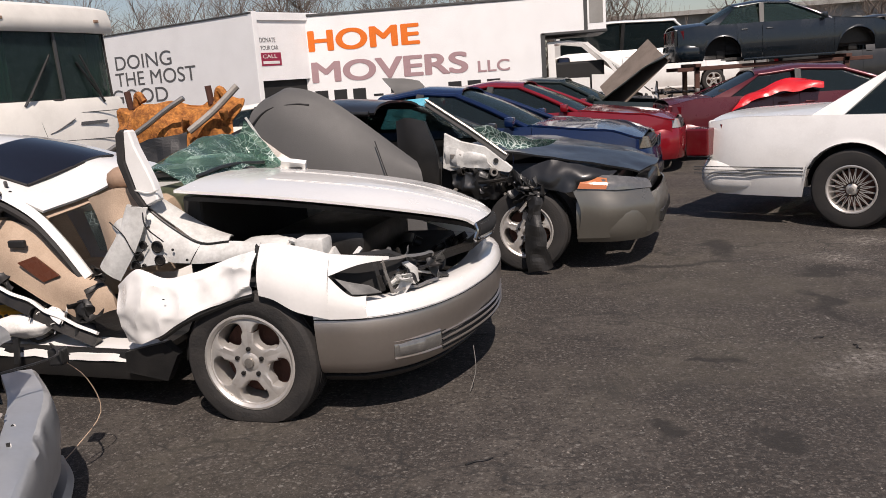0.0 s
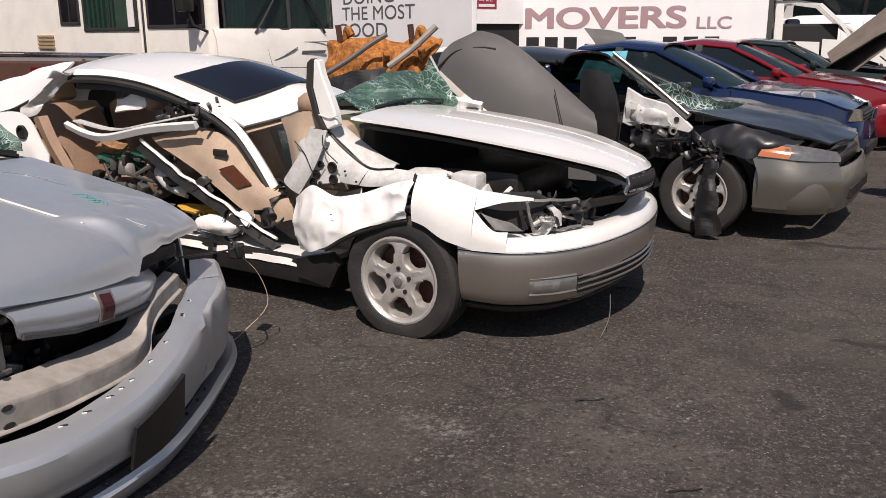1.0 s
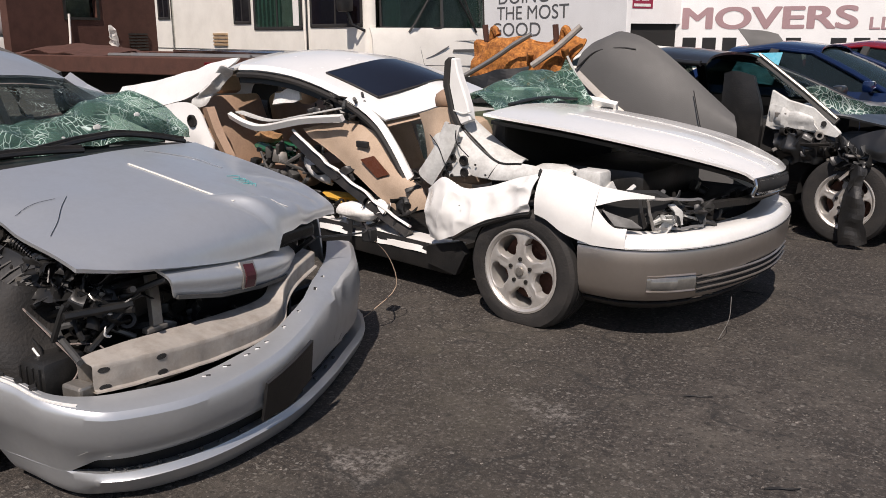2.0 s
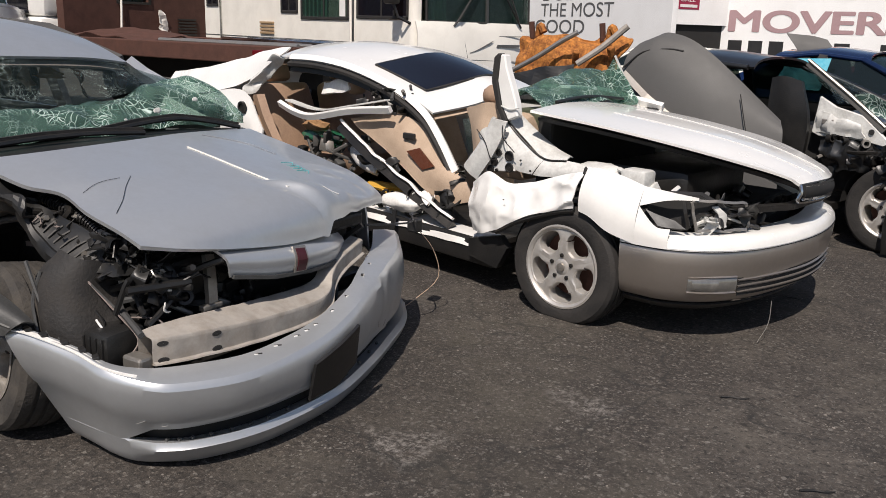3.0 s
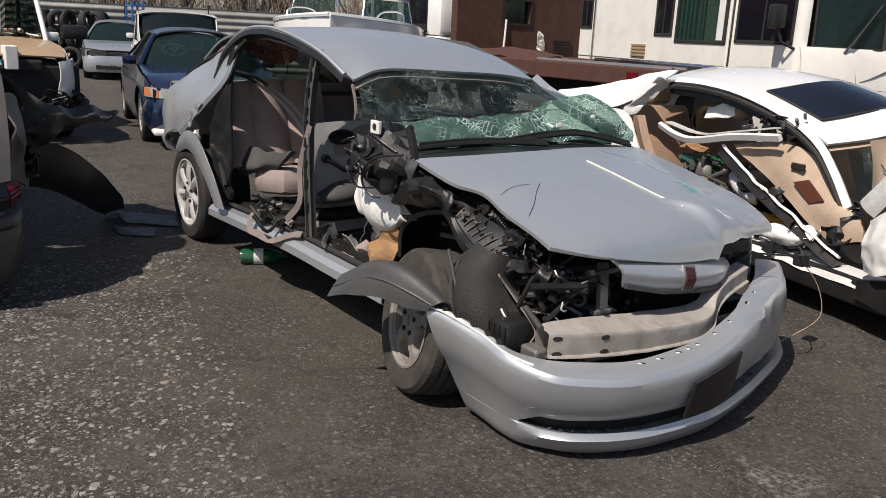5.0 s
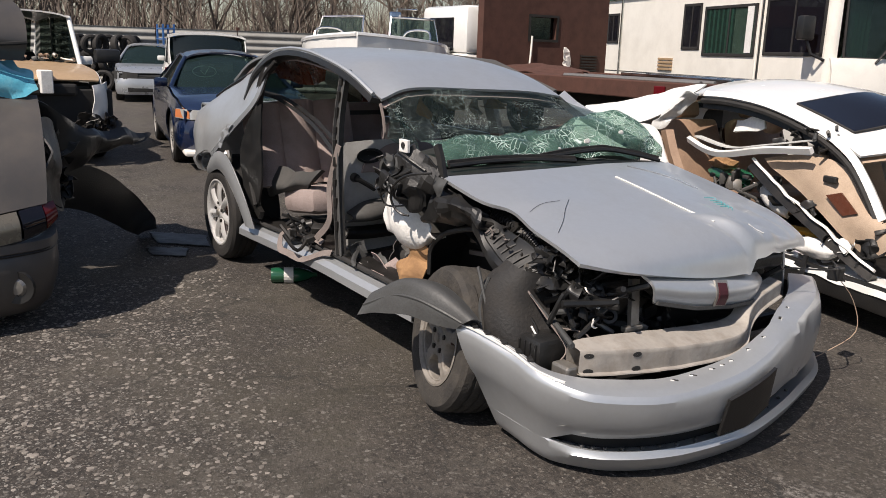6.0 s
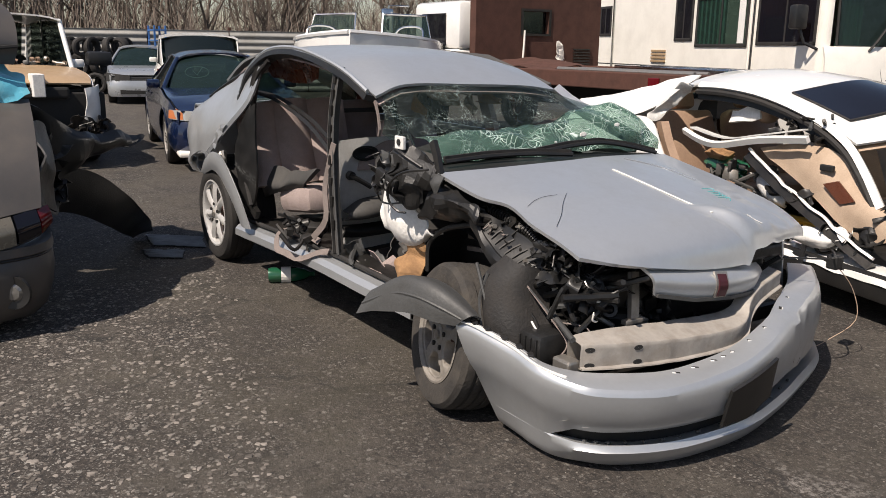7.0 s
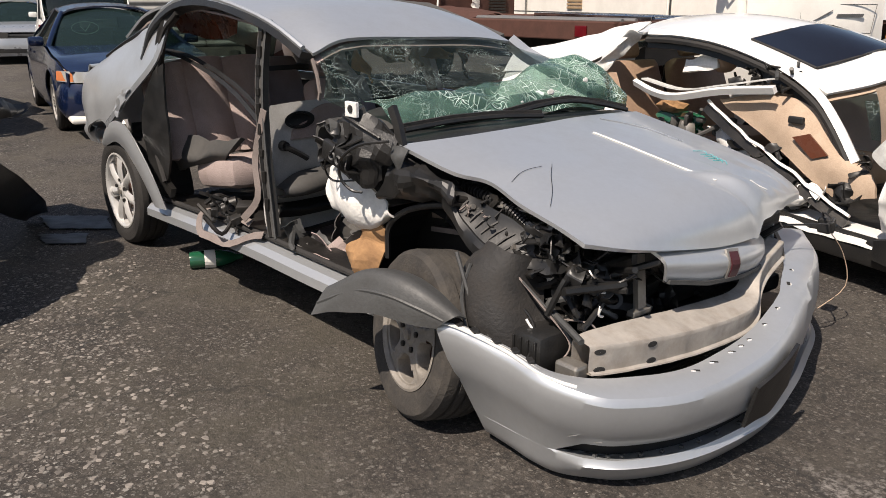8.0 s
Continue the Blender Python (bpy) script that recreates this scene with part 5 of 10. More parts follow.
part("folded_panel", patch([[(0.22, 0.1, 1.36), (0.26, 0.6, 1.37), (0.24, 1.0, 1.36)], [(0.30, 0.1, 1.48), (0.34, 0.6, 1.48), (0.30, 1.02, 1.46)], [(0.22, 0.1, 1.64), (0.24, 0.6, 1.64), (0.18, 1.02, 1.60)], [(0.05, 0.1, 1.74), (0.05, 0.6, 1.74), (0.0, 0.96, 1.70)]], 14, 12, 0.012), TAUPE_PAINT, VN, "taupe panel folded up over the dash", smooth=50)
part("panel_seam", tube([(0.325, 0.1, 1.46), (0.355, 0.5, 1.455), (0.345, 0.85, 1.44), (0.31, 1.02, 1.45)], 0.010, 6, 12), DARK, VN)
HL = part("headlight", patch([[(0.93, 0.30, 0.585), (0.96, 0.30, 0.52), (0.95, 0.30, 0.45)], [(0.89, 0.66, 0.60), (0.92, 0.67, 0.535), (0.91, 0.67, 0.465)], [(0.845, 0.85, 0.62), (0.875, 0.86, 0.56), (0.87, 0.86, 0.49)]], 10, 8, 0.02), OLDLENS, VN, "dull clouded headlamp", smooth=50)
part("dark_lens", patch([[(0.843, 0.86, 0.622), (0.873, 0.87, 0.56), (0.868, 0.87, 0.492)], [(0.80, 0.97, 0.638), (0.83, 0.98, 0.585), (0.825, 0.98, 0.53)]], 6, 6, 0.02), DARKGLASS, HL, smooth=50)
part("indicator", patch([[(0.80, 0.972, 0.638), (0.83, 0.982, 0.585), (0.825, 0.982, 0.53)], [(0.75, 1.03, 0.65), (0.775, 1.04, 0.61), (0.77, 1.04, 0.575)]], 6, 6, 0.016), REDLENS, HL, "dull red corner lamp", smooth=50)
part("lamp_bezel", tube([(0.955, 0.30, 0.445), (0.915, 0.67, 0.46), (0.875, 0.86, 0.485), (0.83, 0.98, 0.525), (0.775, 1.045, 0.572)], 0.008, 6, 16), PLASTIC, HL)
VB = plan_curve([(0.25, -1.05), (0.75, -1.0), (0.93, -0.6), (0.98, 0.0), (0.955, 0.5), (0.89, 0.82), (0.78, 1.0), (0.55, 1.065), (0.28, 1.07)])
VNB = part("front_bumper", sweep(VB, [(0.47, -0.09), (0.478, -0.02), (0.468, 0.004), (0.425, 0.010), (0.412, -0.008), (0.398, 0.002), (0.31, 0.008), (0.22, -0.006), (0.13, -0.035), (0.08, -0.09)], 60, -0.008), TAUPE_PAINT, VN, "dark taupe moulded bumper", smooth=40)
part("bumper_strip", sweep(VB, [(0.418, 0.002), (0.412, 0.006), (0.405, 0.002)], 60), PLASTIC, VNB)
FH = part("fog_recess", lathe([(0.001, 0.01), (0.055, 0.0), (0.085, -0.004), (0.09, 0.012)], 20), PLASTIC, VNB)
FH.matrix_basis = pose(0.885, 0.825, 0.245, 0, 0, 62)
part("fog_lamp", lathe([(0.001, -0.014), (0.035, -0.010), (0.048, 0.002)], 18), FOGLENS, FH)
part("torn_roof_sheet", patch([[(0.02, 0.15, 1.80), (0.05, 0.55, 1.84), (0.0, 0.98, 1.84)], [(-0.35, 0.10, 1.88), (-0.30, 0.55, 1.94), (-0.35, 1.0, 1.96)], [(-0.75, 0.10, 1.86), (-0.70, 0.55, 1.92), (-0.78, 0.98, 1.93)], [(-1.15, 0.10, 1.80), (-1.15, 0.55, 1.84), (-1.2, 0.92, 1.82)]], 24, 18, 0.012, 0.07, 6, 5), UNDER, VN, "torn black sheet folded over the open cabin", smooth=18)
part("sheet_post", tube([(-0.30, 0.86, 1.02), (-0.40, 0.84, 1.50), (-0.55, 0.80, 1.88)], 0.03, 7), UNDER, VN)
part("bent_bar", tube([(0.0, 0.2, 1.78), (0.02, 0.6, 1.80), (-0.1, 1.0, 1.84), (-0.4, 1.05, 1.80)], 0.04, 8, 12), UNDER, VN)
bm = patch([[(-3.83, 0.10, 1.13), (-3.85, 0.23, 1.035), (-3.92, 0.40, 0.955), (-4.10, 0.58, 0.915), (-4.28, 0.86, 0.885)], [(-3.84, 0.10, 0.98), (-3.82, 0.25, 0.92), (-3.86, 0.40, 0.89), (-4.06, 0.60, 0.86), (-4.26, 0.87, 0.865)], [(-3.86, 0.08, 0.80), (-3.84, 0.23, 0.78), (-3.90, 0.38, 0.79), (-4.06, 0.56, 0.80), (-4.22, 0.84, 0.85)], [(-3.88, 0.08, 0.62), (-3.85, 0.22, 0.66), (-3.92, 0.32, 0.70), (-4.06, 0.48, 0.76), (-4.18, 0.78, 0.845)]], 18, 24, 0.008, 0.045, 3, 6)
bm.transform(VN.matrix_basis.inverted())
part("torn_fender", bm, GLOSSBLACK, VN, "torn black fender sheet sprung outward", smooth=12)
crush(VN, "torn_fender_skin", (-0.10, 1.16, 0.70), (0.06, 0.06, 0.20), 14, GLOSSBLACK, 56, 0.05, 0.13)
fs = thing("wheel_arch_liner", pose(-4.2, 0.4, 0), "black plastic wheel arch liner propped on the ground", "car part")
ln = [(0.15, -0.20, 0.56), (0.08, -0.02, 0.53), (-0.02, 0.14, 0.44), (-0.16, 0.30, 0.30), (-0.42, 0.46, 0.15), (-0.72, 0.55, 0.03)]
part("liner", grid(lambda u, v: spline(ln, u) + Vector((0.02 * (v - 0.5), 0.14 * (v - 0.5), 0.28 * (v - 0.5) * (1 - 0.85 * u * u))) + 0.05 * math.sin(v * math.pi) * Vector((0.7, -0.5, 0.3)) + 0.012 * noise.noise_vector(spline(ln, u) * 5), 28, 10, 0.008), PLASTIC, fs, smooth=40)
for k, pts in enumerate((((-5.02, 0.98), (-4.72, 1.34), (-4.36, 1.26), (-4.62, 0.94)), ((-4.50, 0.84), (-4.34, 1.10), (-4.12, 1.02), (-4.26, 0.82)))):
    fm = thing("floor_mat", pose(0, 0, 0), "ragged dark rubber sheet on the asphalt", "mat", "rubber sheets")
    c = Vector((sum(p[0] for p in pts) / 4, sum(p[1] for p in pts) / 4, 0))
    fm.location = c
    part("sheet", grid(lambda u, v: (Vector((*pts[0], 0)).lerp(Vector((*pts[3], 0)), u)).lerp(Vector((*pts[1], 0)).lerp(Vector((*pts[2], 0)), u), v) - c + Vector((0.02 * noise.noise(Vector((u * 5, v * 5, k))), 0.02 * noise.noise(Vector((u * 5, v * 5, 4))), 0.012 + 0.012 * abs(noise.noise(Vector((u * 4, v * 4, 9)))))), 10, 10, 0.006), GREYPLASTIC, fm, smooth=40)
bt = thing("bottle", pose(-3.20, 1.46, 0), "crushed green plastic bottle lying under a sill", "bottle")
bm = lathe([(0.001, -0.14), (0.045, -0.14), (0.05, -0.12), (0.05, 0.03), (0.035, 0.09), (0.016, 0.12), (0.016, 0.15), (0.001, 0.15)], 16)
bm.transform(pose(0, 0, 0.048, 0, 0, -22))
BT = part("body", bm, GREENBOTTLE, bt, smooth=50)
bm = lathe([(0.051, -0.06), (0.052, -0.06), (0.052, 0.0), (0.051, 0.0)], 16)
bm.transform(pose(0, 0, 0.048, 0, 0, -22))
part("label", bm, AIRBAG, BT)

# ---- motorhome ----
RV = thing("motorhome", pose(-5.3, 9.95, 0, 0, 0, -16.9), "cream motorhome with green curtains and a wide windscreen", "motorhome")
part("side_wall", box(-8.2, 0.0, 0.50, -0.20, 0.06, 2.66, 0.01), OFFWHITE, RV)
part("far_wall", box(-8.2, 2.36, 0.50, -0.20, 2.42, 2.66, 0.01), OFFWHITE, RV)
part("rear_wall", box(-8.26, 0.0, 0.50, -8.2, 2.42, 2.66, 0.01), OFFWHITE, RV)
part("roof", box(-8.26, -0.03, 2.66, -0.25, 2.45, 2.76, 0.03), OFFWHITE, RV, smooth=True)
part("roof_trim", box(-8.2, -0.045, 2.60, -0.6, -0.005, 2.65, 0.008), CURTAIN, RV, "green roof trim strip")
fr = lambda y: 0.0 - 0.10 * abs((y - 1.21) / 1.21) ** 3
part("front_cap", grid(lambda u, v: Vector(((fr(2.42 * u) + (0.0, 0.03, 0.03, -0.02, -0.25)[round(v * 4)]), 2.42 * u, (2.47, 2.50, 2.62, 2.76, 2.82)[round(v * 4)])), 24, 4, -0.03), OFFWHITE, RV, smooth=50)
part("front_panel", grid(lambda u, v: Vector((fr(2.42 * u) + (0.10, 0.09, 0.06, 0.0)[round(v * 3)], 2.42 * u, (0.50, 0.9, 1.4, 1.55)[round(v * 3)])), 24, 3, -0.03), OFFWHITE, RV, smooth=50)
part("corner_post", grid(lambda u, v: Vector((-0.22 + 0.12 * math.sin(u * 1.57), 0.12 * (1 - math.cos(u * 1.57)), 0.5 + 2.2 * v)), 6, 2, 0.02), OFFWHITE, RV, smooth=60)
wsc = part("windscreen", grid(lambda u, v: Vector((fr(0.2 + 2.05 * u) - 0.04 * v, 0.2 + 2.05 * u, 1.56 + 0.90 * v)), 20, 4, 0.008), CLEAR, RV, "wide windscreen with a curtain behind", smooth=60)
part("frame", tube([(fr(0.18) + 0.01, 0.18, 1.56), (0.02, 1.2, 1.55), (fr(2.27) + 0.01, 2.27, 1.56), (fr(2.27) - 0.03, 2.27, 2.46), (-0.01, 1.2, 2.47), (fr(0.18) - 0.03, 0.18, 2.46), (fr(0.18) + 0.01, 0.18, 1.56)], 0.02, 6), RUBBER, wsc)
part("centre_post", strip([(0.02, 1.30, 1.56), (-0.02, 1.30, 2.46)], 0.04, 0.03, (1, 0, 0)), GREYPLASTIC, wsc)
for y0, y1 in ((0.24, 0.62), (2.0, 2.24)):
    part("curtain", grid(lambda u, v: Vector((-0.16 + 0.025 * math.sin(u * 34), y0 + (y1 - y0) * u, 1.50 + 0.95 * v)), 40, 2, 0.004), CURTAIN, RV, "drawn green curtain", smooth=60)
part("dashboard", box(-0.6, 0.3, 1.35, -0.15, 2.1, 1.58, 0.05), CHARCOAL, RV)
for pts in ([(0.05, 0.62, 1.50), (0.06, 0.70, 1.60), (0.0, 1.10, 2.05)], [(0.05, 2.0, 1.50), (0.06, 1.92, 1.60), (0.0, 1.62, 2.05)]):
    wp = part("wiper", tube(pts, 0.016, 6), PLASTIC, RV)
    part("wiper_blade", tube([Vector(pts[1]) + Vector((0.02, 0, 0)), Vector(pts[2]) + Vector((0.03, 0.05, 0.1))], 0.014, 5), RUBBER, wp)
for k in range(5):
    part("marker_light", box(0.02, 0.42 + 0.40 * k, 2.59, 0.05, 0.50 + 0.40 * k, 2.63, 0.006), TANLEATHER, RV)
part("emblem_panel", tube([(0.08, 0.78, 1.37), (0.09, 2.18, 1.37), (0.11, 2.10, 0.98), (0.11, 0.86, 1.02), (0.08, 0.78, 1.37)], 0.006, 5), GREYPLASTIC, RV)
for k in range(3):
    part("emblem_swoosh", tube([(0.105, 0.90 + 0.05 * k, 1.12 + 0.01 * k), (0.108, 1.06 + 0.04 * k, 1.165 + 0.018 * k), (0.108, 1.30 + 0.03 * k, 1.255 + 0.02 * k)], 0.006, 5, 10), GREYLETTER, RV)
part("name_bar", plate([(0.100, 1.44, 1.205), (0.100, 1.92, 1.205), (0.100, 1.94, 1.245), (0.100, 1.46, 1.245)], (0.012, 0, 0)), GREYLETTER, RV, "plain dark bar for a name")
for s in (0.35, 2.05):
    part("headlight", box(0.06, s - 0.14, 0.66, 0.13, s + 0.14, 0.84, 0.02), LENS, RV)
part("bumper", box(-0.1, -0.02, 0.42, 0.20, 2.44, 0.60, 0.04), GREYPLASTIC, RV, smooth=True)


def rv_window(x0, x1, z0, z1, curtain, name="window"):
    w = new(name)
    w.parent = RV
    w.empty_display_size = 0.05
    part("frame", join(box(x0, -0.02, z0, x1, 0.0, z0 + 0.05, 0.008), box(x0, -0.02, z1 - 0.05, x1, 0.0, z1, 0.008), box(x0, -0.02, z0, x0 + 0.05, 0.0, z1, 0.008), box(x1 - 0.05, -0.02, z0, x1, 0.0, z1, 0.008), box((x0 + x1) / 2 - 0.015, -0.018, z0, (x0 + x1) / 2 + 0.015, 0.0, z1)), RUBBER, w)
    part("pane", box(x0 + 0.03, -0.010, z0 + 0.03, x1 - 0.03, -0.004, z1 - 0.03), DARKGLASS if not curtain else CLEAR, w)
    if curtain:
        part("curtain", grid(lambda u, v: Vector((x0 + 0.05 + (x1 - x0 - 0.1) * curtain * u, -0.0035 + 0.002 * math.sin(u * 40), z0 + 0.04 + (z1 - z0 - 0.08) * v)), 30, 2), CURTAIN, w, "green curtain")


rv_window(-3.92, -3.34, 1.64, 2.41, 0, "small_window")
rv_window(-3.24, -1.78, 1.54, 2.34, 0.6, "side_window")
rv_window(-1.56, -0.24, 1.57, 2.40, 0, "cab_window")
rv_window(-6.92, -6.40, 1.75, 2.34, 0, "small_window")
part("white_blind", box(-2.02, -0.026, 1.60, -1.86, -0.018, 2.30), AIRBAG, RV)
part("door_seam", box(-1.68, -0.008, 0.55, -1.64, 0.0, 2.62), GREYPLASTIC, RV)
part("wall_seam", box(-6.32, -0.03, 0.55, -6.25, 0.0, 2.62, 0.01), CHROME, RV)
part("pipe", tube([(-1.66, -0.05, 1.15), (-1.66, -0.05, 2.5)], 0.02, 6), OFFWHITE, RV)
for k in range(4):
    part("vent_slat", box(-4.68, -0.03, 1.27 + 0.06 * k, -4.18, 0.0, 1.31 + 0.06 * k, 0.006), GOLD, RV, "cream louvre slat")
part("belt_line", box(-8.2, -0.006, 1.20, -0.25, 0.0, 1.215), GREYPLASTIC, RV)
mi = part("mirror", box(-0.42, -0.34, 1.78, -0.26, -0.14, 2.10, 0.03), PLASTIC, RV, smooth=True)
part("mirror_arm", tube([(-0.2, 0.0, 1.52), (-0.28, -0.16, 1.60), (-0.33, -0.22, 1.80)], 0.022, 6), PLASTIC, mi)
for x in (-0.9, -5.8):
    wheel(RV, x, 0.16, 0.42, 0.42, 0.24, 0.24, -1, "seven", rim_mat=STEEL)
    wheel(RV, x, 2.26, 0.42, 0.42, 0.24, 0.24, 1, "seven", rim_mat=STEEL)
part("chassis", box(-8.0, 0.2, 0.38, -0.1, 2.2, 0.52), UNDER, RV)

# ---- white trailer ----
TR = thing("trailer", pose(-4.4, 18.2, 0, 0, 0, -33), "white box trailer with dark slogan lettering", "trailer")
part("side_wall", box(-9.0, 0.0, 0.95, -0.12, 0.05, 3.12), VANWHITE, TR)
part("front_wall", box(-9.05, 0.0, 0.95, -9.0, 2.4, 3.12), VANWHITE, TR)
part("far_wall", box(-9.0, 2.35, 0.95, -0.12, 2.4, 3.12), VANWHITE, TR)
part("roof", box(-9.05, -0.02, 3.12, 0.0, 2.42, 3.16, 0.01), GREYPLASTIC, TR)
part("corner_post", box(-0.12, -0.01, 0.90, 0.02, 0.12, 3.17, 0.01), VANWHITE, TR)
part("corner_post", box(-0.12, 2.28, 0.90, 0.02, 2.41, 3.17, 0.01), VANWHITE, TR)
part("header", box(-0.08, 0.12, 2.98, 0.02, 2.28, 3.15, 0.01), VANWHITE, TR)
dr = part("rear_door", box(-0.08, 0.12, 1.70, -0.02, 2.28, 2.98), VANWHITE, TR, "white roll door half raised")
part("door_opening", box(-0.6, 0.12, 0.98, -0.10, 2.28, 1.70), DARK, TR)
part("bed", box(-9.0, 0.03, 0.86, 0.0, 2.37, 0.96), RUSTDARK, TR)
RY = Matrix.Translation((-0.02, 0, 0)) @ Euler((0, 0, radians(90))).to_matrix().to_4x4()
lettering("DONATE", 0.16, 0.60, 2.52, 2.62, 0.0, GREYLETTER, dr, 0, RY)
lettering("YOUR CAR", 0.16, 0.66, 2.36, 2.45, 0.0, GREYLETTER, dr, 0, RY)
st = part("sticker", box(-0.02, 0.16, 2.02, -0.012, 0.72, 2.30), REDSTICKER, dr, "dark red sticker")
lettering("CALL", 0.20, 0.60, 2.18, 2.26, 0.0, AIRBAG, st, 0, Matrix.Translation((-0.012, 0, 0)) @ Euler((0, 0, radians(90))).to_matrix().to_4x4())
part("bar", box(-0.012, 0.20, 2.06, -0.008, 0.66, 2.12), AIRBAG, st)
lettering("DOING", -5.52, -3.08, 2.26, 2.60, 0.0, GREYLETTER, TR)
lettering("THE MOST", -5.60, -2.18, 1.85, 2.19, 0.0, GREYLETTER, TR)
lettering("GOOD", -5.86, -3.40, 1.42, 1.77, 0.0, GREYLETTER, TR)
for x in (-1.6, -2.6):
    wheel(TR, x, 0.2, 0.45, 0.45, 0.26, 0.25, -1, "seven", rim_mat=STEEL)
    wheel(TR, x, 2.2, 0.45, 0.45, 0.26, 0.25, 1, "seven", rim_mat=STEEL)
part("landing_leg", box(-8.0, 0.3, 0, -7.8, 0.5, 0.9), RUSTDARK, TR)
part("landing_leg", box(-8.0, 1.9, 0, -7.8, 2.1, 0.9), RUSTDARK, TR)

# ---- removal truck ----
HT = thing("box_truck", pose(0, 19.5, 0), "white removal truck with orange and mauve lettering", "truck")
part("box_side", box(-4.22, 0, 0.95, 1.72, 0.05, 3.06), VANWHITE, HT)
part("box_side_attic", box(1.72, 0, 2.29, 3.14, 0.05, 3.06), VANWHITE, HT)
part("box_rear", box(-4.22, 0.05, 0.95, -4.17, 2.4, 3.06), VANWHITE, HT)
part("box_far_side", box(-4.17, 2.35, 0.95, 1.72, 2.4, 3.06), VANWHITE, HT)
part("box_front", box(1.67, 0.05, 0.95, 1.72, 2.35, 2.29), VANWHITE, HT)
part("attic_front", box(3.09, 0.05, 2.29, 3.14, 2.4, 3.06), VANWHITE, HT)
part("attic_floor", box(1.72, 0.05, 2.24, 3.14, 2.35, 2.29), GREYPLASTIC, HT)
part("roof", box(-4.24, -0.02, 3.06, 3.16, 2.42, 3.12, 0.01), GREYPLASTIC, HT)
part("corner_rail", box(-4.26, -0.015, 0.9, -4.16, 0.06, 3.1, 0.01), CHROME, HT)
part("corner_rail", box(1.70, -0.02, 0.9, 1.80, 0.06, 2.30, 0.01), GREYPLASTIC, HT)
part("corner_rail", box(2.66, -0.015, 2.29, 2.74, 0.0, 3.06, 0.006), GREYPLASTIC, HT)
part("attic_rail", box(1.72, -0.02, 2.25, 3.16, 0.03, 2.31, 0.01), GREYPLASTIC, HT)
part("attic_patch", box(2.78, -0.006, 2.45, 3.08, 0.0, 3.0), FENCE, HT, "faded grey decal patch")
lettering("HOME", -3.56, -0.99, 2.27, 2.76, 0, ORANGELETTER, HT, 0.035)
lettering("MOVERS", -3.54, 0.06, 1.57, 2.06, 0, MAUVELETTER, HT, 0.035)
lettering("LLC", 0.27, 0.99, 1.56, 1.82, 0, MAUVELETTER, HT, 0.02)
for k in range(10):
    if k not in (3, 6):
        part("number_bar", box(-3.50 + 0.44 * k, -0.006, 1.05 + 0.004 * k, -3.20 + 0.44 * k, 0.0, 1.40), BLACKLETTER, HT)
    else:
        part("number_bar", box(-3.46 + 0.44 * k, -0.006, 1.20, -3.24 + 0.44 * k, 0.0, 1.25), BLACKLETTER, HT)
part("chassis", box(-4.2, 0.3, 0.65, 4.3, 2.1, 0.9), UNDER, HT)
cb = part("cab", grid(lambda u, v: Vector((1.85 + 1.75 * u, 0.12 + 2.1 * v, (2.10, 2.12, 2.05, 1.66, 1.35)[round(u * 4)] - 0.04 * (2 * v - 1) ** 2)), 4, 8, -0.04), WHITE, HT, "white stripped truck cab", smooth=30)
part("cab_side", plate([(1.85, 0.12, 0.6), (1.85, 0.12, 2.08), (2.0, 0.12, 2.08), (2.02, 0.12, 1.3), (2.75, 0.12, 1.28), (2.78, 0.12, 0.6)], (0, 0.04, 0)), WHITE, cb)
part("cab_pillar", strip([(2.70, 0.14, 2.04), (3.15, 0.14, 1.62), (3.35, 0.14, 1.36)], 0.07, 0.05, (0, -1, 0)), WHITE, cb)
part("cab_fender", plate([(2.80, 0.10, 0.6), (2.80, 0.10, 1.34), (3.5, 0.10, 1.30), (4.2, 0.10, 1.1), (4.25, 0.10, 0.7), (4.0, 0.10, 0.6), (3.9, 0.10, 0.85), (3.6, 0.10, 0.95), (3.3, 0.10, 0.85), (3.2, 0.10, 0.6)], (0, 0.05, 0)), WHITE, cb)
part("cab_inside", box(1.9, 0.3, 0.7, 3.1, 2.1, 1.65, 0.05), DARK, cb)
part("cab_seat", box(2.05, 0.4, 0.9, 2.35, 1.0, 1.75, 0.06), NAVY, cb, smooth=True)
part("cab_front", box(4.1, 0.12, 0.6, 4.25, 2.2, 1.1, 0.03), DARK, cb)
for x in (-2.9, 3.55):
    wheel(HT, x, 0.22, 0.40, 0.40, 0.22, 0.24, -1, "seven", rim_mat=STEEL)
    wheel(HT, x, 2.15, 0.40, 0.40, 0.22, 0.24, 1, "seven", rim_mat=STEEL)

# ---- flatbed truck ----
FB = thing("flatbed_truck", pose(0, 0, 0), "rusty flatbed truck with a tall brown headboard", "truck")
part("side_rail", box(-10.1, 7.2, 0.98, -5.15, 7.32, 1.20, 0.015), RUSTDARK, FB)
part("side_rail", box(-10.1, 9.68, 0.98, -5.15, 9.8, 1.20, 0.015), RUSTDARK, FB)
part("end_rail", box(-5.25, 7.2, 0.98, -5.13, 9.8, 1.20, 0.015), RUSTDARK, FB)
for k in range(10):
    part("deck_plank", box(-10.1, 7.33 + 0.235 * k, 1.13, -5.26, 7.555 + 0.235 * k, 1.17, 0.006), RUSTDARK, FB)
part("chassis", box(-11.8, 8.0, 0.66, -5.4, 9.0, 0.95), UNDER, FB)
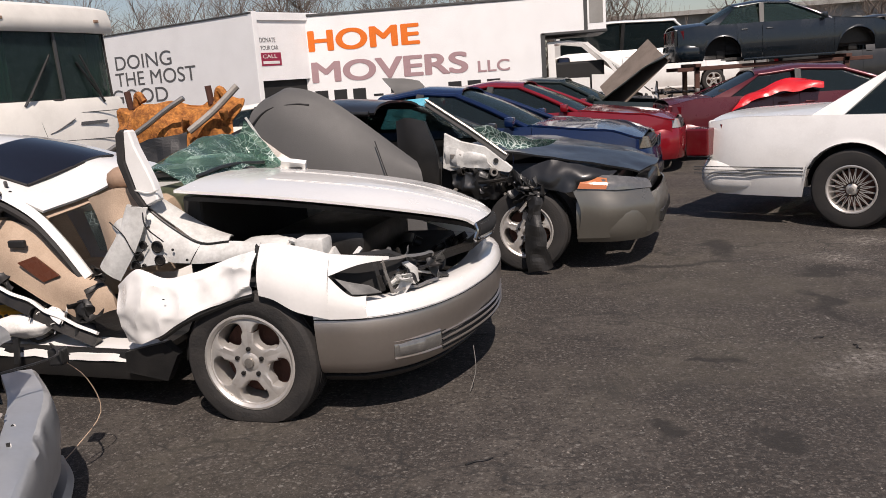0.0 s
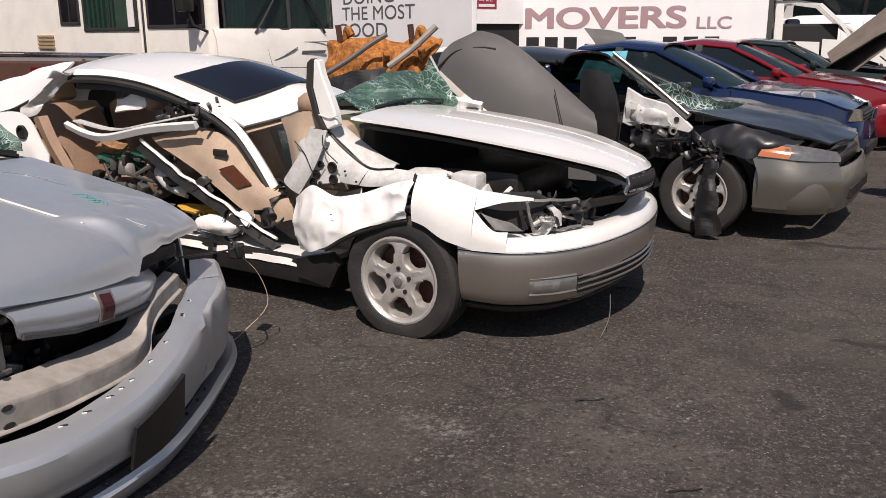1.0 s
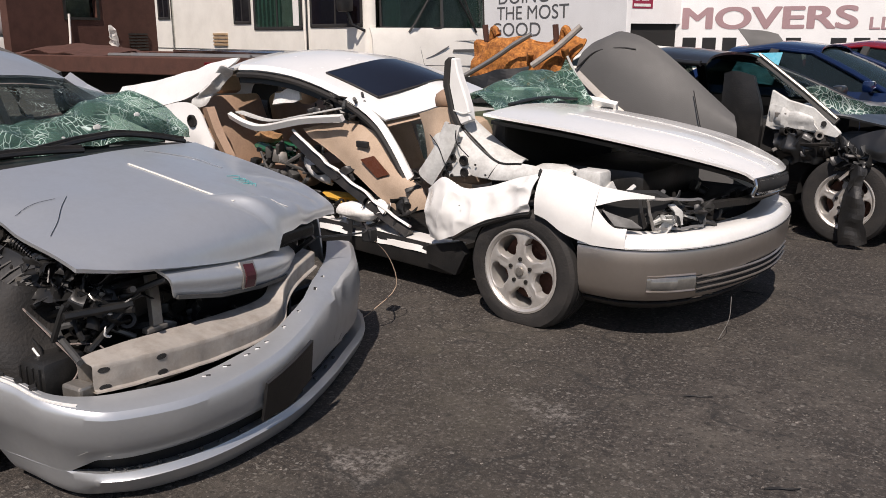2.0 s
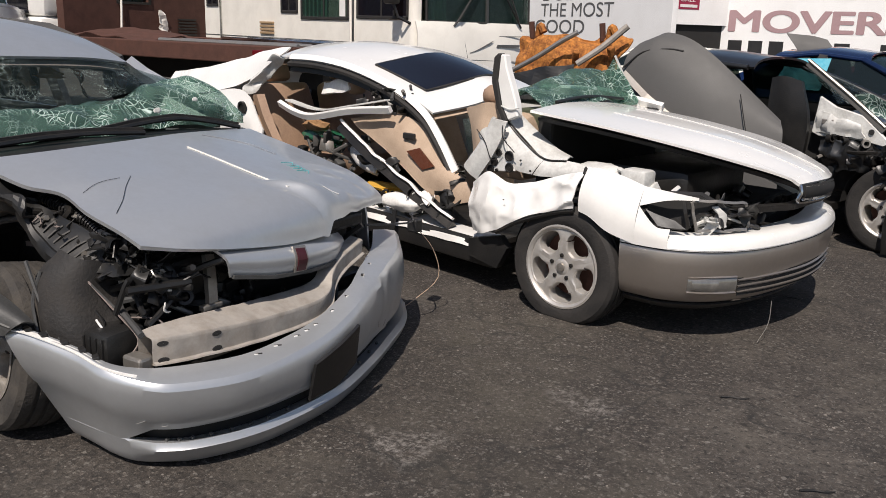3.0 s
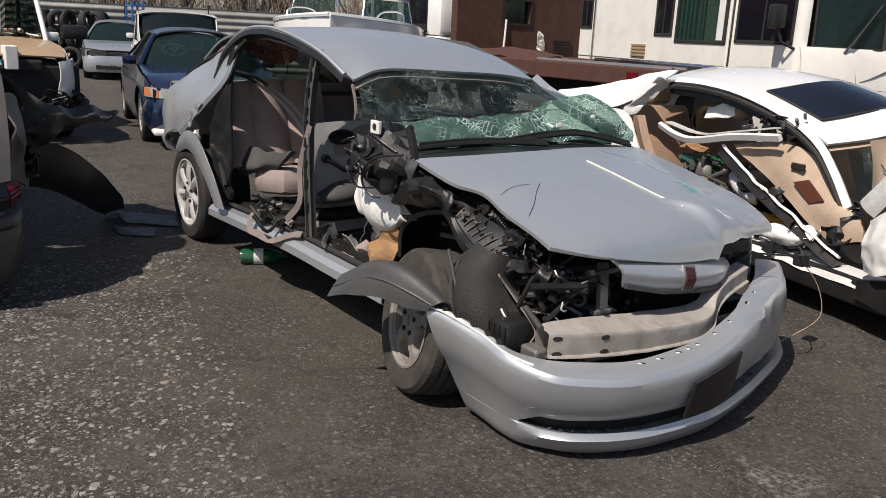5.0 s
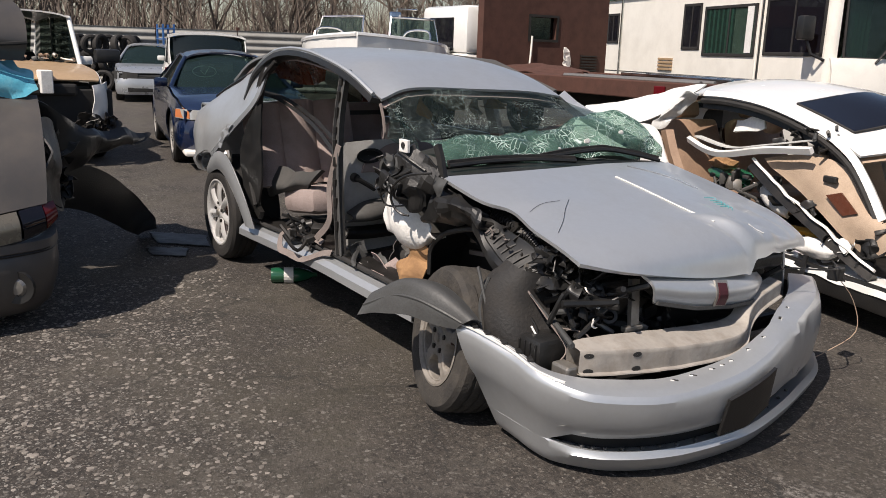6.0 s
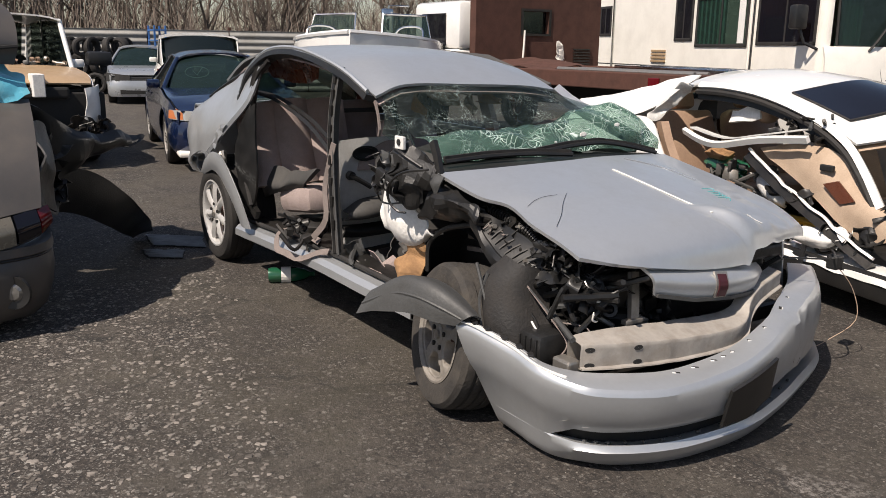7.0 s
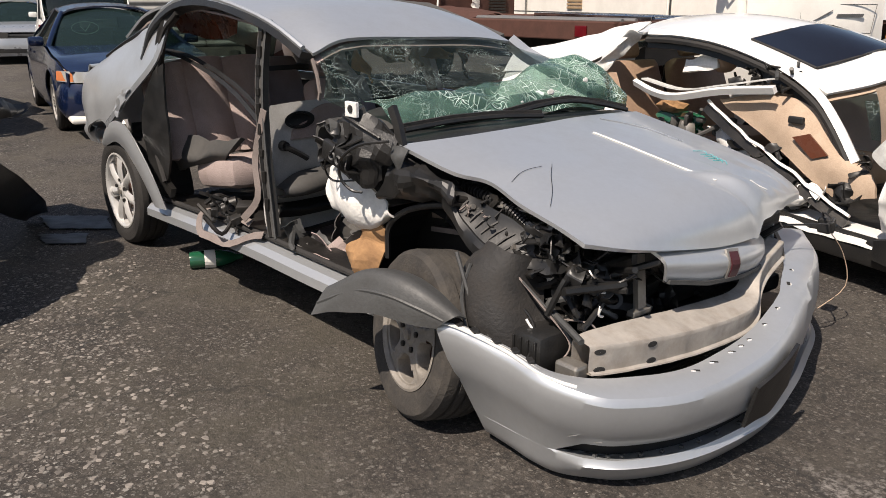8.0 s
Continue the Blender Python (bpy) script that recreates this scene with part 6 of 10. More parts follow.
part("tail_lamp", box(-5.80, 7.175, 1.02, -5.62, 7.2, 1.15, 0.008), REDLENS, FB, "dusty red side lamp")
hb = part("headboard", join(box(-10.32, 7.6, 1.17, -10.15, 8.57, 2.5), box(-10.32, 9.14, 1.17, -10.15, 10.33, 2.5), box(-10.32, 8.57, 2.10, -10.15, 9.14, 2.5), box(-10.32, 8.57, 1.17, -10.15, 9.14, 1.73)), RUSTDARK, FB, "rust-brown steel headboard with a window")
part("pane", box(-10.28, 8.57, 1.73, -10.24, 9.14, 2.10), TINT, hb)
part("window_edge", join(box(-10.15, 8.53, 1.69, -10.13, 9.18, 1.73), box(-10.15, 8.53, 2.10, -10.13, 9.18, 2.14), box(-10.15, 8.53, 1.73, -10.13, 8.57, 2.10), box(-10.15, 9.14, 1.73, -10.13, 9.18, 2.10)), UNDER, hb)
part("hanging_rod", tube([(-10.12, 8.60, 1.78), (-10.11, 8.58, 1.5), (-10.1, 8.55, 1.2)], 0.018, 6), OFFWHITE, hb)
for k in range(7):
    part("vent_bar", box(-10.15, 9.72, 1.16 + 0.05 * k, -10.12, 10.10, 1.185 + 0.05 * k), UNDER, hb)
part("paint_splash", patch([[(-10.13, 9.36, 1.62), (-10.125, 9.42, 1.60)], [(-10.13, 9.30, 1.40), (-10.12, 9.48, 1.42)], [(-10.13, 9.38, 1.18), (-10.12, 9.56, 1.18)]], 10, 6, 0.006, 0.06, 3, 12), OFFWHITE, hb, "white paint splash")
part("scrap_sheet", patch([[(-10.0, 7.5, 1.20), (-9.2, 7.45, 1.22), (-8.4, 7.5, 1.19)], [(-10.0, 8.2, 1.25), (-9.2, 8.1, 1.31), (-8.3, 8.1, 1.20)], [(-10.0, 9.0, 1.22), (-9.2, 8.9, 1.25), (-8.5, 8.8, 1.19)]], 12, 12, 0.01, 0.06, 5, 3), RUSTDARK, FB, "orange rusted sheet", smooth=25)
lad = thing("ladder", pose(-6.3, 8.6, 1.17, 0, 0, -16), "aluminium ladder lying on a flatbed", "ladder")
for y in (-0.22, 0.22):
    part("rail", box(-1.9, y - 0.03, 0.0, 1.0, y + 0.03, 0.08, 0.01), CHROME, lad)
for k in range(9):
    part("rung", tube([(-1.7 + 0.31 * k, -0.2, 0.04), (-1.7 + 0.31 * k, 0.2, 0.04)], 0.018, 6), CHROME, lad)
for k, (y, z) in enumerate(((7.6, 1.20), (7.8, 1.20), (9.2, 1.21), (9.45, 1.20))):
    pp = thing("pipe", pose(-6.6, y, z), "grey scrap pipe on a truck deck", "pipe", "scrap pipes")
    part("tube", tube([(-1.4 + 0.2 * k, 0, 0), (1.2, 0.05 * (k - 1), 0)], 0.03, 8), STEEL, pp, smooth=True)
cab = part("cab", join(box(-12.3, 7.45, 0.7, -10.5, 9.65, 1.45, 0.08), box(-12.0, 7.5, 1.45, -10.5, 9.6, 2.25, 0.1)), WHITE, FB, "white truck cab", smooth=40)
part("cab_window", box(-11.7, 7.485, 1.5, -10.9, 7.51, 2.05, 0.01), DARKGLASS, cab)
part("mirror", box(-12.35, 7.0, 1.72, -12.25, 7.22, 2.15, 0.03), CHROME, cab, smooth=True)
part("mirror_arm", tube([(-12.2, 7.5, 2.2), (-12.3, 7.15, 2.2), (-12.3, 7.12, 1.65), (-12.2, 7.5, 1.5)], 0.014, 6), CHROME, cab)
for x in (-6.4, -11.4):
    wheel(FB, x, 7.5, 0.46, 0.46, 0.26, 0.26, -1, "seven", rim_mat=STEEL)
    wheel(FB, x, 9.5, 0.46, 0.46, 0.26, 0.26, 1, "seven", rim_mat=STEEL)

# ---- boat on its trailer ----
BO = thing("motorboat", pose(-10.75, 5.95, 0, 0, 0, -34), "white motorboat with teal hull stripe and open windscreens", "boat")


def hull(u, v):
    x = -3.2 + 5.6 * u
    w = 1.15 * (1 - max(0, (x - 0.2) / 2.2) ** 2.2)
    zs = 1.52 + 0.06 * max(0, x)
    z = (0.55 + 0.5 * max(0, x / 2.4) ** 2, 0.85 + 0.2 * max(0, x / 2.4), 1.25, 1.36, zs)[round(v * 4)]
    return Vector((x, w * (0.05, 0.62, 0.96, 1.0, 0.97)[round(v * 4)], z))


for s in (-1, 1):
    bm = grid(lambda u, v: hull(u, v) if s > 0 else Vector((hull(u, v).x, -hull(u, v).y, hull(u, v).z)), 20, 4, 0.02)
    part("hull", bm, WHITE, BO, smooth=40)
    bm = grid(lambda u, v: Vector((hull(u, 0.5).x, s * (hull(u, 0.5).y * 1.0 + 0.022), 1.27 + 0.14 * v)), 20, 1, 0.004)
    part("stripe", bm, TEAL, BO, "teal hull stripe")
    part("gunwale", tube([Vector((hull(k / 14, 1).x, s * hull(k / 14, 1).y, hull(k / 14, 1).z)) for k in range(15)], 0.035, 6), WHITE, BO, smooth=True)
    y0, y1 = s * 0.22, s * 0.98
    wf = part("windscreen_frame", tube([(0.25, y0, 1.62), (0.05, y0, 1.98), (-0.12, y1 * 0.92, 1.96), (0.05, y1, 1.60), (0.25, y0, 1.62)], 0.022, 6), CHROME, BO)
    part("pane", plate([(0.25, y0, 1.63), (0.05, y0, 1.96), (-0.12, y1 * 0.92, 1.94), (0.05, y1, 1.62)], (0.006, 0, 0)), CLEAR, wf)
    part("grab_rail", tube([(0.4, s * 0.4, 1.60), (0.5, s * 0.55, 1.76), (0.6, s * 0.85, 1.76), (0.7, s * 0.9, 1.60)], 0.016, 6, 14), CHROME, BO)
part("deck", grid(lambda u, v: Vector((0.3 + 2.1 * u, hull((3.5 + 2.1 * u) / 5.6, 1).y * (2 * v - 1), 1.55 + 0.07 * u + 0.05 * (1 - (2 * v - 1) ** 2))), 10, 8, 0.02), WHITE, BO, smooth=40)
part("cockpit", box(-3.1, -0.95, 1.0, 0.25, 0.95, 1.3), GREYPLASTIC, BO)
part("trailer_frame", box(-3.0, -0.5, 0.40, 2.6, 0.5, 0.52, 0.02), RUSTDARK, BO)
for y in (-0.9, 0.9):
    wheel(BO, -1.6, y, 0.3, 0.3, 0.17, 0.18, 1 if y > 0 else -1, "seven", rim_mat=STEEL)
part("axle", tube([(-1.6, -0.9, 0.3), (-1.6, 0.9, 0.3)], 0.04, 6), RUSTDARK, BO)
part("cradle", box(-2.0, -0.6, 0.5, -1.8, 0.6, 0.8), RUSTDARK, BO)
part("cradle", box(1.2, -0.3, 0.5, 1.4, 0.3, 0.95), RUSTDARK, BO)
part("jack", tube([(2.5, 0, 0), (2.5, 0, 0.5)], 0.04, 6), RUSTDARK, BO)

# ---- scrap behind the white wreck ----
LH = thing("loose_hood", pose(-0.05, 6.0, 0), "matt dark grey hood standing propped behind a wreck", "car part")
lh = [[(-0.70, 0.10, 0.05), (-0.30, 0.0, 0.05), (0.20, -0.05, 0.05), (0.62, 0.0, 0.05)], [(-0.66, 0.06, 0.70), (-0.25, -0.06, 0.66), (0.22, -0.08, 0.62), (0.62, 0.0, 0.55)], [(-0.63, 0.10, 1.22), (-0.30, 0.0, 1.18), (0.10, -0.04, 1.0), (0.61, 0.02, 0.80)],
      [(-0.56, 0.16, 1.37), (-0.36, 0.10, 1.40), (-0.02, 0.05, 1.28), (0.58, 0.06, 0.87)], [(-0.44, 0.22, 1.44), (-0.30, 0.2, 1.475), (0.0, 0.12, 1.36), (0.56, 0.10, 0.90)]]
LHP = part("panel", patch(lh, 24, 20, 0.015), HOODLINER, LH, smooth=40)
part("crease", tube([(-0.62, 0.06, 1.22), (-0.48, 0.075, 1.34), (-0.28, 0.06, 1.37), (-0.16, 0.05, 1.36)], 0.007, 6, 12), DARK, LHP)
part("crease", tube([(0.30, -0.02, 1.08), (0.36, -0.075, 0.9), (0.42, -0.09, 0.7)], 0.004, 6, 10), DARK, LHP)
part("edge_strip", strip([(-0.60, 0.02, 1.18), (-0.38, -0.06, 1.02), (-0.10, -0.10, 0.84), (0.05, -0.10, 0.70)], 0.05, 0.02, (0.3, -1, 0.3)), STEEL, LH, "silver hood edge strip")
RS = thing("rusty_scrap", pose(-1.8, 7.5, 0), "heap of orange rusted frame metal with loose pipes", "scrap")
part("sheet", patch([[(-0.62, 0.25, 0.0), (-0.1, 0.15, 0.0), (0.55, 0.25, 0.0)], [(-0.60, 0.10, 0.7), (-0.1, 0.0, 0.68), (0.50, 0.1, 0.7)], [(-0.56, 0.0, 1.08), (-0.05, -0.12, 1.0), (0.52, 0.0, 1.12)], [(-0.60, 0.05, 1.34), (-0.1, -0.02, 1.30), (0.60, 0.05, 1.33)], [(-0.46, 0.16, 1.45), (0.05, 0.12, 1.45), (0.52, 0.16, 1.44)]], 24, 24, 0.015, 0.10, 5, 5), RUST, RS, "orange flaking rusty sheet", smooth=15)
for x in (-0.40, 0.36):
    part("horn", tube([(x, 0.1, 1.40), (x + 0.02, 0.08, 1.50), (x + 0.05, 0.06, 1.52), (x + 0.09, 0.05, 1.46)], 0.035, 7, 10), RUST, RS)
    part("horn", tube([(x - 0.06, 0.1, 1.40), (x - 0.07, 0.08, 1.56)], 0.03, 7), RUSTDARK, RS)
part("pipe", tube([(-0.62, -0.25, 1.02), (-0.25, -0.22, 1.22), (0.0, -0.2, 1.38), (0.16, -0.18, 1.47)], 0.024, 8, 12), STEEL, RS, "bent silver pipe", smooth=True)
part("pipe", tube([(0.18, -0.2, 1.18), (0.40, -0.15, 1.34), (0.62, -0.1, 1.54)], 0.03, 8, 10), BEAM, RS, "bent tan pipe", smooth=True)
part("black_flap", patch([[(-0.6, -0.3, 1.02), (-0.2, -0.34, 1.12), (0.2, -0.3, 1.20)], [(-0.6, -0.34, 0.85), (-0.2, -0.4, 0.9), (0.2, -0.36, 1.05)]], 6, 12, 0.01, 0.03, 4, 5), PLASTIC, RS)
rnd = random.Random(5)
for k in range(8):
    a = Vector((rnd.uniform(-0.5, 0.5), -0.12, rnd.uniform(1.0, 1.35)))
    part("rust_stub", box(-0.05, -0.03, -0.03, 0.05, 0.03, 0.03, 0.012, Matrix.LocRotScale(a, Euler((rnd.random() * 2, rnd.random(), rnd.random() * 3)), None)), RUST, RS)

# ---- fence, tyres, rack, building ----
fa, fb = Vector((-29.6, -8.0, 0)), Vector((-19.5, 27.0, 0))
FN = thing("sheet_fence", pose(0, 0, 0), "weathered grey sheet metal fence with posts", "fence")
fd = (fb - fa).normalized()
nrm = Vector((fd.y, -fd.x, 0))
for k in range(15):
    p0 = fa + fd * (2.43 * k)
    bm = grid(lambda u, v: p0 + fd * (2.40 * u) + Vector((0, 0, 0.05 + 1.85 * v)) + nrm * (0.02 * math.sin(v * math.tau * 9) + 0.01 * (k % 3)), 1, 72, 0.004)
    part("panel", bm, FENCE, FN)
    part("post", box(-0.05, -0.05, 0, 0.05, 0.05, 2.0, 0.01, Matrix.Translation(p0 - nrm * 0.08)), RUSTDARK, FN)
rnd = random.Random(9)
TH = thing("tyre_heap", pose(-25.3, 4.3, 0), "heap of worn black tyres by the fence", "tyre heap")
for k in range(26):
    r = rnd.uniform(0.28, 0.34)
    bm = lathe([(r * 0.62, 0.09), (r * 0.8, 0.11), (r * 0.96, 0.09), (r, 0.05), (r, -0.05), (r * 0.96, -0.09), (r * 0.8, -0.11), (r * 0.62, -0.09), (r * 0.62, 0.09)], 18)
    ly = k // 9
    part("tyre", bm, RUBBER, TH, smooth=40).matrix_basis = pose(rnd.uniform(-0.4, 0.4), -1.0 + 0.26 * (k % 9) + 0.1 * ly, 0.32 + 0.52 * ly, rnd.uniform(-20, 20), rnd.uniform(0, 90), 90 + rnd.uniform(-40, 40))
RK = thing("steel_rack", pose(-25.0, 6.15, 0), "blue painted steel rack by the fence", "rack")
for x in (-0.35, 0.35):
    for y in (-0.16, 0.16):
        part("post", box(x - 0.025, y - 0.025, 0, x + 0.025, y + 0.025, 2.0), BLUEMETAL, RK)
for k in range(6):
    part("shelf_bar", box(-0.38, -0.19, 0.35 + 0.3 * k, 0.38, 0.19, 0.39 + 0.3 * k), BLUEMETAL, RK)
WH2 = thing("warehouse", pose(30, 62, 0), "long pale grey metal warehouse with a low roof", "building")
part("wall", grid(lambda u, v: Vector((-24 + 60 * u, 0.06 * (round(u * 120) % 2), 4.6 * v)), 120, 2, 0.1), FENCE, WH2)
part("roof", box(-24.5, -0.6, 4.6, 36.5, 14, 4.9), FENCE, WH2)
for k in range(5):
    part("door", box(-20 + 11 * k, -0.12, 0, -16.5 + 11 * k, 0.0, 3.4), GREYPLASTIC, WH2)

# ---- bare trees ----


def branch(bm, p, d, length, r, depth, rnd):
    n = 4 if depth > 1 else 3
    pts = [p]
    for i in range(n):
        d = (d + Vector((rnd.uniform(-0.25, 0.25), rnd.uniform(-0.25, 0.25), rnd.uniform(-0.05, 0.16)))).normalized()
        pts.append(pts[-1] + d * length / n)
    sides = 6 if depth > 3 else 3
    rings = []
    for i, q in enumerate(pts):
        t = (pts[min(i + 1, n)] - pts[max(i - 1, 0)]).normalized()
        a = t.orthogonal().normalized()
        c = t.cross(a)
        rr = r * (1 - 0.6 * i / n)
        rings.append([bm.verts.new(q + rr * (math.cos(k * math.tau / sides) * a + math.sin(k * math.tau / sides) * c)) for k in range(sides)])
    for r0, r1 in zip(rings, rings[1:]):
        for k in range(sides):
            bm.faces.new((r0[k], r0[(k + 1) % sides], r1[(k + 1) % sides], r1[k]))
    if depth > 0:
        for k in range(4 if depth > 2 else 3):
            i = rnd.randint(1, n)
            s = Vector((rnd.uniform(-1, 1), rnd.uniform(-1, 1), rnd.uniform(0.0, 0.9))).normalized()
            branch(bm, pts[i], (d * 0.5 + s).normalized(), length * rnd.uniform(0.5, 0.75), r * 0.5, depth - 1, rnd)


protos = []
for k in range(4):
    rnd = random.Random(70 + k)
    t = thing("bare_tree", pose(-60, -60 + 3 * k, 0), "leafless brown tree in a scrubby row", "tree", "bare trees")
    trunk = tube([(0, 0, -0.1), (0.05, 0.04, 0.8), (-0.04, 0.08, 1.7)], 0.13, 7, 6, 0.09)
    part("trunk", trunk, BARK, t, smooth=True)
    bm = bmesh.new()
    for j in range(6):
        a = j * 1.05 + rnd.random()
        branch(bm, Vector((0, 0.05, 0.5 + 0.22 * j)), Vector((0.65 * math.cos(a), 0.65 * math.sin(a), 1)).normalized(), rnd.uniform(1.7, 2.6), 0.06, 4, rnd)
    part("crown", bm, BARK, t)
    protos.append(t)
rnd = random.Random(4)
spots = []
for k in range(46):
    u = k / 45
    spots.append((-33 - rnd.uniform(0, 9) + 9.5 * u, -8 + 36 * u + rnd.uniform(-1, 1)))
for k in range(26):
    spots.append((-26 + 1.25 * k + rnd.uniform(-0.5, 0.5), 33 + rnd.uniform(0, 9)))
for k in range(8):
    spots.append((14 + 4 * k, 54 + rnd.uniform(-2, 2)))
for k, (x, y) in enumerate(spots):
    s = rnd.uniform(0.85, 1.35)
    m = pose(x, y, 0, 0, 0, rnd.uniform(0, 360))
    t = protos[k] if k < 4 else copy_thing(protos[k % 4], m)
    t.matrix_basis = m @ Matrix.Diagonal((s, s, s, 1))
rnd = random.Random(12)
bm = bmesh.new()
for k in range(5200):
    u = rnd.random()
    if k % 3:
        p = Vector((-31.5 - rnd.uniform(0, 14) + 9.5 * u, -10 + 40 * u, 0))
    else:
        p = Vector((-28 + 36 * u, 32 + rnd.uniform(0, 12), 0))
    h = rnd.uniform(1.5, 4.2)
    q = p + Vector((rnd.uniform(-0.7, 0.7), rnd.uniform(-0.7, 0.7), h))
    mid = (p + q) / 2 + Vector((rnd.uniform(-0.3, 0.3), rnd.uniform(-0.3, 0.3), 0))
    r = rnd.uniform(0.008, 0.024)
    pr = None
    for a, w in ((p, r), (mid, r * 0.8), (q, r * 0.3)):
        ring = [bm.verts.new(a + Vector((w * math.cos(j * 2.094), w * math.sin(j * 2.094), 0))) for j in range(3)]
        if pr:
            for j in range(3):
                bm.faces.new((pr[j], pr[(j + 1) % 3], ring[(j + 1) % 3], ring[j]))
        pr = ring
tagged(part("thicket", bm, BARKDARK), "dense leafless brown brush behind a fence", "brush", kind="stuff")

# ---- silver wreck ----


S = thing("silver_wreck", pose(-1.42, 2.05, 0, 0, 0, 1.5), "silver sedan wreck, doors cut away, front end torn open", "car")

# bumper cover, its slot, lower lip and plate bracket: lines of the inner flange, the upper ridge and the foot round the nose
FLANGE = [(0.597, -0.90, 0.480), (0.670, -0.868, 0.472), (0.825, -0.815, 0.432), (0.955, -0.795, 0.402), (1.045, -0.728, 0.385), (1.105, -0.620, 0.374), (1.165, -0.415, 0.360),
          (1.170, -0.20, 0.362), (1.160, 0.0, 0.382), (1.120, 0.245, 0.440), (1.035, 0.42, 0.462), (0.890, 0.70, 0.470), (0.715, 0.95, 0.480)]
RIDGE = [(0.600, -0.925, 0.474), (0.672, -0.895, 0.465), (0.835, -0.848, 0.425), (0.985, -0.838, 0.392), (1.115, -0.778, 0.364), (1.188, -0.688, 0.350), (1.262, -0.510, 0.340),
         (1.288, -0.300, 0.345), (1.282, -0.05, 0.368), (1.205, 0.255, 0.415), (1.110, 0.495, 0.440), (0.980, 0.79, 0.455), (0.800, 1.03, 0.470)]
FOOT = [(0.630, -0.715, 0.030), (0.735, -0.722, 0.028), (0.845, -0.732, 0.026), (0.950, -0.720, 0.025), (1.045, -0.660, 0.025), (1.117, -0.590, 0.025), (1.186, -0.455, 0.025),
        (1.226, -0.290, 0.025), (1.232, 0.0, 0.025), (1.165, 0.30, 0.025), (1.085, 0.55, 0.028), (0.975, 0.84, 0.040), (0.820, 1.05, 0.060)]


def bumper_at(t, z=None, w=None, out=0.0):
    """A point of the cover's side at t round the nose: at height z, or at the share w from ridge to foot."""
    r, f = spline(RIDGE, t), spline(FOOT, t)
    w = (r.z - z) / (r.z - f.z) if w is None else w
    p = r.lerp(f, w)
    d = spline(RIDGE, min(1, t + 0.01)).lerp(spline(FOOT, min(1, t + 0.01)), w) - spline(RIDGE, max(0, t - 0.01)).lerp(spline(FOOT, max(0, t - 0.01)), w)
    return p + Vector((d.y, -d.x, 0)).normalized() * out


def slot_open(t):
    return min(1, max(0, (t - 0.245) / 0.07))


def bumper_body(u, v):
    k = round(v * 11)
    a, r = spline(FLANGE, u), spline(RIDGE, u)
    if k < 3:
        p = (a + Vector((0, 0, -0.022)), a, a.lerp(r, 0.5) + Vector((0, 0, 0.004)))[k]
    elif k < 10:
        p = bumper_at(u, w=(0.0, 0.02, 0.05, 0.14, 0.28, 0.40, 0.46)[k - 3], out=(-0.014, -0.004, 0.003, 0.010, 0.014, 0.010, 0.003)[k - 3])
        if k == 3:
            p.z += 0.003
    else:
        p = bumper_at(u, z=0.128 + 0.050 * slot_open(u), out=(-0.010 * slot_open(u), -0.060 * slot_open(u))[k - 10])
    s = math.exp(-((u - 0.80) / 0.07) ** 2)
    q = p * 16
    return p + 0.003 * Vector((noise.noise(p * 5), noise.noise(p * 5 + Vector((5, 0, 0))), 0)) + s * 0.014 * Vector((noise.noise(q), noise.noise(q + Vector((3, 0, 0))), 0.3 * noise.noise(q)))


def bumper_low(u, v):
    k = round(v * 6)
    o = slot_open(u)
    z = (0.128 - 0.030 * o, 0.128 - 0.014 * o, 0.128 - 0.034 * o, 0.092, 0.070, 0.045, 0.026)[k]
    return bumper_at(u, z=z, out=(-0.060 * o, 0.002 * o, 0.014 * o, 0.018 * o, 0.010 * o, -0.002, -0.014)[k])


S_BUMPER = part("front_bumper", grid(bumper_body, 110, 11, 0.005), SILVER, S, "loose silver bumper cover with bare bolt holes", smooth=26)
part("bumper_lip", grid(bumper_low, 110, 6, 0.005), SILVER, S_BUMPER, "scuffed lower bumper lip", smooth=40)
part("air_slot", grid(lambda u, v: bumper_at(0.27 + 0.72 * u, z=0.186 - 0.085 * v, out=-0.056), 50, 2, 0.004), DARK, S_BUMPER, "black open air slot")
for k in range(14):
    p = bumper_at(0.34 + 0.036 * k, z=0.121, out=-0.020)
    part("slot_clip", box(-0.006, -0.006, -0.006, 0.006, 0.006, 0.004, 0.002, Matrix.Translation(p)), GREYPLASTIC, S_BUMPER)
for t in (0.525, 0.562, 0.604, 0.628, 0.650, 0.690, 0.725, 0.80, 0.85):
    p = spline(FLANGE, t).lerp(spline(RIDGE, t), 0.22) + Vector((0, 0, 0.004))
    o = spline(RIDGE, t) - spline(FLANGE, t)
    m = Matrix.Translation(p) @ Euler((0, 0, math.atan2(o.y, o.x) + 1.57)).to_matrix().to_4x4()
    part("bolt_hole", box(-0.013, -0.006, -0.003, 0.013, 0.006, 0.0025, 0.001, m), DARK, S_BUMPER)
    part("hole_edge", box(-0.016, -0.009, -0.003, -0.002, -0.0055, 0.004, 0.001, m), AIRBAG, S_BUMPER)
for k in range(6):
    t = 0.035 + 0.036 * k
    p = spline(FLANGE, t) + Vector((0, 0, 0.004))
    part("clip_tab", box(-0.017, -0.012, -0.006, 0.017, 0.010, 0.008, 0.003, Matrix.Translation(p) @ Euler((0.2, 0, -0.45 * t / 0.2)).to_matrix().to_4x4()), PLASTIC, S_BUMPER)
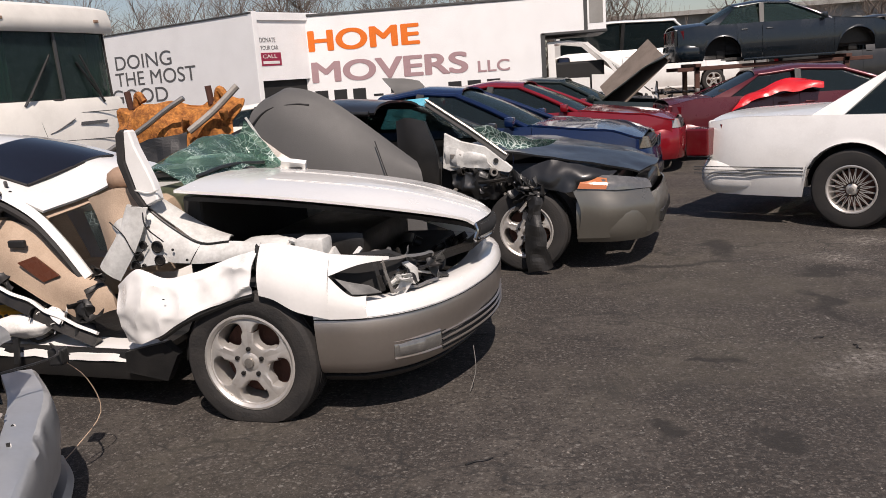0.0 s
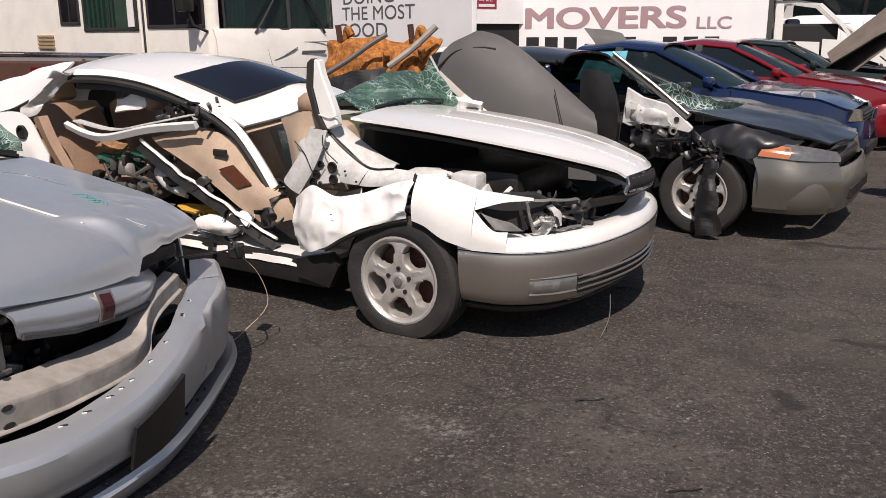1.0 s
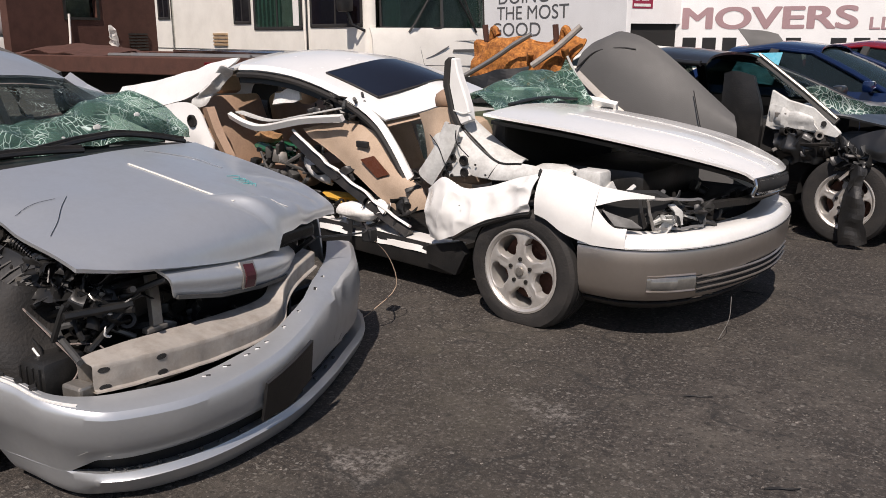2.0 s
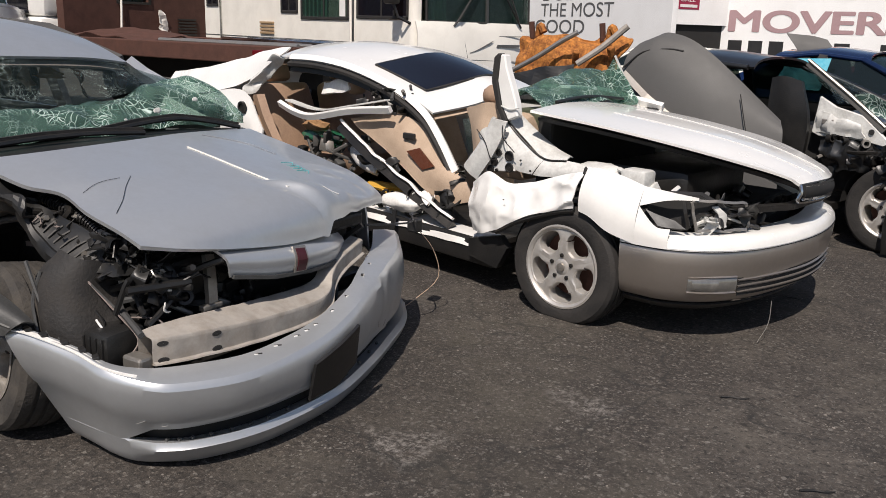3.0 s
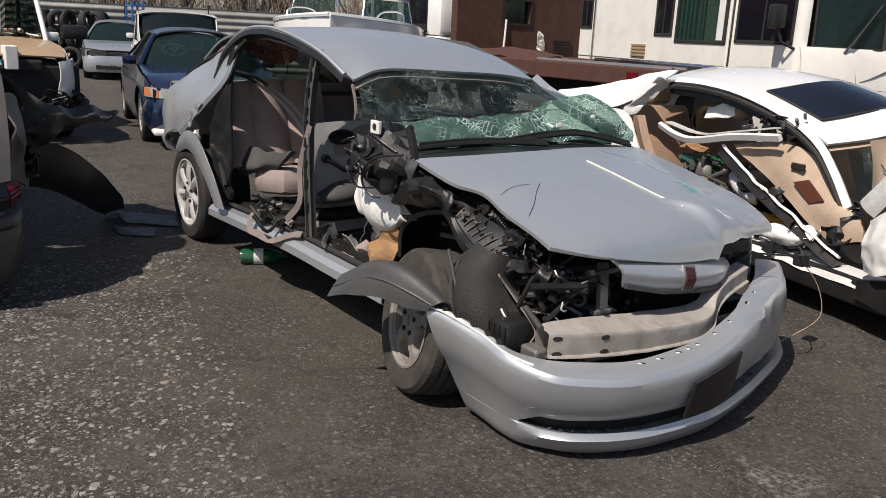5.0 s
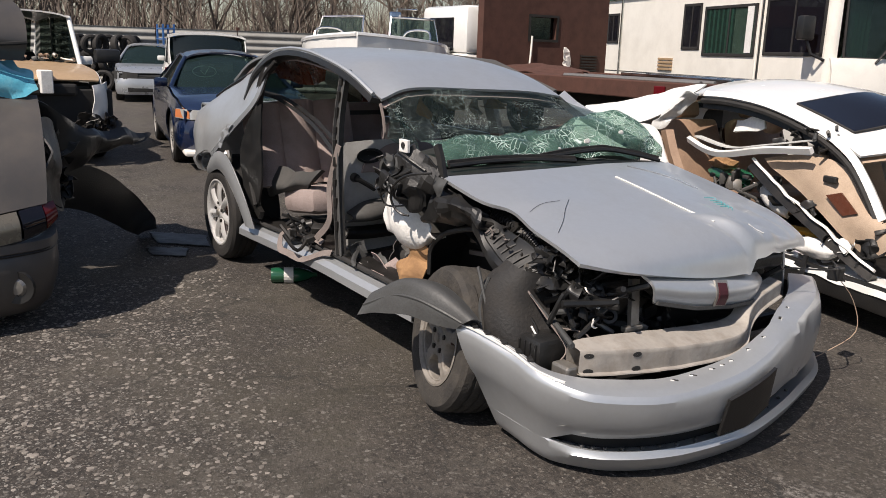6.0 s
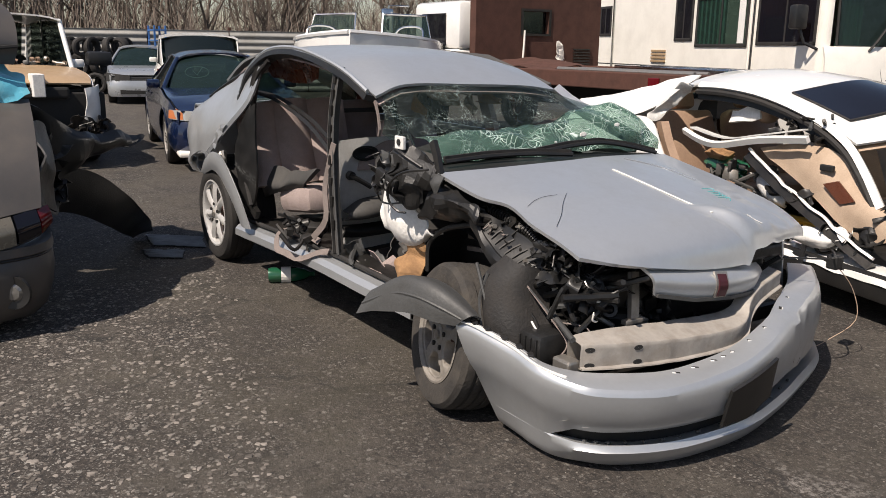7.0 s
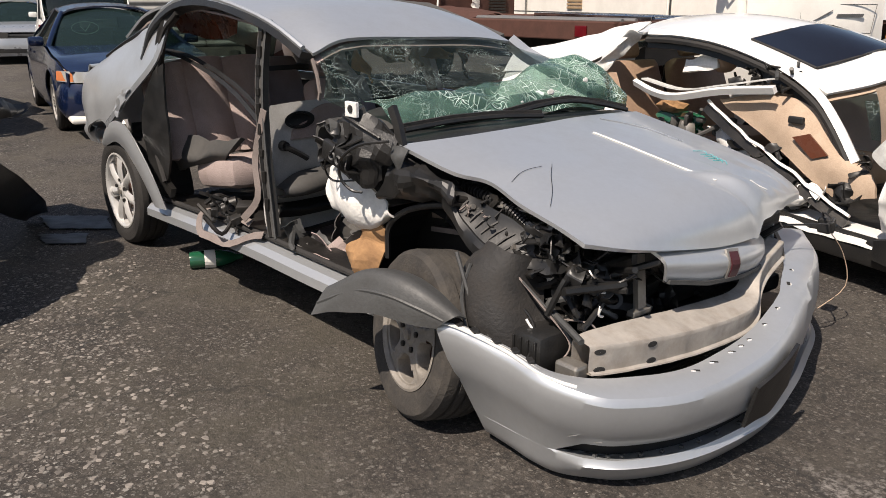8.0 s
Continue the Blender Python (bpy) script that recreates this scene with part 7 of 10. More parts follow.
part("bumper_rim", strip([spline(FLANGE, 0.004 + 0.31 * k / 24).lerp(spline(RIDGE, 0.004 + 0.31 * k / 24), 0.55) + Vector((0, 0, 0.0065)) for k in range(25)], 0.022, 0.004), AIRBAG, S_BUMPER, "bare white upper rim of the bumper")
for t, z, a, ln in ((0.30, 0.215, 0.3, 0.05), (0.35, 0.20, 0.1, 0.04), (0.10, 0.36, 1.9, 0.05), (0.17, 0.33, 1.7, 0.035), (0.45, 0.23, 0.1, 0.03), (0.80, 0.36, 0.8, 0.05), (0.82, 0.30, 1.2, 0.06), (0.78, 0.26, 1.6, 0.05), (0.81, 0.22, 0.4, 0.04)):
    part("scrape", tube([bumper_at(t + ln * 0.42 * s * math.cos(a), z=z + ln * s * math.sin(a), out=0.0125 + 0.002 * (1 - abs(s))) for s in (-0.5, -0.15, 0.2, 0.5)], 0.0008, 4), LENS, S_BUMPER)
PB = part("plate_bracket", grid(lambda u, v: bumper_at(0.612 + 0.085 * u, z=0.300 + 0.060 * u - (0.155 + 0.015 * u) * v - 0.02 * v * math.sin(u * math.pi) ** 4, out=0.030 - 0.012 * v), 14, 8, 0.012), PLASTIC, S_BUMPER, "black empty number plate bracket", smooth=30)
for t, dz in ((0.626, -0.035), (0.680, -0.035), (0.632, -0.11), (0.682, -0.11), (0.655, -0.07)):
    p = bumper_at(t, z=0.300 + 0.7 * (t - 0.612) + dz, out=0.030 + 0.012 * dz / 0.155)
    part("bracket_hole", box(-0.008, -0.009, -0.009, 0.006, 0.009, 0.009, 0.003, Matrix.Translation(p)), DARK, PB)

# bumper beam
beam = [(1.030, -0.685, 0.474, 0.100), (1.060, -0.62, 0.472, 0.100), (1.098, -0.47, 0.465, 0.098), (1.122, -0.28, 0.450, 0.092), (1.128, -0.08, 0.438, 0.085), (1.120, 0.06, 0.436, 0.08), (1.100, 0.14, 0.456, 0.078), (1.068, 0.195, 0.500, 0.075), (1.03, 0.30, 0.535, 0.072), (0.985, 0.50, 0.565, 0.07)]


def beam_at(t):
    q = spline([b[:3] for b in beam], t)
    return q, spline([(b[3], 0, 0) for b in beam], t).x


def beam_ring(u, v):
    """Round the beam's section: face with a shallow groove, top shelf, back."""
    q, h = beam_at(u)
    o = [(0.012, -1), (0.010, -0.95), (-0.002, -0.90), (-0.002, -0.5), (0.0, -0.2), (0.0, -0.08), (-0.003, -0.02), (-0.010, 0.0), (-0.065, 0.10), (-0.07, -0.2), (-0.07, -1), (0.012, -1)][round(v * 11)]
    w = 0.004 * noise.noise(q * 14)
    back = o[0] < -0.05
    dx = -0.05 * math.sin(min(1, u * 1.25) * math.pi) if back else 0.0
    return q + Vector((o[0] + w + dx, 0, o[1] * h * (0.92 if o[1] < 0 else 1.0) + w + (0.022 * math.sin(min(1, u * 1.2) * math.pi) if back and o[1] > 0 else 0)))


SB = part("bumper_beam", grid(beam_ring, 60, 11), BEAM, S, "bent pale metal bumper beam", smooth=35)
for k, dz in ((0.06, -0.022), (0.06, -0.080), (0.222, -0.022), (0.222, -0.076)):
    p, p2 = beam_at(k)[0], beam_at(k + 0.02)[0]
    part("beam_hole", lathe([(0.001, 0.0), (0.014, 0.0), (0.015, 0.003), (0.001, 0.003)], 14), DARK, SB).matrix_basis = Matrix.Translation(p + Vector((0.0005, 0, dz))) @ Euler((0, 0, math.atan2(p2.y - p.y, p2.x - p.x))).to_matrix().to_4x4() @ Matrix.Diagonal((1.3, 1, 0.65, 1))
part("beam_foot", box(0.93, -0.73, 0.36, 1.02, -0.67, 0.41, 0.01), STEEL, SB)

# grille panel with its badge plate
gp = patch([[(1.000, -0.385, 0.700), (1.042, -0.365, 0.665), (1.028, -0.34, 0.605)], [(1.010, -0.15, 0.668), (1.062, -0.15, 0.630), (1.048, -0.15, 0.566)], [(1.010, 0.06, 0.646), (1.062, 0.06, 0.605), (1.044, 0.06, 0.543)],
            [(0.980, 0.25, 0.623), (1.025, 0.25, 0.585), (1.010, 0.25, 0.528)], [(0.910, 0.41, 0.593), (0.945, 0.40, 0.57), (0.935, 0.37, 0.525)]], 20, 8, 0.012)
GP = part("grille_panel", gp, SILVER, S, "broken silver grille panel", smooth=50)
part("grille_lip", strip([(1.038, -0.335, 0.602), (1.058, -0.15, 0.562), (1.054, 0.06, 0.538), (1.020, 0.25, 0.523), (0.942, 0.37, 0.52)], 0.03, 0.014), GREYPLASTIC, GP)
part("grille_groove", tube([(1.042, -0.352, 0.635), (1.064, -0.15, 0.598), (1.062, 0.06, 0.574), (1.026, 0.25, 0.555)], 0.0025, 5, 14), DARK, GP)
part("badge_frame", patch([[(1.056, -0.045, 0.655), (1.074, -0.045, 0.605), (1.062, -0.045, 0.552)], [(1.056, 0.028, 0.645), (1.073, 0.028, 0.597), (1.060, 0.028, 0.545)]], 4, 6, 0.008), STEEL, GP)
part("badge", patch([[(1.064, -0.033, 0.645), (1.080, -0.033, 0.604), (1.069, -0.033, 0.560)], [(1.064, 0.018, 0.638), (1.079, 0.018, 0.597), (1.067, 0.018, 0.553)]], 4, 6, 0.006), BADGERED, GP, "plain dark red badge")

# hood
hood_rows = [
    [(0.17, -0.725, 0.968), (0.21, -0.50, 0.976), (0.205, -0.24, 0.979), (0.185, 0.02, 0.980), (0.16, 0.22, 0.980), (0.11, 0.50, 0.967), (0.03, 0.80, 0.943)],
    [(0.413, -0.692, 0.906), (0.42, -0.50, 0.922), (0.42, -0.25, 0.932), (0.42, 0.02, 0.936), (0.41, 0.22, 0.934), (0.40, 0.50, 0.911), (0.40, 0.80, 0.866)],
    [(0.522, -0.622, 0.879), (0.54, -0.48, 0.898), (0.55, -0.25, 0.907), (0.55, 0.02, 0.911), (0.55, 0.22, 0.909), (0.54, 0.50, 0.885), (0.54, 0.80, 0.833)],
    [(0.685, -0.644, 0.838), (0.69, -0.50, 0.855), (0.70, -0.25, 0.872), (0.70, 0.02, 0.880), (0.70, 0.22, 0.879), (0.69, 0.50, 0.855), (0.69, 0.80, 0.794)],
    [(0.840, -0.645, 0.800), (0.87, -0.50, 0.812), (0.89, -0.25, 0.828), (0.90, 0.02, 0.838), (0.90, 0.22, 0.832), (0.87, 0.50, 0.795), (0.80, 0.80, 0.745)],
    [(0.925, -0.65, 0.778), (0.985, -0.50, 0.770), (1.01, -0.25, 0.762), (1.015, 0.0, 0.758), (1.0, 0.22, 0.760), (0.955, 0.50, 0.745), (0.865, 0.80, 0.700)],
    [(0.966, -0.655, 0.768), (1.03, -0.50, 0.735), (1.045, -0.25, 0.690), (1.045, 0.0, 0.658), (1.03, 0.226, 0.656), (0.97, 0.48, 0.695), (0.875, 0.80, 0.662)]]


def hood_at(u, v):
    p = spline([spline(r, v) for r in hood_rows], u)
    d = math.exp(-((p.x - 0.93) ** 2 + (p.y - 0.44) ** 2) / 0.04)
    q = Vector((p.x * 7 + p.y * 3, p.y * 9 - p.x * 4, 2.0))
    p.z += d * (0.085 * abs(noise.noise(q * 0.62)) - 0.026)
    s = p.y - 0.215 + (1.03 - p.x) * 0.85
    k = min(1, max(0, (p.x - 0.80) / 0.18))
    if s > 0:
        p.z += 0.042 * k * min(1, s / 0.035) * math.exp(-max(0, s - 0.1) / 0.30)
    p.z -= 0.012 * k * math.exp(-(s / 0.028) ** 2)
    return p


bm = grid(hood_at, 60, 120)
SH = part("hood", thicken(bm, 0.014), SILVER, S, "dented silver hood with a bent front corner", smooth=30)


def hood_xy(x, y, lift=0.003):
    """The hood's surface above a point of the plan."""
    return min((hood_at(a / 60, b / 60) for a in range(61) for b in range(61)), key=lambda p: (p.x - x) ** 2 + (p.y - y) ** 2) + Vector((0, 0, lift))


part("scratch", tube([hood_xy(*q) for q in ((0.551, -0.345), (0.62, -0.43), (0.69, -0.50), (0.764, -0.575))], 0.0011, 4, 16), PLASTIC, SH)
part("scratch", tube([hood_xy(*q) for q in ((0.569, -0.569), (0.545, -0.52), (0.541, -0.47), (0.541, -0.405))], 0.0009, 4, 10), PLASTIC, SH)
part("crease", strip([spline([hood_xy(*q, 0.0025) for q in ((0.352, 0.102), (0.50, 0.103), (0.65, 0.105), (0.79, 0.108), (0.90, 0.112))], k / 20) for k in range(21)], 0.0085, 0.003), OFFWHITE, SH, "long pale scrape")
part("crease", tube([hood_xy(*q) for q in ((0.19, 0.33), (0.27, 0.42), (0.346, 0.476), (0.43, 0.48), (0.52, 0.46))], 0.0025, 5, 14), SILVERCAR, SH, "faint dent line")
part("crease", tube([hood_xy(*q) for q in ((0.93, 0.30), (0.95, 0.33), (0.97, 0.35))], 0.0018, 5, 8), AIRBAG, SH)
for k in range(5):
    a = hood_xy(0.665 + 0.024 * k, 0.385 + 0.006 * (k % 2), 0.003)
    part("marker_stroke", tube([a + Vector((-0.02, -0.02, 0.004)), a + Vector((0, 0.028, 0)), a + Vector((0.03, 0.0, -0.006))], 0.0018, 4, 8), TEALMARK, SH)

# roof and pillars
roof_rows = [
    [(-0.60, -0.585, 1.238), (-0.615, -0.40, 1.293), (-0.615, 0, 1.288), (-0.615, 0.35, 1.277), (-0.62, 0.59, 1.250)],
    [(-0.84, -0.598, 1.325), (-0.86, -0.37, 1.375), (-0.86, 0, 1.384), (-0.86, 0.35, 1.373), (-0.86, 0.59, 1.330)],
    [(-1.10, -0.60, 1.385), (-1.13, -0.34, 1.435), (-1.13, 0, 1.448), (-1.13, 0.34, 1.435), (-1.12, 0.585, 1.385)],
    [(-1.75, -0.58, 1.445), (-1.78, -0.3, 1.475), (-1.78, 0, 1.485), (-1.78, 0.3, 1.475), (-1.75, 0.57, 1.44)],
    [(-2.36, -0.57, 1.385), (-2.36, -0.29, 1.435), (-2.36, 0, 1.45), (-2.36, 0.29, 1.435), (-2.36, 0.55, 1.385)],
    [(-2.76, -0.565, 1.235), (-2.74, -0.28, 1.335), (-2.72, 0, 1.37), (-2.74, 0.28, 1.35), (-2.8, 0.54, 1.285)]]
part("roof", patch(roof_rows, 32, 24, -0.014), SILVER, S, smooth=40)
part("headliner", patch([[(a, b * 0.96, c - 0.05) for a, b, c in r] for r in roof_rows], 12, 10, 0.01), TAUPE, S)
part("headliner_flap", patch([[(-2.3, -0.50, 1.40), (-2.0, -0.48, 1.43), (-1.65, -0.48, 1.42)], [(-2.3, -0.46, 1.33), (-2.0, -0.40, 1.33), (-1.6, -0.42, 1.36)],
                              [(-2.25, -0.44, 1.26), (-1.95, -0.38, 1.23), (-1.62, -0.40, 1.29)]], 10, 8, 0.008, 0.03, 3, 4), WOODTRIM, S, "torn brown headliner flap")
rail = [(-0.62, -0.60, 1.225), (-0.84, -0.603, 1.312), (-1.10, -0.605, 1.375), (-1.45, -0.60, 1.425), (-1.80, -0.595, 1.42), (-2.02, -0.60, 1.365), (-2.20, -0.61, 1.27), (-2.26, -0.64, 1.12)]
part("roof_rail", strip([spline(rail, k / 18) for k in range(19)], 0.03, 0.075, (0, -1, 0.3)), PLASTIC, S, "bare black door seal rail")
part("rail_edge", tube([spline(rail, k / 18) + Vector((0, -0.02, 0.035)) for k in range(19)], 0.012, 6), SILVER, S, smooth=True)
cp = [(-0.955, -0.60, 1.37), (-0.955, -0.64, 1.10), (-0.935, -0.655, 0.80), (-0.865, -0.67, 0.40)]
part("centre_pillar", strip([spline(cp, k / 14) for k in range(15)], 0.058, 0.03, (0.2, -1, 0)), CHARCOAL, S, "stripped dark centre pillar")
part("pillar_groove", strip([spline(cp, k / 14) + Vector((-0.006, -0.017, 0)) for k in range(15)], 0.020, 0.006, (0.2, -1, 0)), GLOSSBLACK, S)
part("pillar_edge", tube([spline(cp, k / 14) + Vector((0.032, -0.014, 0)) for k in range(15)], 0.006, 6), GREYPLASTIC, S, smooth=True)
for k in range(9):
    p = spline(cp, 0.08 + k / 10)
    part("pillar_plate", box(p.x - 0.012, p.y - 0.026, p.z - 0.022, p.x + 0.014, p.y - 0.012, p.z + (0.03 if k % 3 else 0.012), 0.003), UNDER, S)
part("far_front_pillar", strip([(-0.64, 0.605, 1.25), (-0.57, 0.65, 1.188), (-0.42, 0.70, 1.112), (-0.12, 0.82, 0.975)], 0.06, 0.05, (0, 1, 0.5)), SILVER, S)
part("front_pillar_stub", strip([(0.18, -0.715, 0.94), (0.14, -0.708, 1.03), (0.10, -0.703, 1.09)], 0.030, 0.022, (0, -1, 0.3)), UNDER, S, "bent black front pillar stub")
part("pillar_trim", strip([(-0.60, -0.59, 1.215), (-0.565, -0.592, 1.15), (-0.535, -0.60, 1.08), (-0.545, -0.60, 1.05)], 0.012, 0.010, (0, -1, 0)), BELT, S, "thin torn pillar trim")

# windscreen: crazed sheet above, crushed band bulging below
ws_rows = [[(-0.595, -0.56, 1.235), (-0.60, -0.32, 1.281), (-0.60, 0, 1.277), (-0.60, 0.34, 1.266), (-0.615, 0.575, 1.240)],
           [(-0.45, -0.56, 1.145), (-0.43, -0.3, 1.175), (-0.42, 0, 1.175), (-0.44, 0.36, 1.195), (-0.48, 0.66, 1.185)],
           [(-0.29, -0.55, 1.065), (-0.26, -0.3, 1.092), (-0.25, 0.05, 1.092), (-0.27, 0.42, 1.15), (-0.32, 0.78, 1.14)]]
part("windscreen", patch(ws_rows, 18, 30, 0.004, 0.012, 2, 6), CRACKED, S, "crazed and sagging windscreen", smooth=50)
cr_rows = [[(-0.30, -0.55, 1.06), (-0.27, -0.32, 1.09), (-0.26, 0, 1.087), (-0.27, 0.23, 1.112), (-0.28, 0.48, 1.163), (-0.30, 0.66, 1.178), (-0.33, 0.80, 1.14)],
           [(-0.18, -0.55, 1.055), (-0.16, -0.32, 1.085), (-0.16, 0, 1.075), (-0.17, 0.23, 1.105), (-0.17, 0.48, 1.158), (-0.17, 0.66, 1.176), (-0.18, 0.82, 1.115)],
           [(-0.10, -0.56, 1.02), (-0.08, -0.32, 1.04), (-0.08, 0, 1.035), (-0.08, 0.23, 1.05), (-0.08, 0.48, 1.07), (-0.08, 0.68, 1.07), (-0.10, 0.86, 1.02)],
           [(-0.06, -0.58, 0.99), (-0.05, -0.3, 0.985), (-0.05, 0.03, 0.98), (-0.05, 0.25, 0.975), (-0.05, 0.50, 0.972), (-0.06, 0.72, 0.965), (-0.10, 0.90, 0.95)]]
part("crushed_glass", patch(cr_rows, 30, 60, 0.004, 0.028, 4, 9), CRUSHED, S, "crushed green laminated glass", smooth=16)
part("torn_glass", patch([[(-0.56, -0.57, 1.21), (-0.50, -0.60, 1.15), (-0.46, -0.62, 1.06)], [(-0.46, -0.56, 1.17), (-0.38, -0.60, 1.11), (-0.34, -0.62, 1.03)], [(-0.34, -0.555, 1.10), (-0.26, -0.58, 1.06), (-0.22, -0.60, 1.02)]], 10, 10, 0.004, 0.02, 6, 9), CRACKED, S, "torn flap of crazed glass", smooth=16)
for y, z, r in ((0.30, 1.06, 0.018), (0.53, 1.10, 0.014), (0.12, 1.03, 0.008)):
    part("chipped_spot", blob((-0.062, y, z), r, 2, 0.5, 3, (0.3, 1.2, 0.8)), AIRBAG, S)
for k, (x, y, z) in enumerate(((-0.75, 0.25, 1.20), (-0.80, -0.05, 1.22), (-0.78, 0.40, 1.16), (-0.70, -0.25, 1.20), (-0.85, 0.12, 1.17))):
    crush(S, "torn_headliner", (x, y, z), (0.03, 0.03, 0.02), 1, (CARDBOARD, TANLEATHER, WOODTRIM)[k % 3], 120 + k, 0.07, 0.11)
part("cowl_panel", patch([[(-0.06, -0.66, 0.955), (-0.08, -0.3, 0.965), (-0.10, 0.1, 0.965), (-0.1, 0.5, 0.955), (-0.08, 0.86, 0.935)], [(0.20, -0.70, 0.945), (0.23, -0.3, 0.955), (0.22, 0.1, 0.955), (0.18, 0.5, 0.945), (0.10, 0.80, 0.925)]], 6, 20, 0.01), PLASTIC, S)
for pts in ([(0.06, 0.12, 0.985), (0.02, -0.10, 0.996), (0.0, -0.33, 0.996), (0.01, -0.58, 0.986)], [(0.02, 0.74, 0.955), (0.0, 0.56, 0.995), (0.0, 0.36, 1.024), (0.0, 0.14, 1.016), (0.02, -0.06, 0.998)]):
    W2 = part("wiper", tube(pts, 0.011, 6, 14), PLASTIC, S, smooth=True)
    part("wiper_blade", strip([Vector(p) + Vector((-0.01, 0.0, 0.012)) for p in pts], 0.012, 0.022), RUBBER, W2)

# rear quarter, tail, sill, arch
QP = patch([[(-1.99, -0.612, 1.345), (-2.05, -0.672, 1.14), (-2.27, -0.735, 0.96), (-2.66, -0.765, 0.73)], [(-2.32, -0.60, 1.30), (-2.40, -0.69, 1.07), (-2.60, -0.75, 0.90), (-2.80, -0.765, 0.75)],
            [(-2.62, -0.59, 1.215), (-2.70, -0.70, 1.05), (-2.80, -0.76, 0.88), (-2.95, -0.77, 0.70)], [(-2.90, -0.62, 1.12), (-3.0, -0.71, 1.01), (-3.05, -0.75, 0.85), (-3.10, -0.75, 0.64)],
            [(-3.15, -0.60, 1.06), (-3.28, -0.66, 0.97), (-3.34, -0.68, 0.82), (-3.34, -0.66, 0.60)]], 28, 24, 0.012, 0.010, 3, 5)
part("rear_quarter", QP, SILVER, S, "torn silver rear quarter panel", smooth=35)
part("quarter_flange", strip([spline([(-1.98, -0.622, 1.34), (-2.04, -0.682, 1.14), (-2.26, -0.745, 0.96), (-2.65, -0.775, 0.73)], k / 12) for k in range(13)], 0.03, 0.012, (0.3, -1, 0)), SILVERCAR, S, "bright folded panel flange")
part("quarter_seal", tube([(-2.12, -0.60, 1.345), (-2.45, -0.585, 1.27), (-2.75, -0.59, 1.19), (-2.95, -0.62, 1.11)], 0.012, 6, 12), PLASTIC, S)
part("opening_frame", strip([spline([(-1.92, -0.60, 1.38), (-2.06, -0.62, 1.28), (-2.13, -0.645, 1.05), (-2.22, -0.66, 0.85), (-2.20, -0.67, 0.65), (-2.12, -0.68, 0.50), (-1.95, -0.69, 0.42)], k / 24) for k in range(25)], 0.055, 0.03, (0.2, -1, 0)), UNDER, S, "torn black door opening frame", smooth=30)
part("opening_seal", tube([(-1.86, -0.62, 1.385), (-2.0, -0.65, 1.27), (-2.06, -0.675, 1.05), (-2.14, -0.69, 0.85), (-2.12, -0.70, 0.66), (-2.0, -0.71, 0.48)], 0.013, 6, 24), RUBBER, S)
part("rear_bumper", patch([[(-3.02, -0.72, 0.67), (-3.04, -0.725, 0.62), (-3.04, -0.70, 0.56)], [(-3.40, -0.62, 0.66), (-3.46, -0.62, 0.60), (-3.42, -0.60, 0.53)],
                           [(-3.60, 0, 0.62), (-3.66, 0, 0.52), (-3.6, 0, 0.42)], [(-3.45, 0.70, 0.62), (-3.5, 0.72, 0.52), (-3.48, 0.70, 0.42)]], 20, 8, 0.012), SILVER, S, smooth=40)
part("trunk_lid", patch([[(-2.98, -0.60, 1.03), (-3.02, 0, 1.06), (-2.98, 0.6, 1.03)], [(-3.3, -0.60, 1.02), (-3.35, 0, 1.05), (-3.3, 0.6, 1.02)], [(-3.45, -0.58, 0.98), (-3.52, 0, 1.0), (-3.45, 0.58, 0.98)], [(-3.46, -0.58, 0.6), (-3.55, 0, 0.6), (-3.46, 0.58, 0.6)]], 16, 14, 0.012), SILVER, S, smooth=40)
part("rear_window", patch([[(-2.78, -0.5, 1.26), (-2.72, 0, 1.34), (-2.78, 0.5, 1.26)], [(-2.98, -0.56, 1.05), (-3.02, 0, 1.075), (-2.98, 0.56, 1.05)]], 6, 12, 0.004), CLEAR, S, smooth=40)
arch = [(-2.80, -0.75, 0.60), (-2.69, -0.765, 0.655), (-2.50, -0.78, 0.71), (-2.33, -0.785, 0.685), (-2.17, -0.785, 0.585), (-2.05, -0.78, 0.475), (-1.96, -0.77, 0.35)]
arch_c = Vector((-2.62, -0.76, 0.335))
bm = grid(lambda u, v: spline(arch, u) + (spline(arch, u) - arch_c).normalized() * (0.055 + 0.11 * min(1, 2.2 * u)) * (v - 0.5) + Vector((0, -0.015 * math.sin(v * 3.1), 0)), 30, 4)
part("arch_trim", thicken(bm, 0.008), SILVER, S, "silver wheel arch strip bent outward", smooth=50)
sill = [(-2.22, -0.715, 0.305), (-1.6, -0.72, 0.328), (-1.0, -0.72, 0.343), (-0.5, -0.72, 0.338), (-0.02, -0.71, 0.33)]
part("sill", grid(lambda u, v: spline(sill, u) + Vector(((0, 0.06, 0.016), (0, 0.0, 0.010), (0, -0.022, -0.012), (0, -0.024, -0.048), (0, 0.04, -0.085))[round(v * 4)]), 30, 4, 0.006), SILVER, S, "scraped silver door sill", smooth=30)
part("sill_seal", strip([spline(sill, k / 10) + Vector((0, 0.13, 0.03)) for k in range(11)], 0.13, 0.03), UNDER, S, "grimy black sill step")
part("sill_seal", tube([spline(sill, k / 10) + Vector((0, 0.045, 0.045)) for k in range(11)], 0.014, 6), RUBBER, S)
part("floor", grid(lambda u, v: Vector((-2.2 + 2.25 * u, -0.60 + 1.3 * v, 0.335 - 0.02 * u + 0.015 * noise.noise(Vector((u * 9, v * 6, 0))))), 24, 12, 0.02), UNDER, S)
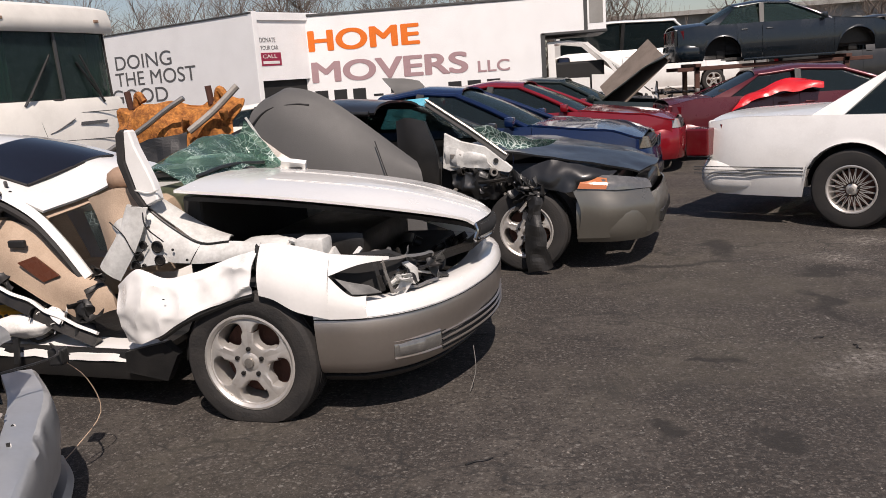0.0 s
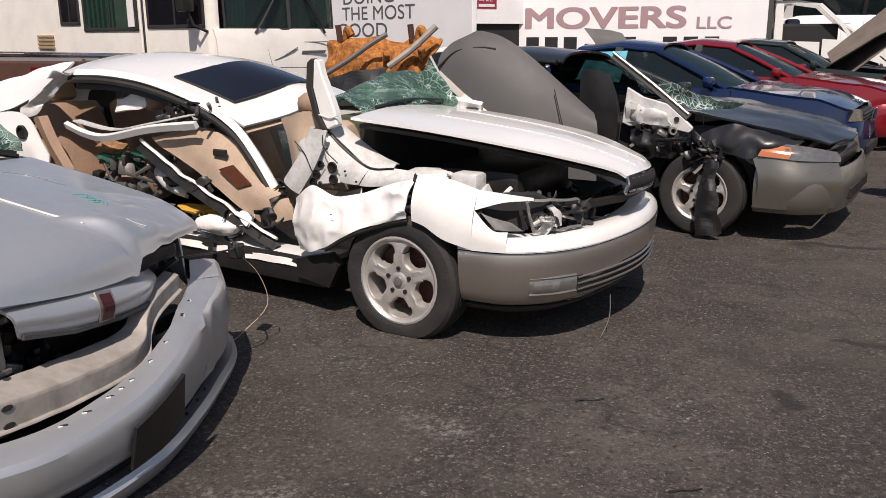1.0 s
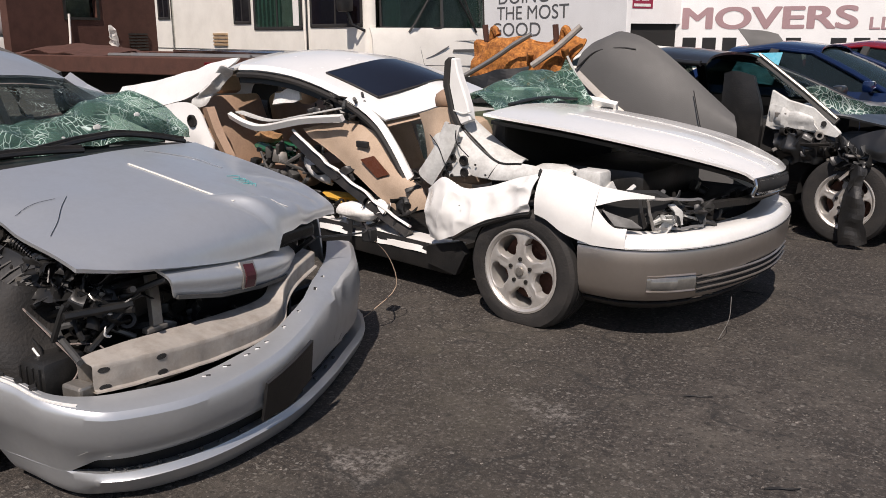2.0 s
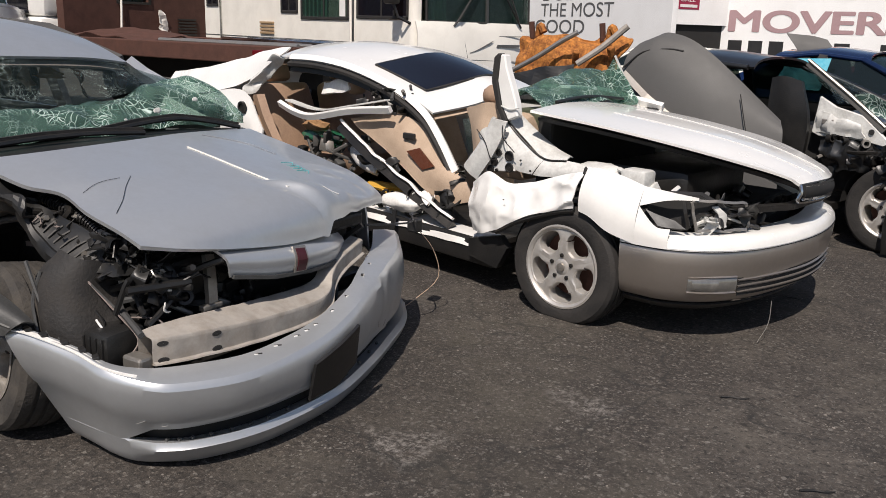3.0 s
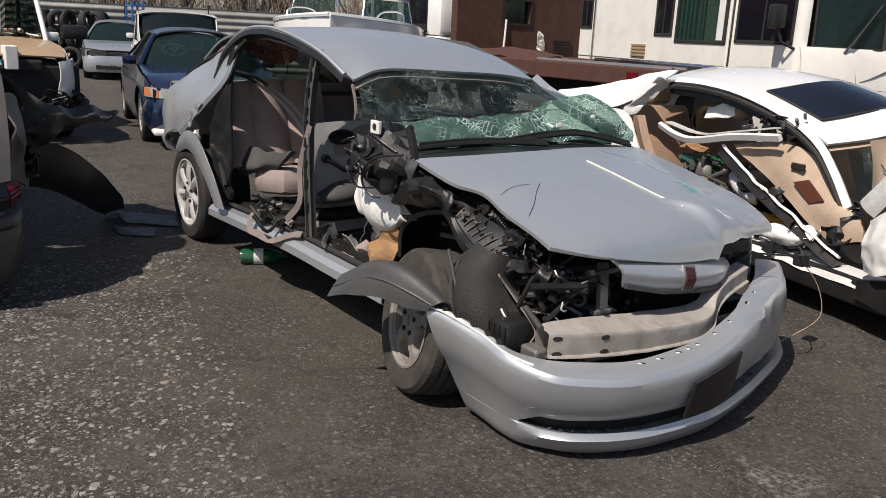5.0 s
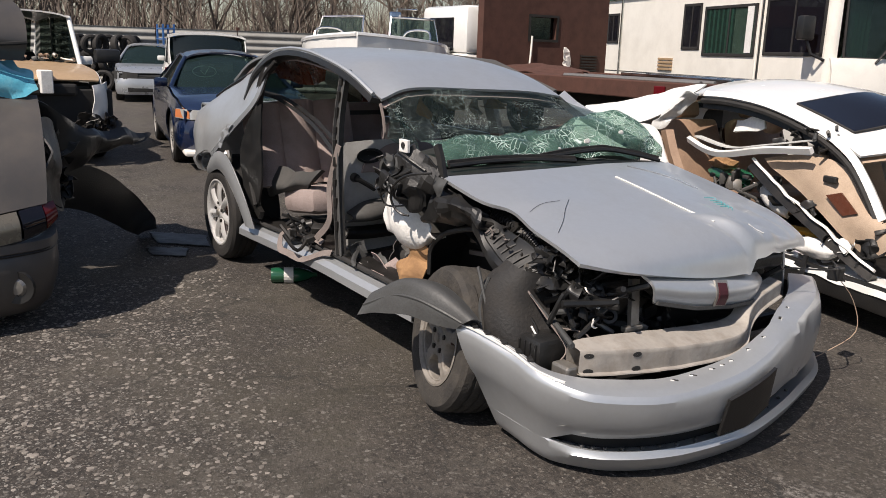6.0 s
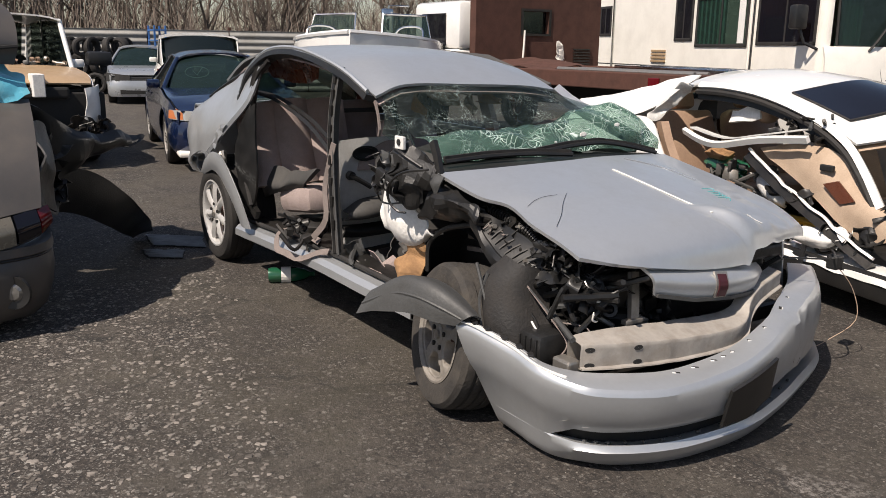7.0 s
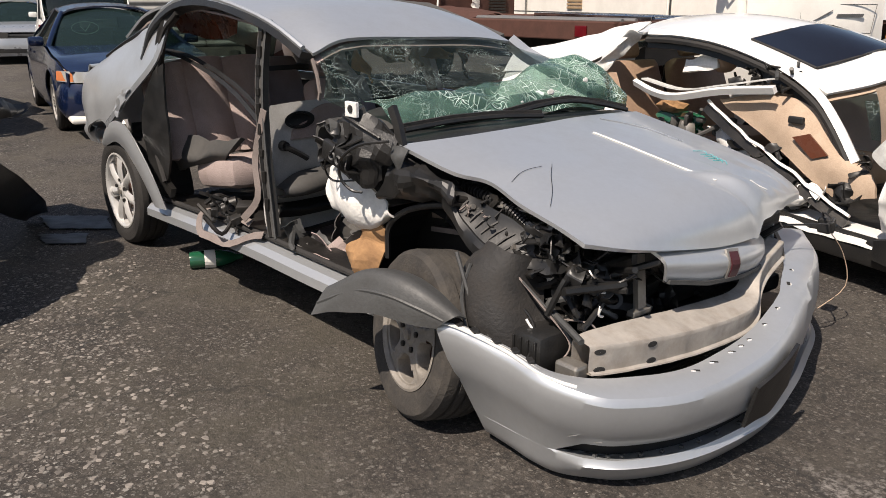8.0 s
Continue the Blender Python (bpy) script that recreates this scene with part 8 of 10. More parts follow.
part("inner_arch", lathe([(0.40, -0.70), (0.40, -0.45), (0.05, -0.43)], 18, 0.5), DARK, S).location = (-2.62, 0, 0.33)
part("lock_pillar", patch([[(-2.00, -0.66, 1.12), (-2.00, -0.67, 0.90), (-1.97, -0.68, 0.70), (-2.02, -0.69, 0.42)], [(-2.06, -0.70, 1.08), (-2.16, -0.725, 0.90), (-2.19, -0.735, 0.75), (-2.12, -0.74, 0.50)]], 8, 26, 0.014, 0.012, 1, 9), GLOSSBLACK, S, "torn black door pillar edge", smooth=22)
part("torn_skin", patch([[(-2.46, -0.755, 0.92), (-2.34, -0.76, 0.96), (-2.26, -0.755, 0.98)], [(-2.54, -0.77, 0.82), (-2.44, -0.785, 0.80), (-2.38, -0.77, 0.86)]], 6, 6, 0.006, 0.03, 9, 12), SILVER, S)
part("lock_tongue", blob((-2.42, -0.74, 0.74), 0.05, 2, 0.4, 2, (1, 0.6, 1)), STEEL, S)
# cabin
for y0, y1, lean in ((-0.58, -0.465, 0.0), (-0.445, -0.19, 0.03), (-0.17, 0.05, 0.03)):
    ym, dx = (y0 + y1) / 2, 0.045
    bm = patch([[(-2.40, y0, 1.05 + lean), (-2.35, y0 - 0.01, 0.88), (-2.28, y0, 0.70), (-2.22, y0, 0.56)], [(-2.37 + dx, ym, 1.085 + lean), (-2.32 + dx, ym, 0.89), (-2.25 + dx, ym, 0.70), (-2.18 + dx, ym, 0.55)],
                [(-2.40, y1, 1.06 + lean), (-2.35, y1 + 0.01, 0.88), (-2.28, y1, 0.70), (-2.22, y1, 0.56)]], 12, 14, 0.10)
    part("rear_seat_back", bm, TAUPE, S, "mauve cloth rear seat back", smooth=60)
    for zz in (0.92, 0.78):
        part("seat_seam", tube([(-2.345 + 0.35 * (0.9 - zz), y0 + 0.012, zz), (-2.29 + 0.35 * (0.9 - zz), ym, zz + 0.005), (-2.345 + 0.35 * (0.9 - zz), y1 - 0.012, zz)], 0.005, 5, 8), CHARCOAL, S)
part("seat_frame_cover", patch([[(-2.44, -0.50, 0.66), (-2.15, -0.50, 0.70), (-1.84, -0.49, 0.71), (-1.52, -0.48, 0.745)], [(-2.40, -0.54, 0.57), (-2.15, -0.56, 0.60), (-1.88, -0.55, 0.62), (-1.60, -0.52, 0.66)], [(-2.35, -0.52, 0.47), (-2.18, -0.54, 0.50), (-2.00, -0.53, 0.55), (-1.68, -0.50, 0.61)]], 12, 16, 0.03, 0.03, 4, 6), CHARCOAL, S, "torn black seat frame cover", smooth=30)
seat(S, -2.36, 0.36, 0.40, TAUPE, 0.55, 20, "rear_seat", rest=False)
seat(S, -1.42, 0.34, 0.34, TAUPE, 0.5, 24, "driver_seat")
cush = box(-0.24, -0.22, -0.085, 0.24, 0.22, 0.085, 0.06, Matrix.Translation((-1.80, -0.30, 0.53)) @ Euler((0, radians(-8), 0)).to_matrix().to_4x4())
part("seat_base", cush, TAUPE, S, "loose taupe seat cushion", smooth=40)
part("far_door_card", patch([[(-2.95, 0.68, 0.90), (-2.0, 0.70, 0.92), (-0.9, 0.72, 0.92)], [(-2.95, 0.66, 0.60), (-2.0, 0.67, 0.62), (-0.9, 0.70, 0.62)], [(-2.95, 0.68, 0.26), (-2.0, 0.70, 0.25), (-0.9, 0.72, 0.24)]], 8, 12, 0.02), CHARCOAL, S, smooth=50)
# the other door, folded into the cabin behind the centre pillar
DC = part("folded_door_card", patch([[(-1.03, -0.605, 0.975), (-1.05, -0.40, 0.985), (-1.06, -0.12, 0.985)], [(-1.005, -0.60, 0.82), (-1.02, -0.40, 0.82), (-1.04, -0.12, 0.82)], [(-1.00, -0.60, 0.64), (-1.02, -0.40, 0.64), (-1.04, -0.12, 0.64)], [(-1.03, -0.61, 0.50), (-1.05, -0.40, 0.50), (-1.07, -0.12, 0.50)], [(-1.00, -0.615, 0.36), (-1.02, -0.40, 0.365), (-1.04, -0.12, 0.38)]], 20, 12, 0.03), CARDGREY, S, "grey inner door card with window crank", smooth=50)
part("card_insert", patch([[(-1.018, -0.40, 0.91), (-1.02, -0.28, 0.965), (-1.025, -0.13, 0.965)], [(-1.006, -0.455, 0.865), (-1.01, -0.30, 0.885), (-1.015, -0.13, 0.885)], [(-1.002, -0.475, 0.812), (-1.006, -0.30, 0.815), (-1.01, -0.13, 0.815)]], 8, 10, 0.012), TAUPE, DC, "mauve cloth insert", smooth=50)
part("speaker_ring", lathe([(0.055, 0), (0.068, -0.014), (0.052, -0.014), (0.046, 0.0), (0.001, 0.004)], 20), PLASTIC, DC).matrix_basis = pose(-1.008, -0.43, 0.905, 0, 0, 93) @ Matrix.Diagonal((1.25, 1, 0.62, 1))
part("window_crank", tube([(-0.995, -0.525, 0.79), (-0.965, -0.52, 0.785), (-0.955, -0.46, 0.75), (-0.955, -0.42, 0.725)], 0.014, 8, 10), PLASTIC, DC)
part("crank_hub", lathe([(0.001, -0.03), (0.022, -0.03), (0.026, 0.0), (0.001, 0.004)], 14), PLASTIC, DC).matrix_basis = pose(-1.0, -0.525, 0.79, 0, 0, 93)
part("door_shelf", patch([[(-1.0, -0.57, 0.60), (-1.0, -0.46, 0.655), (-1.01, -0.30, 0.665), (-1.02, -0.12, 0.67)], [(-0.93, -0.57, 0.595), (-0.91, -0.46, 0.625), (-0.92, -0.30, 0.64), (-0.93, -0.12, 0.64)], [(-0.93, -0.57, 0.56), (-0.90, -0.46, 0.565), (-0.91, -0.30, 0.58), (-0.92, -0.12, 0.58)], [(-1.0, -0.58, 0.54), (-1.0, -0.46, 0.54), (-1.01, -0.30, 0.55), (-1.02, -0.12, 0.55)]], 12, 14, 0.012), CHARCOAL, DC, smooth=60)
part("door_pocket", patch([[(-1.0, -0.58, 0.52), (-1.0, -0.44, 0.515), (-1.02, -0.12, 0.52)], [(-0.95, -0.58, 0.50), (-0.94, -0.44, 0.485), (-0.96, -0.12, 0.49)], [(-0.97, -0.59, 0.455), (-0.97, -0.44, 0.445), (-0.99, -0.12, 0.45)]], 8, 12, 0.012), PLASTIC, DC, smooth=60)
part("door_rim", tube([(-0.985, -0.615, 0.97), (-0.975, -0.625, 0.65), (-0.975, -0.63, 0.365), (-0.99, -0.40, 0.365), (-1.0, -0.12, 0.385)], 0.013, 6, 0), UNDER, DC)
part("window_frame", tube([(-1.04, -0.59, 0.98), (-1.06, -0.57, 1.28), (-1.07, -0.45, 1.36), (-1.09, -0.25, 1.30), (-1.08, -0.16, 0.99)], 0.016, 6, 14), CHARCOAL, DC)
part("far_side", patch([[(-3.1, 0.74, 0.95), (-2.0, 0.78, 0.95), (-1.0, 0.80, 0.93), (-0.1, 0.80, 0.92)], [(-3.1, 0.78, 0.55), (-2.0, 0.82, 0.55), (-1.0, 0.83, 0.54), (-0.1, 0.82, 0.5)], [(-3.0, 0.74, 0.26), (-2.0, 0.76, 0.24), (-1.0, 0.77, 0.22), (-0.1, 0.77, 0.2)]], 14, 24, 0.012), SILVER, S, smooth=40)
part("far_rail", strip([(-0.70, 0.60, 1.25), (-1.3, 0.60, 1.40), (-1.9, 0.59, 1.43), (-2.8, 0.57, 1.25)], 0.05, 0.06, (0, 1, 0.4)), CHARCOAL, S)
part("far_centre_pillar", strip([(-1.45, 0.62, 1.42), (-1.40, 0.76, 0.9)], 0.10, 0.04, (0, 1, 0.3)), TAUPE, S)
part("far_rear_pillar", patch([[(-2.5, 0.58, 1.36), (-2.3, 0.60, 1.15), (-2.2, 0.72, 0.95)], [(-2.85, 0.56, 1.24), (-2.95, 0.62, 1.1), (-3.0, 0.70, 0.97)]], 6, 6, 0.03), TAUPE, S, smooth=40)
part("parcel_shelf", box(-3.0, -0.6, 0.98, -2.66, 0.66, 1.02, 0.01), CHARCOAL, S)
part("dashboard", patch([[(-0.10, -0.62, 0.95), (-0.14, 0, 0.98), (-0.10, 0.74, 0.95)], [(-0.42, -0.60, 0.97), (-0.45, 0, 1.0), (-0.42, 0.74, 0.97)], [(-0.55, -0.60, 0.88), (-0.58, 0, 0.90), (-0.55, 0.74, 0.88)], [(-0.45, -0.58, 0.60), (-0.45, 0, 0.55), (-0.45, 0.72, 0.55)]], 14, 14, 0.02, 0.02, 5, 5), CHARCOAL, S, smooth=40)
for dy in (0.0, 0.05):
    part("seat_belt", strip([spline([(-2.52, -0.52 + dy, 1.165), (-2.30, -0.51 + dy, 1.16), (-2.05, -0.50 + dy, 1.134), (-1.60, -0.50 + dy, 1.03), (-1.31, -0.50 + dy, 0.90), (-1.11, -0.50 + dy, 0.77), (-1.09, -0.50 + dy, 0.64)], k / 14) for k in range(15)], 0.022, 0.012, (0.3, -1, 0.5)), PLASTIC, S)
part("seat_belt", strip([spline([(-0.905, -0.665, 0.98), (-0.985, -0.68, 0.75), (-0.965, -0.69, 0.57), (-1.07, -0.72, 0.45)], k / 12) for k in range(13)], 0.035, 0.006, (0.4, -1, 0)), BELT, S, "limp taupe seat belt")
part("seat_belt", strip([spline([(-0.92, -0.70, 0.40), (-1.15, -0.78, 0.33), (-1.38, -0.80, 0.34), (-1.45, -0.74, 0.42), (-1.25, -0.68, 0.45), (-1.05, -0.69, 0.42)], k / 24) + Vector((0, 0, 0.008 * math.sin(k * 1.1))) for k in range(25)], 0.038, 0.004, (0.1, -0.8, 0.7)), BELT, S, "taupe belt webbing looped over the sill")
junk(S, "torn_bracket", (-1.30, -0.66, 0.44), (0.14, 0.06, 0.04), 12, UNDER, 3)
junk(S, "floor_scrap", (-0.75, -0.45, 0.37), (0.25, 0.2, 0.02), 4, CHARCOAL, 8, (1,))
crush(S, "torn_carpet", (-0.60, -0.50, 0.355), (0.26, 0.12, 0.02), 9, TAUPE, 91, 0.05, 0.12)
crush(S, "torn_carpet", (-0.55, -0.42, 0.365), (0.26, 0.14, 0.03), 7, CHARCOAL, 92, 0.05, 0.12)
part("airbag", patch([[(-0.36, -0.66, 0.88), (-0.28, -0.69, 0.91), (-0.16, -0.68, 0.90)], [(-0.395, -0.67, 0.77), (-0.25, -0.73, 0.78), (-0.08, -0.71, 0.79)], [(-0.385, -0.67, 0.67), (-0.22, -0.74, 0.68), (0.0, -0.70, 0.72)], [(-0.31, -0.64, 0.615), (-0.13, -0.70, 0.605), (0.07, -0.67, 0.665)], [(-0.26, -0.58, 0.64), (-0.10, -0.62, 0.64), (0.05, -0.60, 0.68)]], 26, 22, 0.008, 0.035, 7, 9), AIRBAG, S, "limp white airbag", smooth=40)
part("cardboard", patch([[(-0.245, -0.685, 0.385), (-0.16, -0.69, 0.39), (-0.07, -0.67, 0.40)], [(-0.235, -0.67, 0.48), (-0.13, -0.70, 0.49), (-0.04, -0.66, 0.49)], [(-0.18, -0.66, 0.55), (-0.09, -0.68, 0.56), (-0.02, -0.65, 0.55)], [(-0.15, -0.65, 0.615), (-0.07, -0.66, 0.63), (0.0, -0.65, 0.62)]], 12, 10, 0.008, 0.035, 5, 9), CARDBOARD, S, "crumpled orange insulation board", smooth=14)
# front corner: torn dash end, rail, wheel and engine bay
part("door_hinge_cover", patch([[(-0.12, -0.73, 1.05), (-0.03, -0.76, 1.085), (0.07, -0.74, 1.05), (0.15, -0.715, 0.985)], [(-0.19, -0.75, 1.0), (-0.06, -0.80, 0.99), (0.06, -0.785, 0.965), (0.15, -0.735, 0.93)], [(-0.225, -0.75, 0.905), (-0.10, -0.81, 0.885), (0.03, -0.80, 0.865), (0.10, -0.75, 0.87)], [(-0.16, -0.74, 0.825), (-0.05, -0.785, 0.82), (0.03, -0.775, 0.80), (0.09, -0.735, 0.82)]], 14, 14, 0.010, 0.030, 2, 16), PLASTIC, S, "torn black plastic trim", smooth=12)
HB = part("switch_housing", box(-0.075, -0.014, -0.04, 0.075, 0.014, 0.04, 0.010, Matrix.Translation((-0.08, -0.825, 0.905)) @ Euler((0.1, 0.32, 0.1)).to_matrix().to_4x4()), PLASTIC, S, "black switch housing with two rings", smooth=True)
for dx in (-0.005, 0.035):
    part("ring", lathe([(0.010, 0.0), (0.016, -0.006), (0.020, 0.0)], 14), GREYPLASTIC, HB).location = (-0.08 + dx, -0.842, 0.905 - 0.33 * dx)
part("trim_tab", patch([[(0.15, -0.745, 0.965), (0.19, -0.75, 0.97), (0.235, -0.74, 0.96)], [(0.155, -0.755, 0.93), (0.19, -0.765, 0.93), (0.225, -0.75, 0.93)], [(0.185, -0.75, 0.885), (0.195, -0.755, 0.885), (0.205, -0.75, 0.885)]], 8, 8, 0.010, 0.008, 2, 12), GREYPLASTIC, S, "grey wedge of torn trim", smooth=30)
for pts in ([(0.175, -0.775, 0.985), (0.08, -0.84, 0.965), (-0.02, -0.85, 0.90), (-0.035, -0.84, 0.83), (0.0, -0.82, 0.79), (0.04, -0.80, 0.785)], [(0.10, -0.76, 0.985), (0.02, -0.80, 1.03), (-0.08, -0.79, 1.05)], [(-0.21, -0.79, 0.93), (-0.235, -0.80, 0.88), (-0.225, -0.79, 0.83), (-0.20, -0.785, 0.86)]):
    part("harness_loop", tube(pts, 0.0055, 6, 20), PLASTIC, S)
crush(S, "torn_trim", (-0.12, -0.80, 0.94), (0.09, 0.015, 0.10), 12, GLOSSBLACK, 61, 0.02, 0.055)
part("tag", box(-0.055, -0.80, 1.05, 0.015, -0.785, 1.105, 0.003), AIRBAG, S, "white paper tag")
part("tag_hole", lathe([(0.001, 0), (0.014, 0), (0.014, 0.004), (0.001, 0.004)], 12), DARK, S).location = (-0.018, -0.804, 1.08)
part("inner_fender", patch([[(0.09, -0.70, 0.925), (0.24, -0.70, 0.905), (0.44, -0.69, 0.858)], [(0.095, -0.745, 0.842), (0.29, -0.755, 0.861), (0.47, -0.72, 0.836)], [(0.05, -0.73, 0.762), (0.267, -0.735, 0.804), (0.437, -0.71, 0.80)], [(0.06, -0.68, 0.745), (0.267, -0.68, 0.785), (0.437, -0.66, 0.79)]], 12, 16, 0.010, 0.030, 8, 14), GLOSSBLACK, S, "crumpled black inner fender", smooth=14)
rail_out = [(0.375, -0.70, 0.825), (0.451, -0.705, 0.758), (0.521, -0.71, 0.695), (0.645, -0.71, 0.655), (0.735, -0.69, 0.645)]
rail_in = [(0.325, -0.63, 0.828), (0.459, -0.63, 0.818), (0.604, -0.62, 0.782), (0.715, -0.60, 0.730), (0.745, -0.62, 0.660)]


def rail_skin(u, v):
    """The bent box rail: a dished top with a bead on either edge, then the outer wall turned under."""
    a, b = spline(rail_in, u), spline(rail_out, u)
    s = (0.0, 0.10, 0.20, 0.5, 0.80, 0.90, 1.0, 1.0, 0.9, 0.6)[round(v * 9)]
    d = (-0.01, 0.006, -0.006, -0.010, -0.006, 0.007, 0.0, -0.030, -0.050, -0.060)[round(v * 9)]
    p = a.lerp(b, s) + Vector((0, 0, d))
    q = Vector((u * 6, v * 2, 1.3))
    return p + 0.007 * Vector((noise.noise(q), noise.noise(q + Vector((4, 0, 0))), noise.noise(q + Vector((8, 0, 0)))))


part("upper_rail", grid(rail_skin, 40, 9, 0.004), GLOSSBLACK, S, "bent black upper rail", smooth=30)
for k in range(11):
    a, b = spline(rail_in, 0.16 + 0.07 * k), spline(rail_out, 0.16 + 0.07 * k)
    part("rail_rib", tube([a.lerp(b, 0.26), a.lerp(b, 0.5) + Vector((0, 0, 0.004)), a.lerp(b, 0.72)], 0.0045, 5), CHARCOAL, S)
hose = [(0.36, -0.585, 0.835), (0.469, -0.58, 0.812), (0.578, -0.575, 0.782), (0.655, -0.57, 0.742)]
for k in range(22):
    a, b = spline(hose, k / 22), spline(hose, (k + 0.55) / 22)
    part("hose_rib", tube([a, b], 0.021, 10), PLASTIC, S)
part("hose_core", tube(hose, 0.016, 8, 16), DARK, S)
part("arch_edge", tube([(0.0, -0.66, 0.50), (0.012, -0.66, 0.626), (0.123, -0.66, 0.711), (0.309, -0.66, 0.765), (0.42, -0.665, 0.77)], 0.012, 6, 20), PLASTIC, S, smooth=True)
for z, w in ((0.64, 0.010), (0.585, 0.020)):
    part("strut_bar", strip([(0.02, -0.45, z), (0.20, -0.45, z + 0.02)], 0.02, w, (0, -1, 0)), BELT, S)
crush(S, "rail_debris", (0.50, -0.665, 0.775), (0.10, 0.015, 0.02), 8, BELT, 141, 0.006, 0.014)
crush(S, "rail_debris", (0.76, -0.62, 0.70), (0.06, 0.04, 0.05), 14, GLOSSBLACK, 142, 0.02, 0.05)
crush(S, "rail_debris", (0.78, -0.60, 0.69), (0.05, 0.04, 0.04), 8, GREYPLASTIC, 143, 0.010, 0.022)
part("wheel_house", lathe([(0.36, -0.62), (0.37, -0.38), (0.05, -0.36)], 20, 0.5), DARK, S).location = (0.18, 0, 0.36)
flap_rows = [[(0.115, -1.08, 0.400), (0.21, -1.035, 0.437), (0.385, -1.01, 0.468), (0.53, -0.965, 0.466), (0.61, -0.925, 0.468)], [(0.125, -1.055, 0.445), (0.27, -1.005, 0.515), (0.42, -0.99, 0.540), (0.55, -0.955, 0.522), (0.635, -0.915, 0.492)],
             [(0.135, -1.02, 0.490), (0.27, -0.98, 0.572), (0.42, -0.96, 0.592), (0.56, -0.925, 0.562), (0.66, -0.89, 0.508)], [(0.13, -0.97, 0.485), (0.25, -0.91, 0.560), (0.41, -0.88, 0.580), (0.55, -0.86, 0.548), (0.66, -0.85, 0.490)]]
bm = patch(flap_rows, 16, 36, 0.006, 0.008, 3, 6)
part("flap_bead", tube([Vector(q) + Vector((0, -0.004, 0.002)) for q in flap_rows[1]], 0.006, 6, 24), GREYPLASTIC, S)
part("fender_flap", bm, GREYPLASTIC, S, "grey torn wheel arch liner hanging over the tyre", smooth=40)
wheel(S, 0.335, -0.715, 0.305, 0.305, 0.195, 0.21, -1, "five", -12, -9, rim_mat=DUSTYRIM, tyre_mat=DUSTYTYRE)
wheel(S, -2.615, -0.655, 0.33, 0.33, 0.226, 0.20, -1, "seven", rim_mat=BRIGHTRIM)
wheel(S, -2.66, 0.66, 0.31, 0.31, 0.2135, 0.20, 1, "twin")
wheel(S, 0.05, 0.72, 0.305, 0.305, 0.205, 0.20, 1, "five")
part("washer_tank", patch([[(0.57, -0.66, 0.675), (0.555, -0.745, 0.60), (0.585, -0.76, 0.47), (0.62, -0.75, 0.34)], [(0.635, -0.70, 0.70), (0.635, -0.775, 0.60), (0.665, -0.80, 0.47), (0.69, -0.79, 0.34)], [(0.705, -0.69, 0.685), (0.725, -0.735, 0.58), (0.76, -0.765, 0.46), (0.79, -0.75, 0.34)], [(0.725, -0.58, 0.665), (0.745, -0.60, 0.55), (0.80, -0.64, 0.44), (0.82, -0.64, 0.34)]], 18, 22, 0.02, 0.007, 4, 9), RUBBER, S, "black plastic washer tank", smooth=40)
part("air_duct", box(0.77, -0.765, 0.33, 0.905, -0.60, 0.478, 0.025), PLASTIC, S, "black ribbed air duct", smooth=True)
for k in range(4):
    part("duct_rib", box(0.79 + 0.03 * k, -0.771, 0.36, 0.797 + 0.03 * k, -0.762, 0.46, 0.002), PLASTIC, S)
for k in range(3):
    part("tank_rib", tube([(0.60 + 0.03 * k, -0.775 + 0.01 * k, 0.645 - 0.03 * k), (0.60 + 0.04 * k, -0.812 + 0.008 * k, 0.55 - 0.02 * k), (0.645 + 0.04 * k, -0.832 + 0.012 * k, 0.44)], 0.006, 5, 10), GREYPLASTIC, S)
part("tank_strap", tube([(0.56, -0.80, 0.68), (0.64, -0.80, 0.52), (0.74, -0.80, 0.42), (0.80, -0.79, 0.36)], 0.007, 6, 10), GREYPLASTIC, S)
part("radiator", box(0.80, -0.52, 0.30, 0.86, 0.55, 0.66, 0.01), UNDER, S, "dusty dark radiator")
part("radiator_support", box(0.84, -0.60, 0.60, 0.90, 0.62, 0.66, 0.015), UNDER, S)
part("lamp_bracket", strip([(0.925, -0.338, 0.665), (0.945, -0.35, 0.58), (0.967, -0.366, 0.485)], 0.042, 0.02, (1, 0, 0)), STEEL, S, "pale upright lamp bracket")
part("bracket_foot", box(0.955, -0.42, 0.48, 0.985, -0.33, 0.50, 0.004), STEEL, S)
part("crossmember", box(0.78, -0.62, 0.33, 0.93, 0.62, 0.40, 0.02), UNDER, S)
part("engine", box(0.20, -0.42, 0.35, 0.72, 0.40, 0.78, 0.05), UNDER, S, smooth=True)
part("bay_floor", box(0.1, -0.6, 0.22, 0.98, 0.72, 0.28, 0.02), UNDER, S)
crush(S, "torn_shroud", (0.86, -0.55, 0.60), (0.08, 0.08, 0.07), 16, GLOSSBLACK, 151, 0.02, 0.05)
crush(S, "lamp_shard", (0.86, -0.55, 0.61), (0.08, 0.08, 0.07), 14, STEEL, 152, 0.012, 0.030)
crush(S, "lamp_shard", (0.90, -0.50, 0.56), (0.06, 0.07, 0.05), 7, AIRBAG, 153, 0.008, 0.02)
junk(S, "lamp_wreckage", (0.88, -0.52, 0.56), (0.06, 0.10, 0.06), 12, GLOSSBLACK, 154, (1, 2))
junk(S, "engine_part", (0.62, -0.52, 0.70), (0.14, 0.08, 0.04), 10, STEEL, 155, (1,))
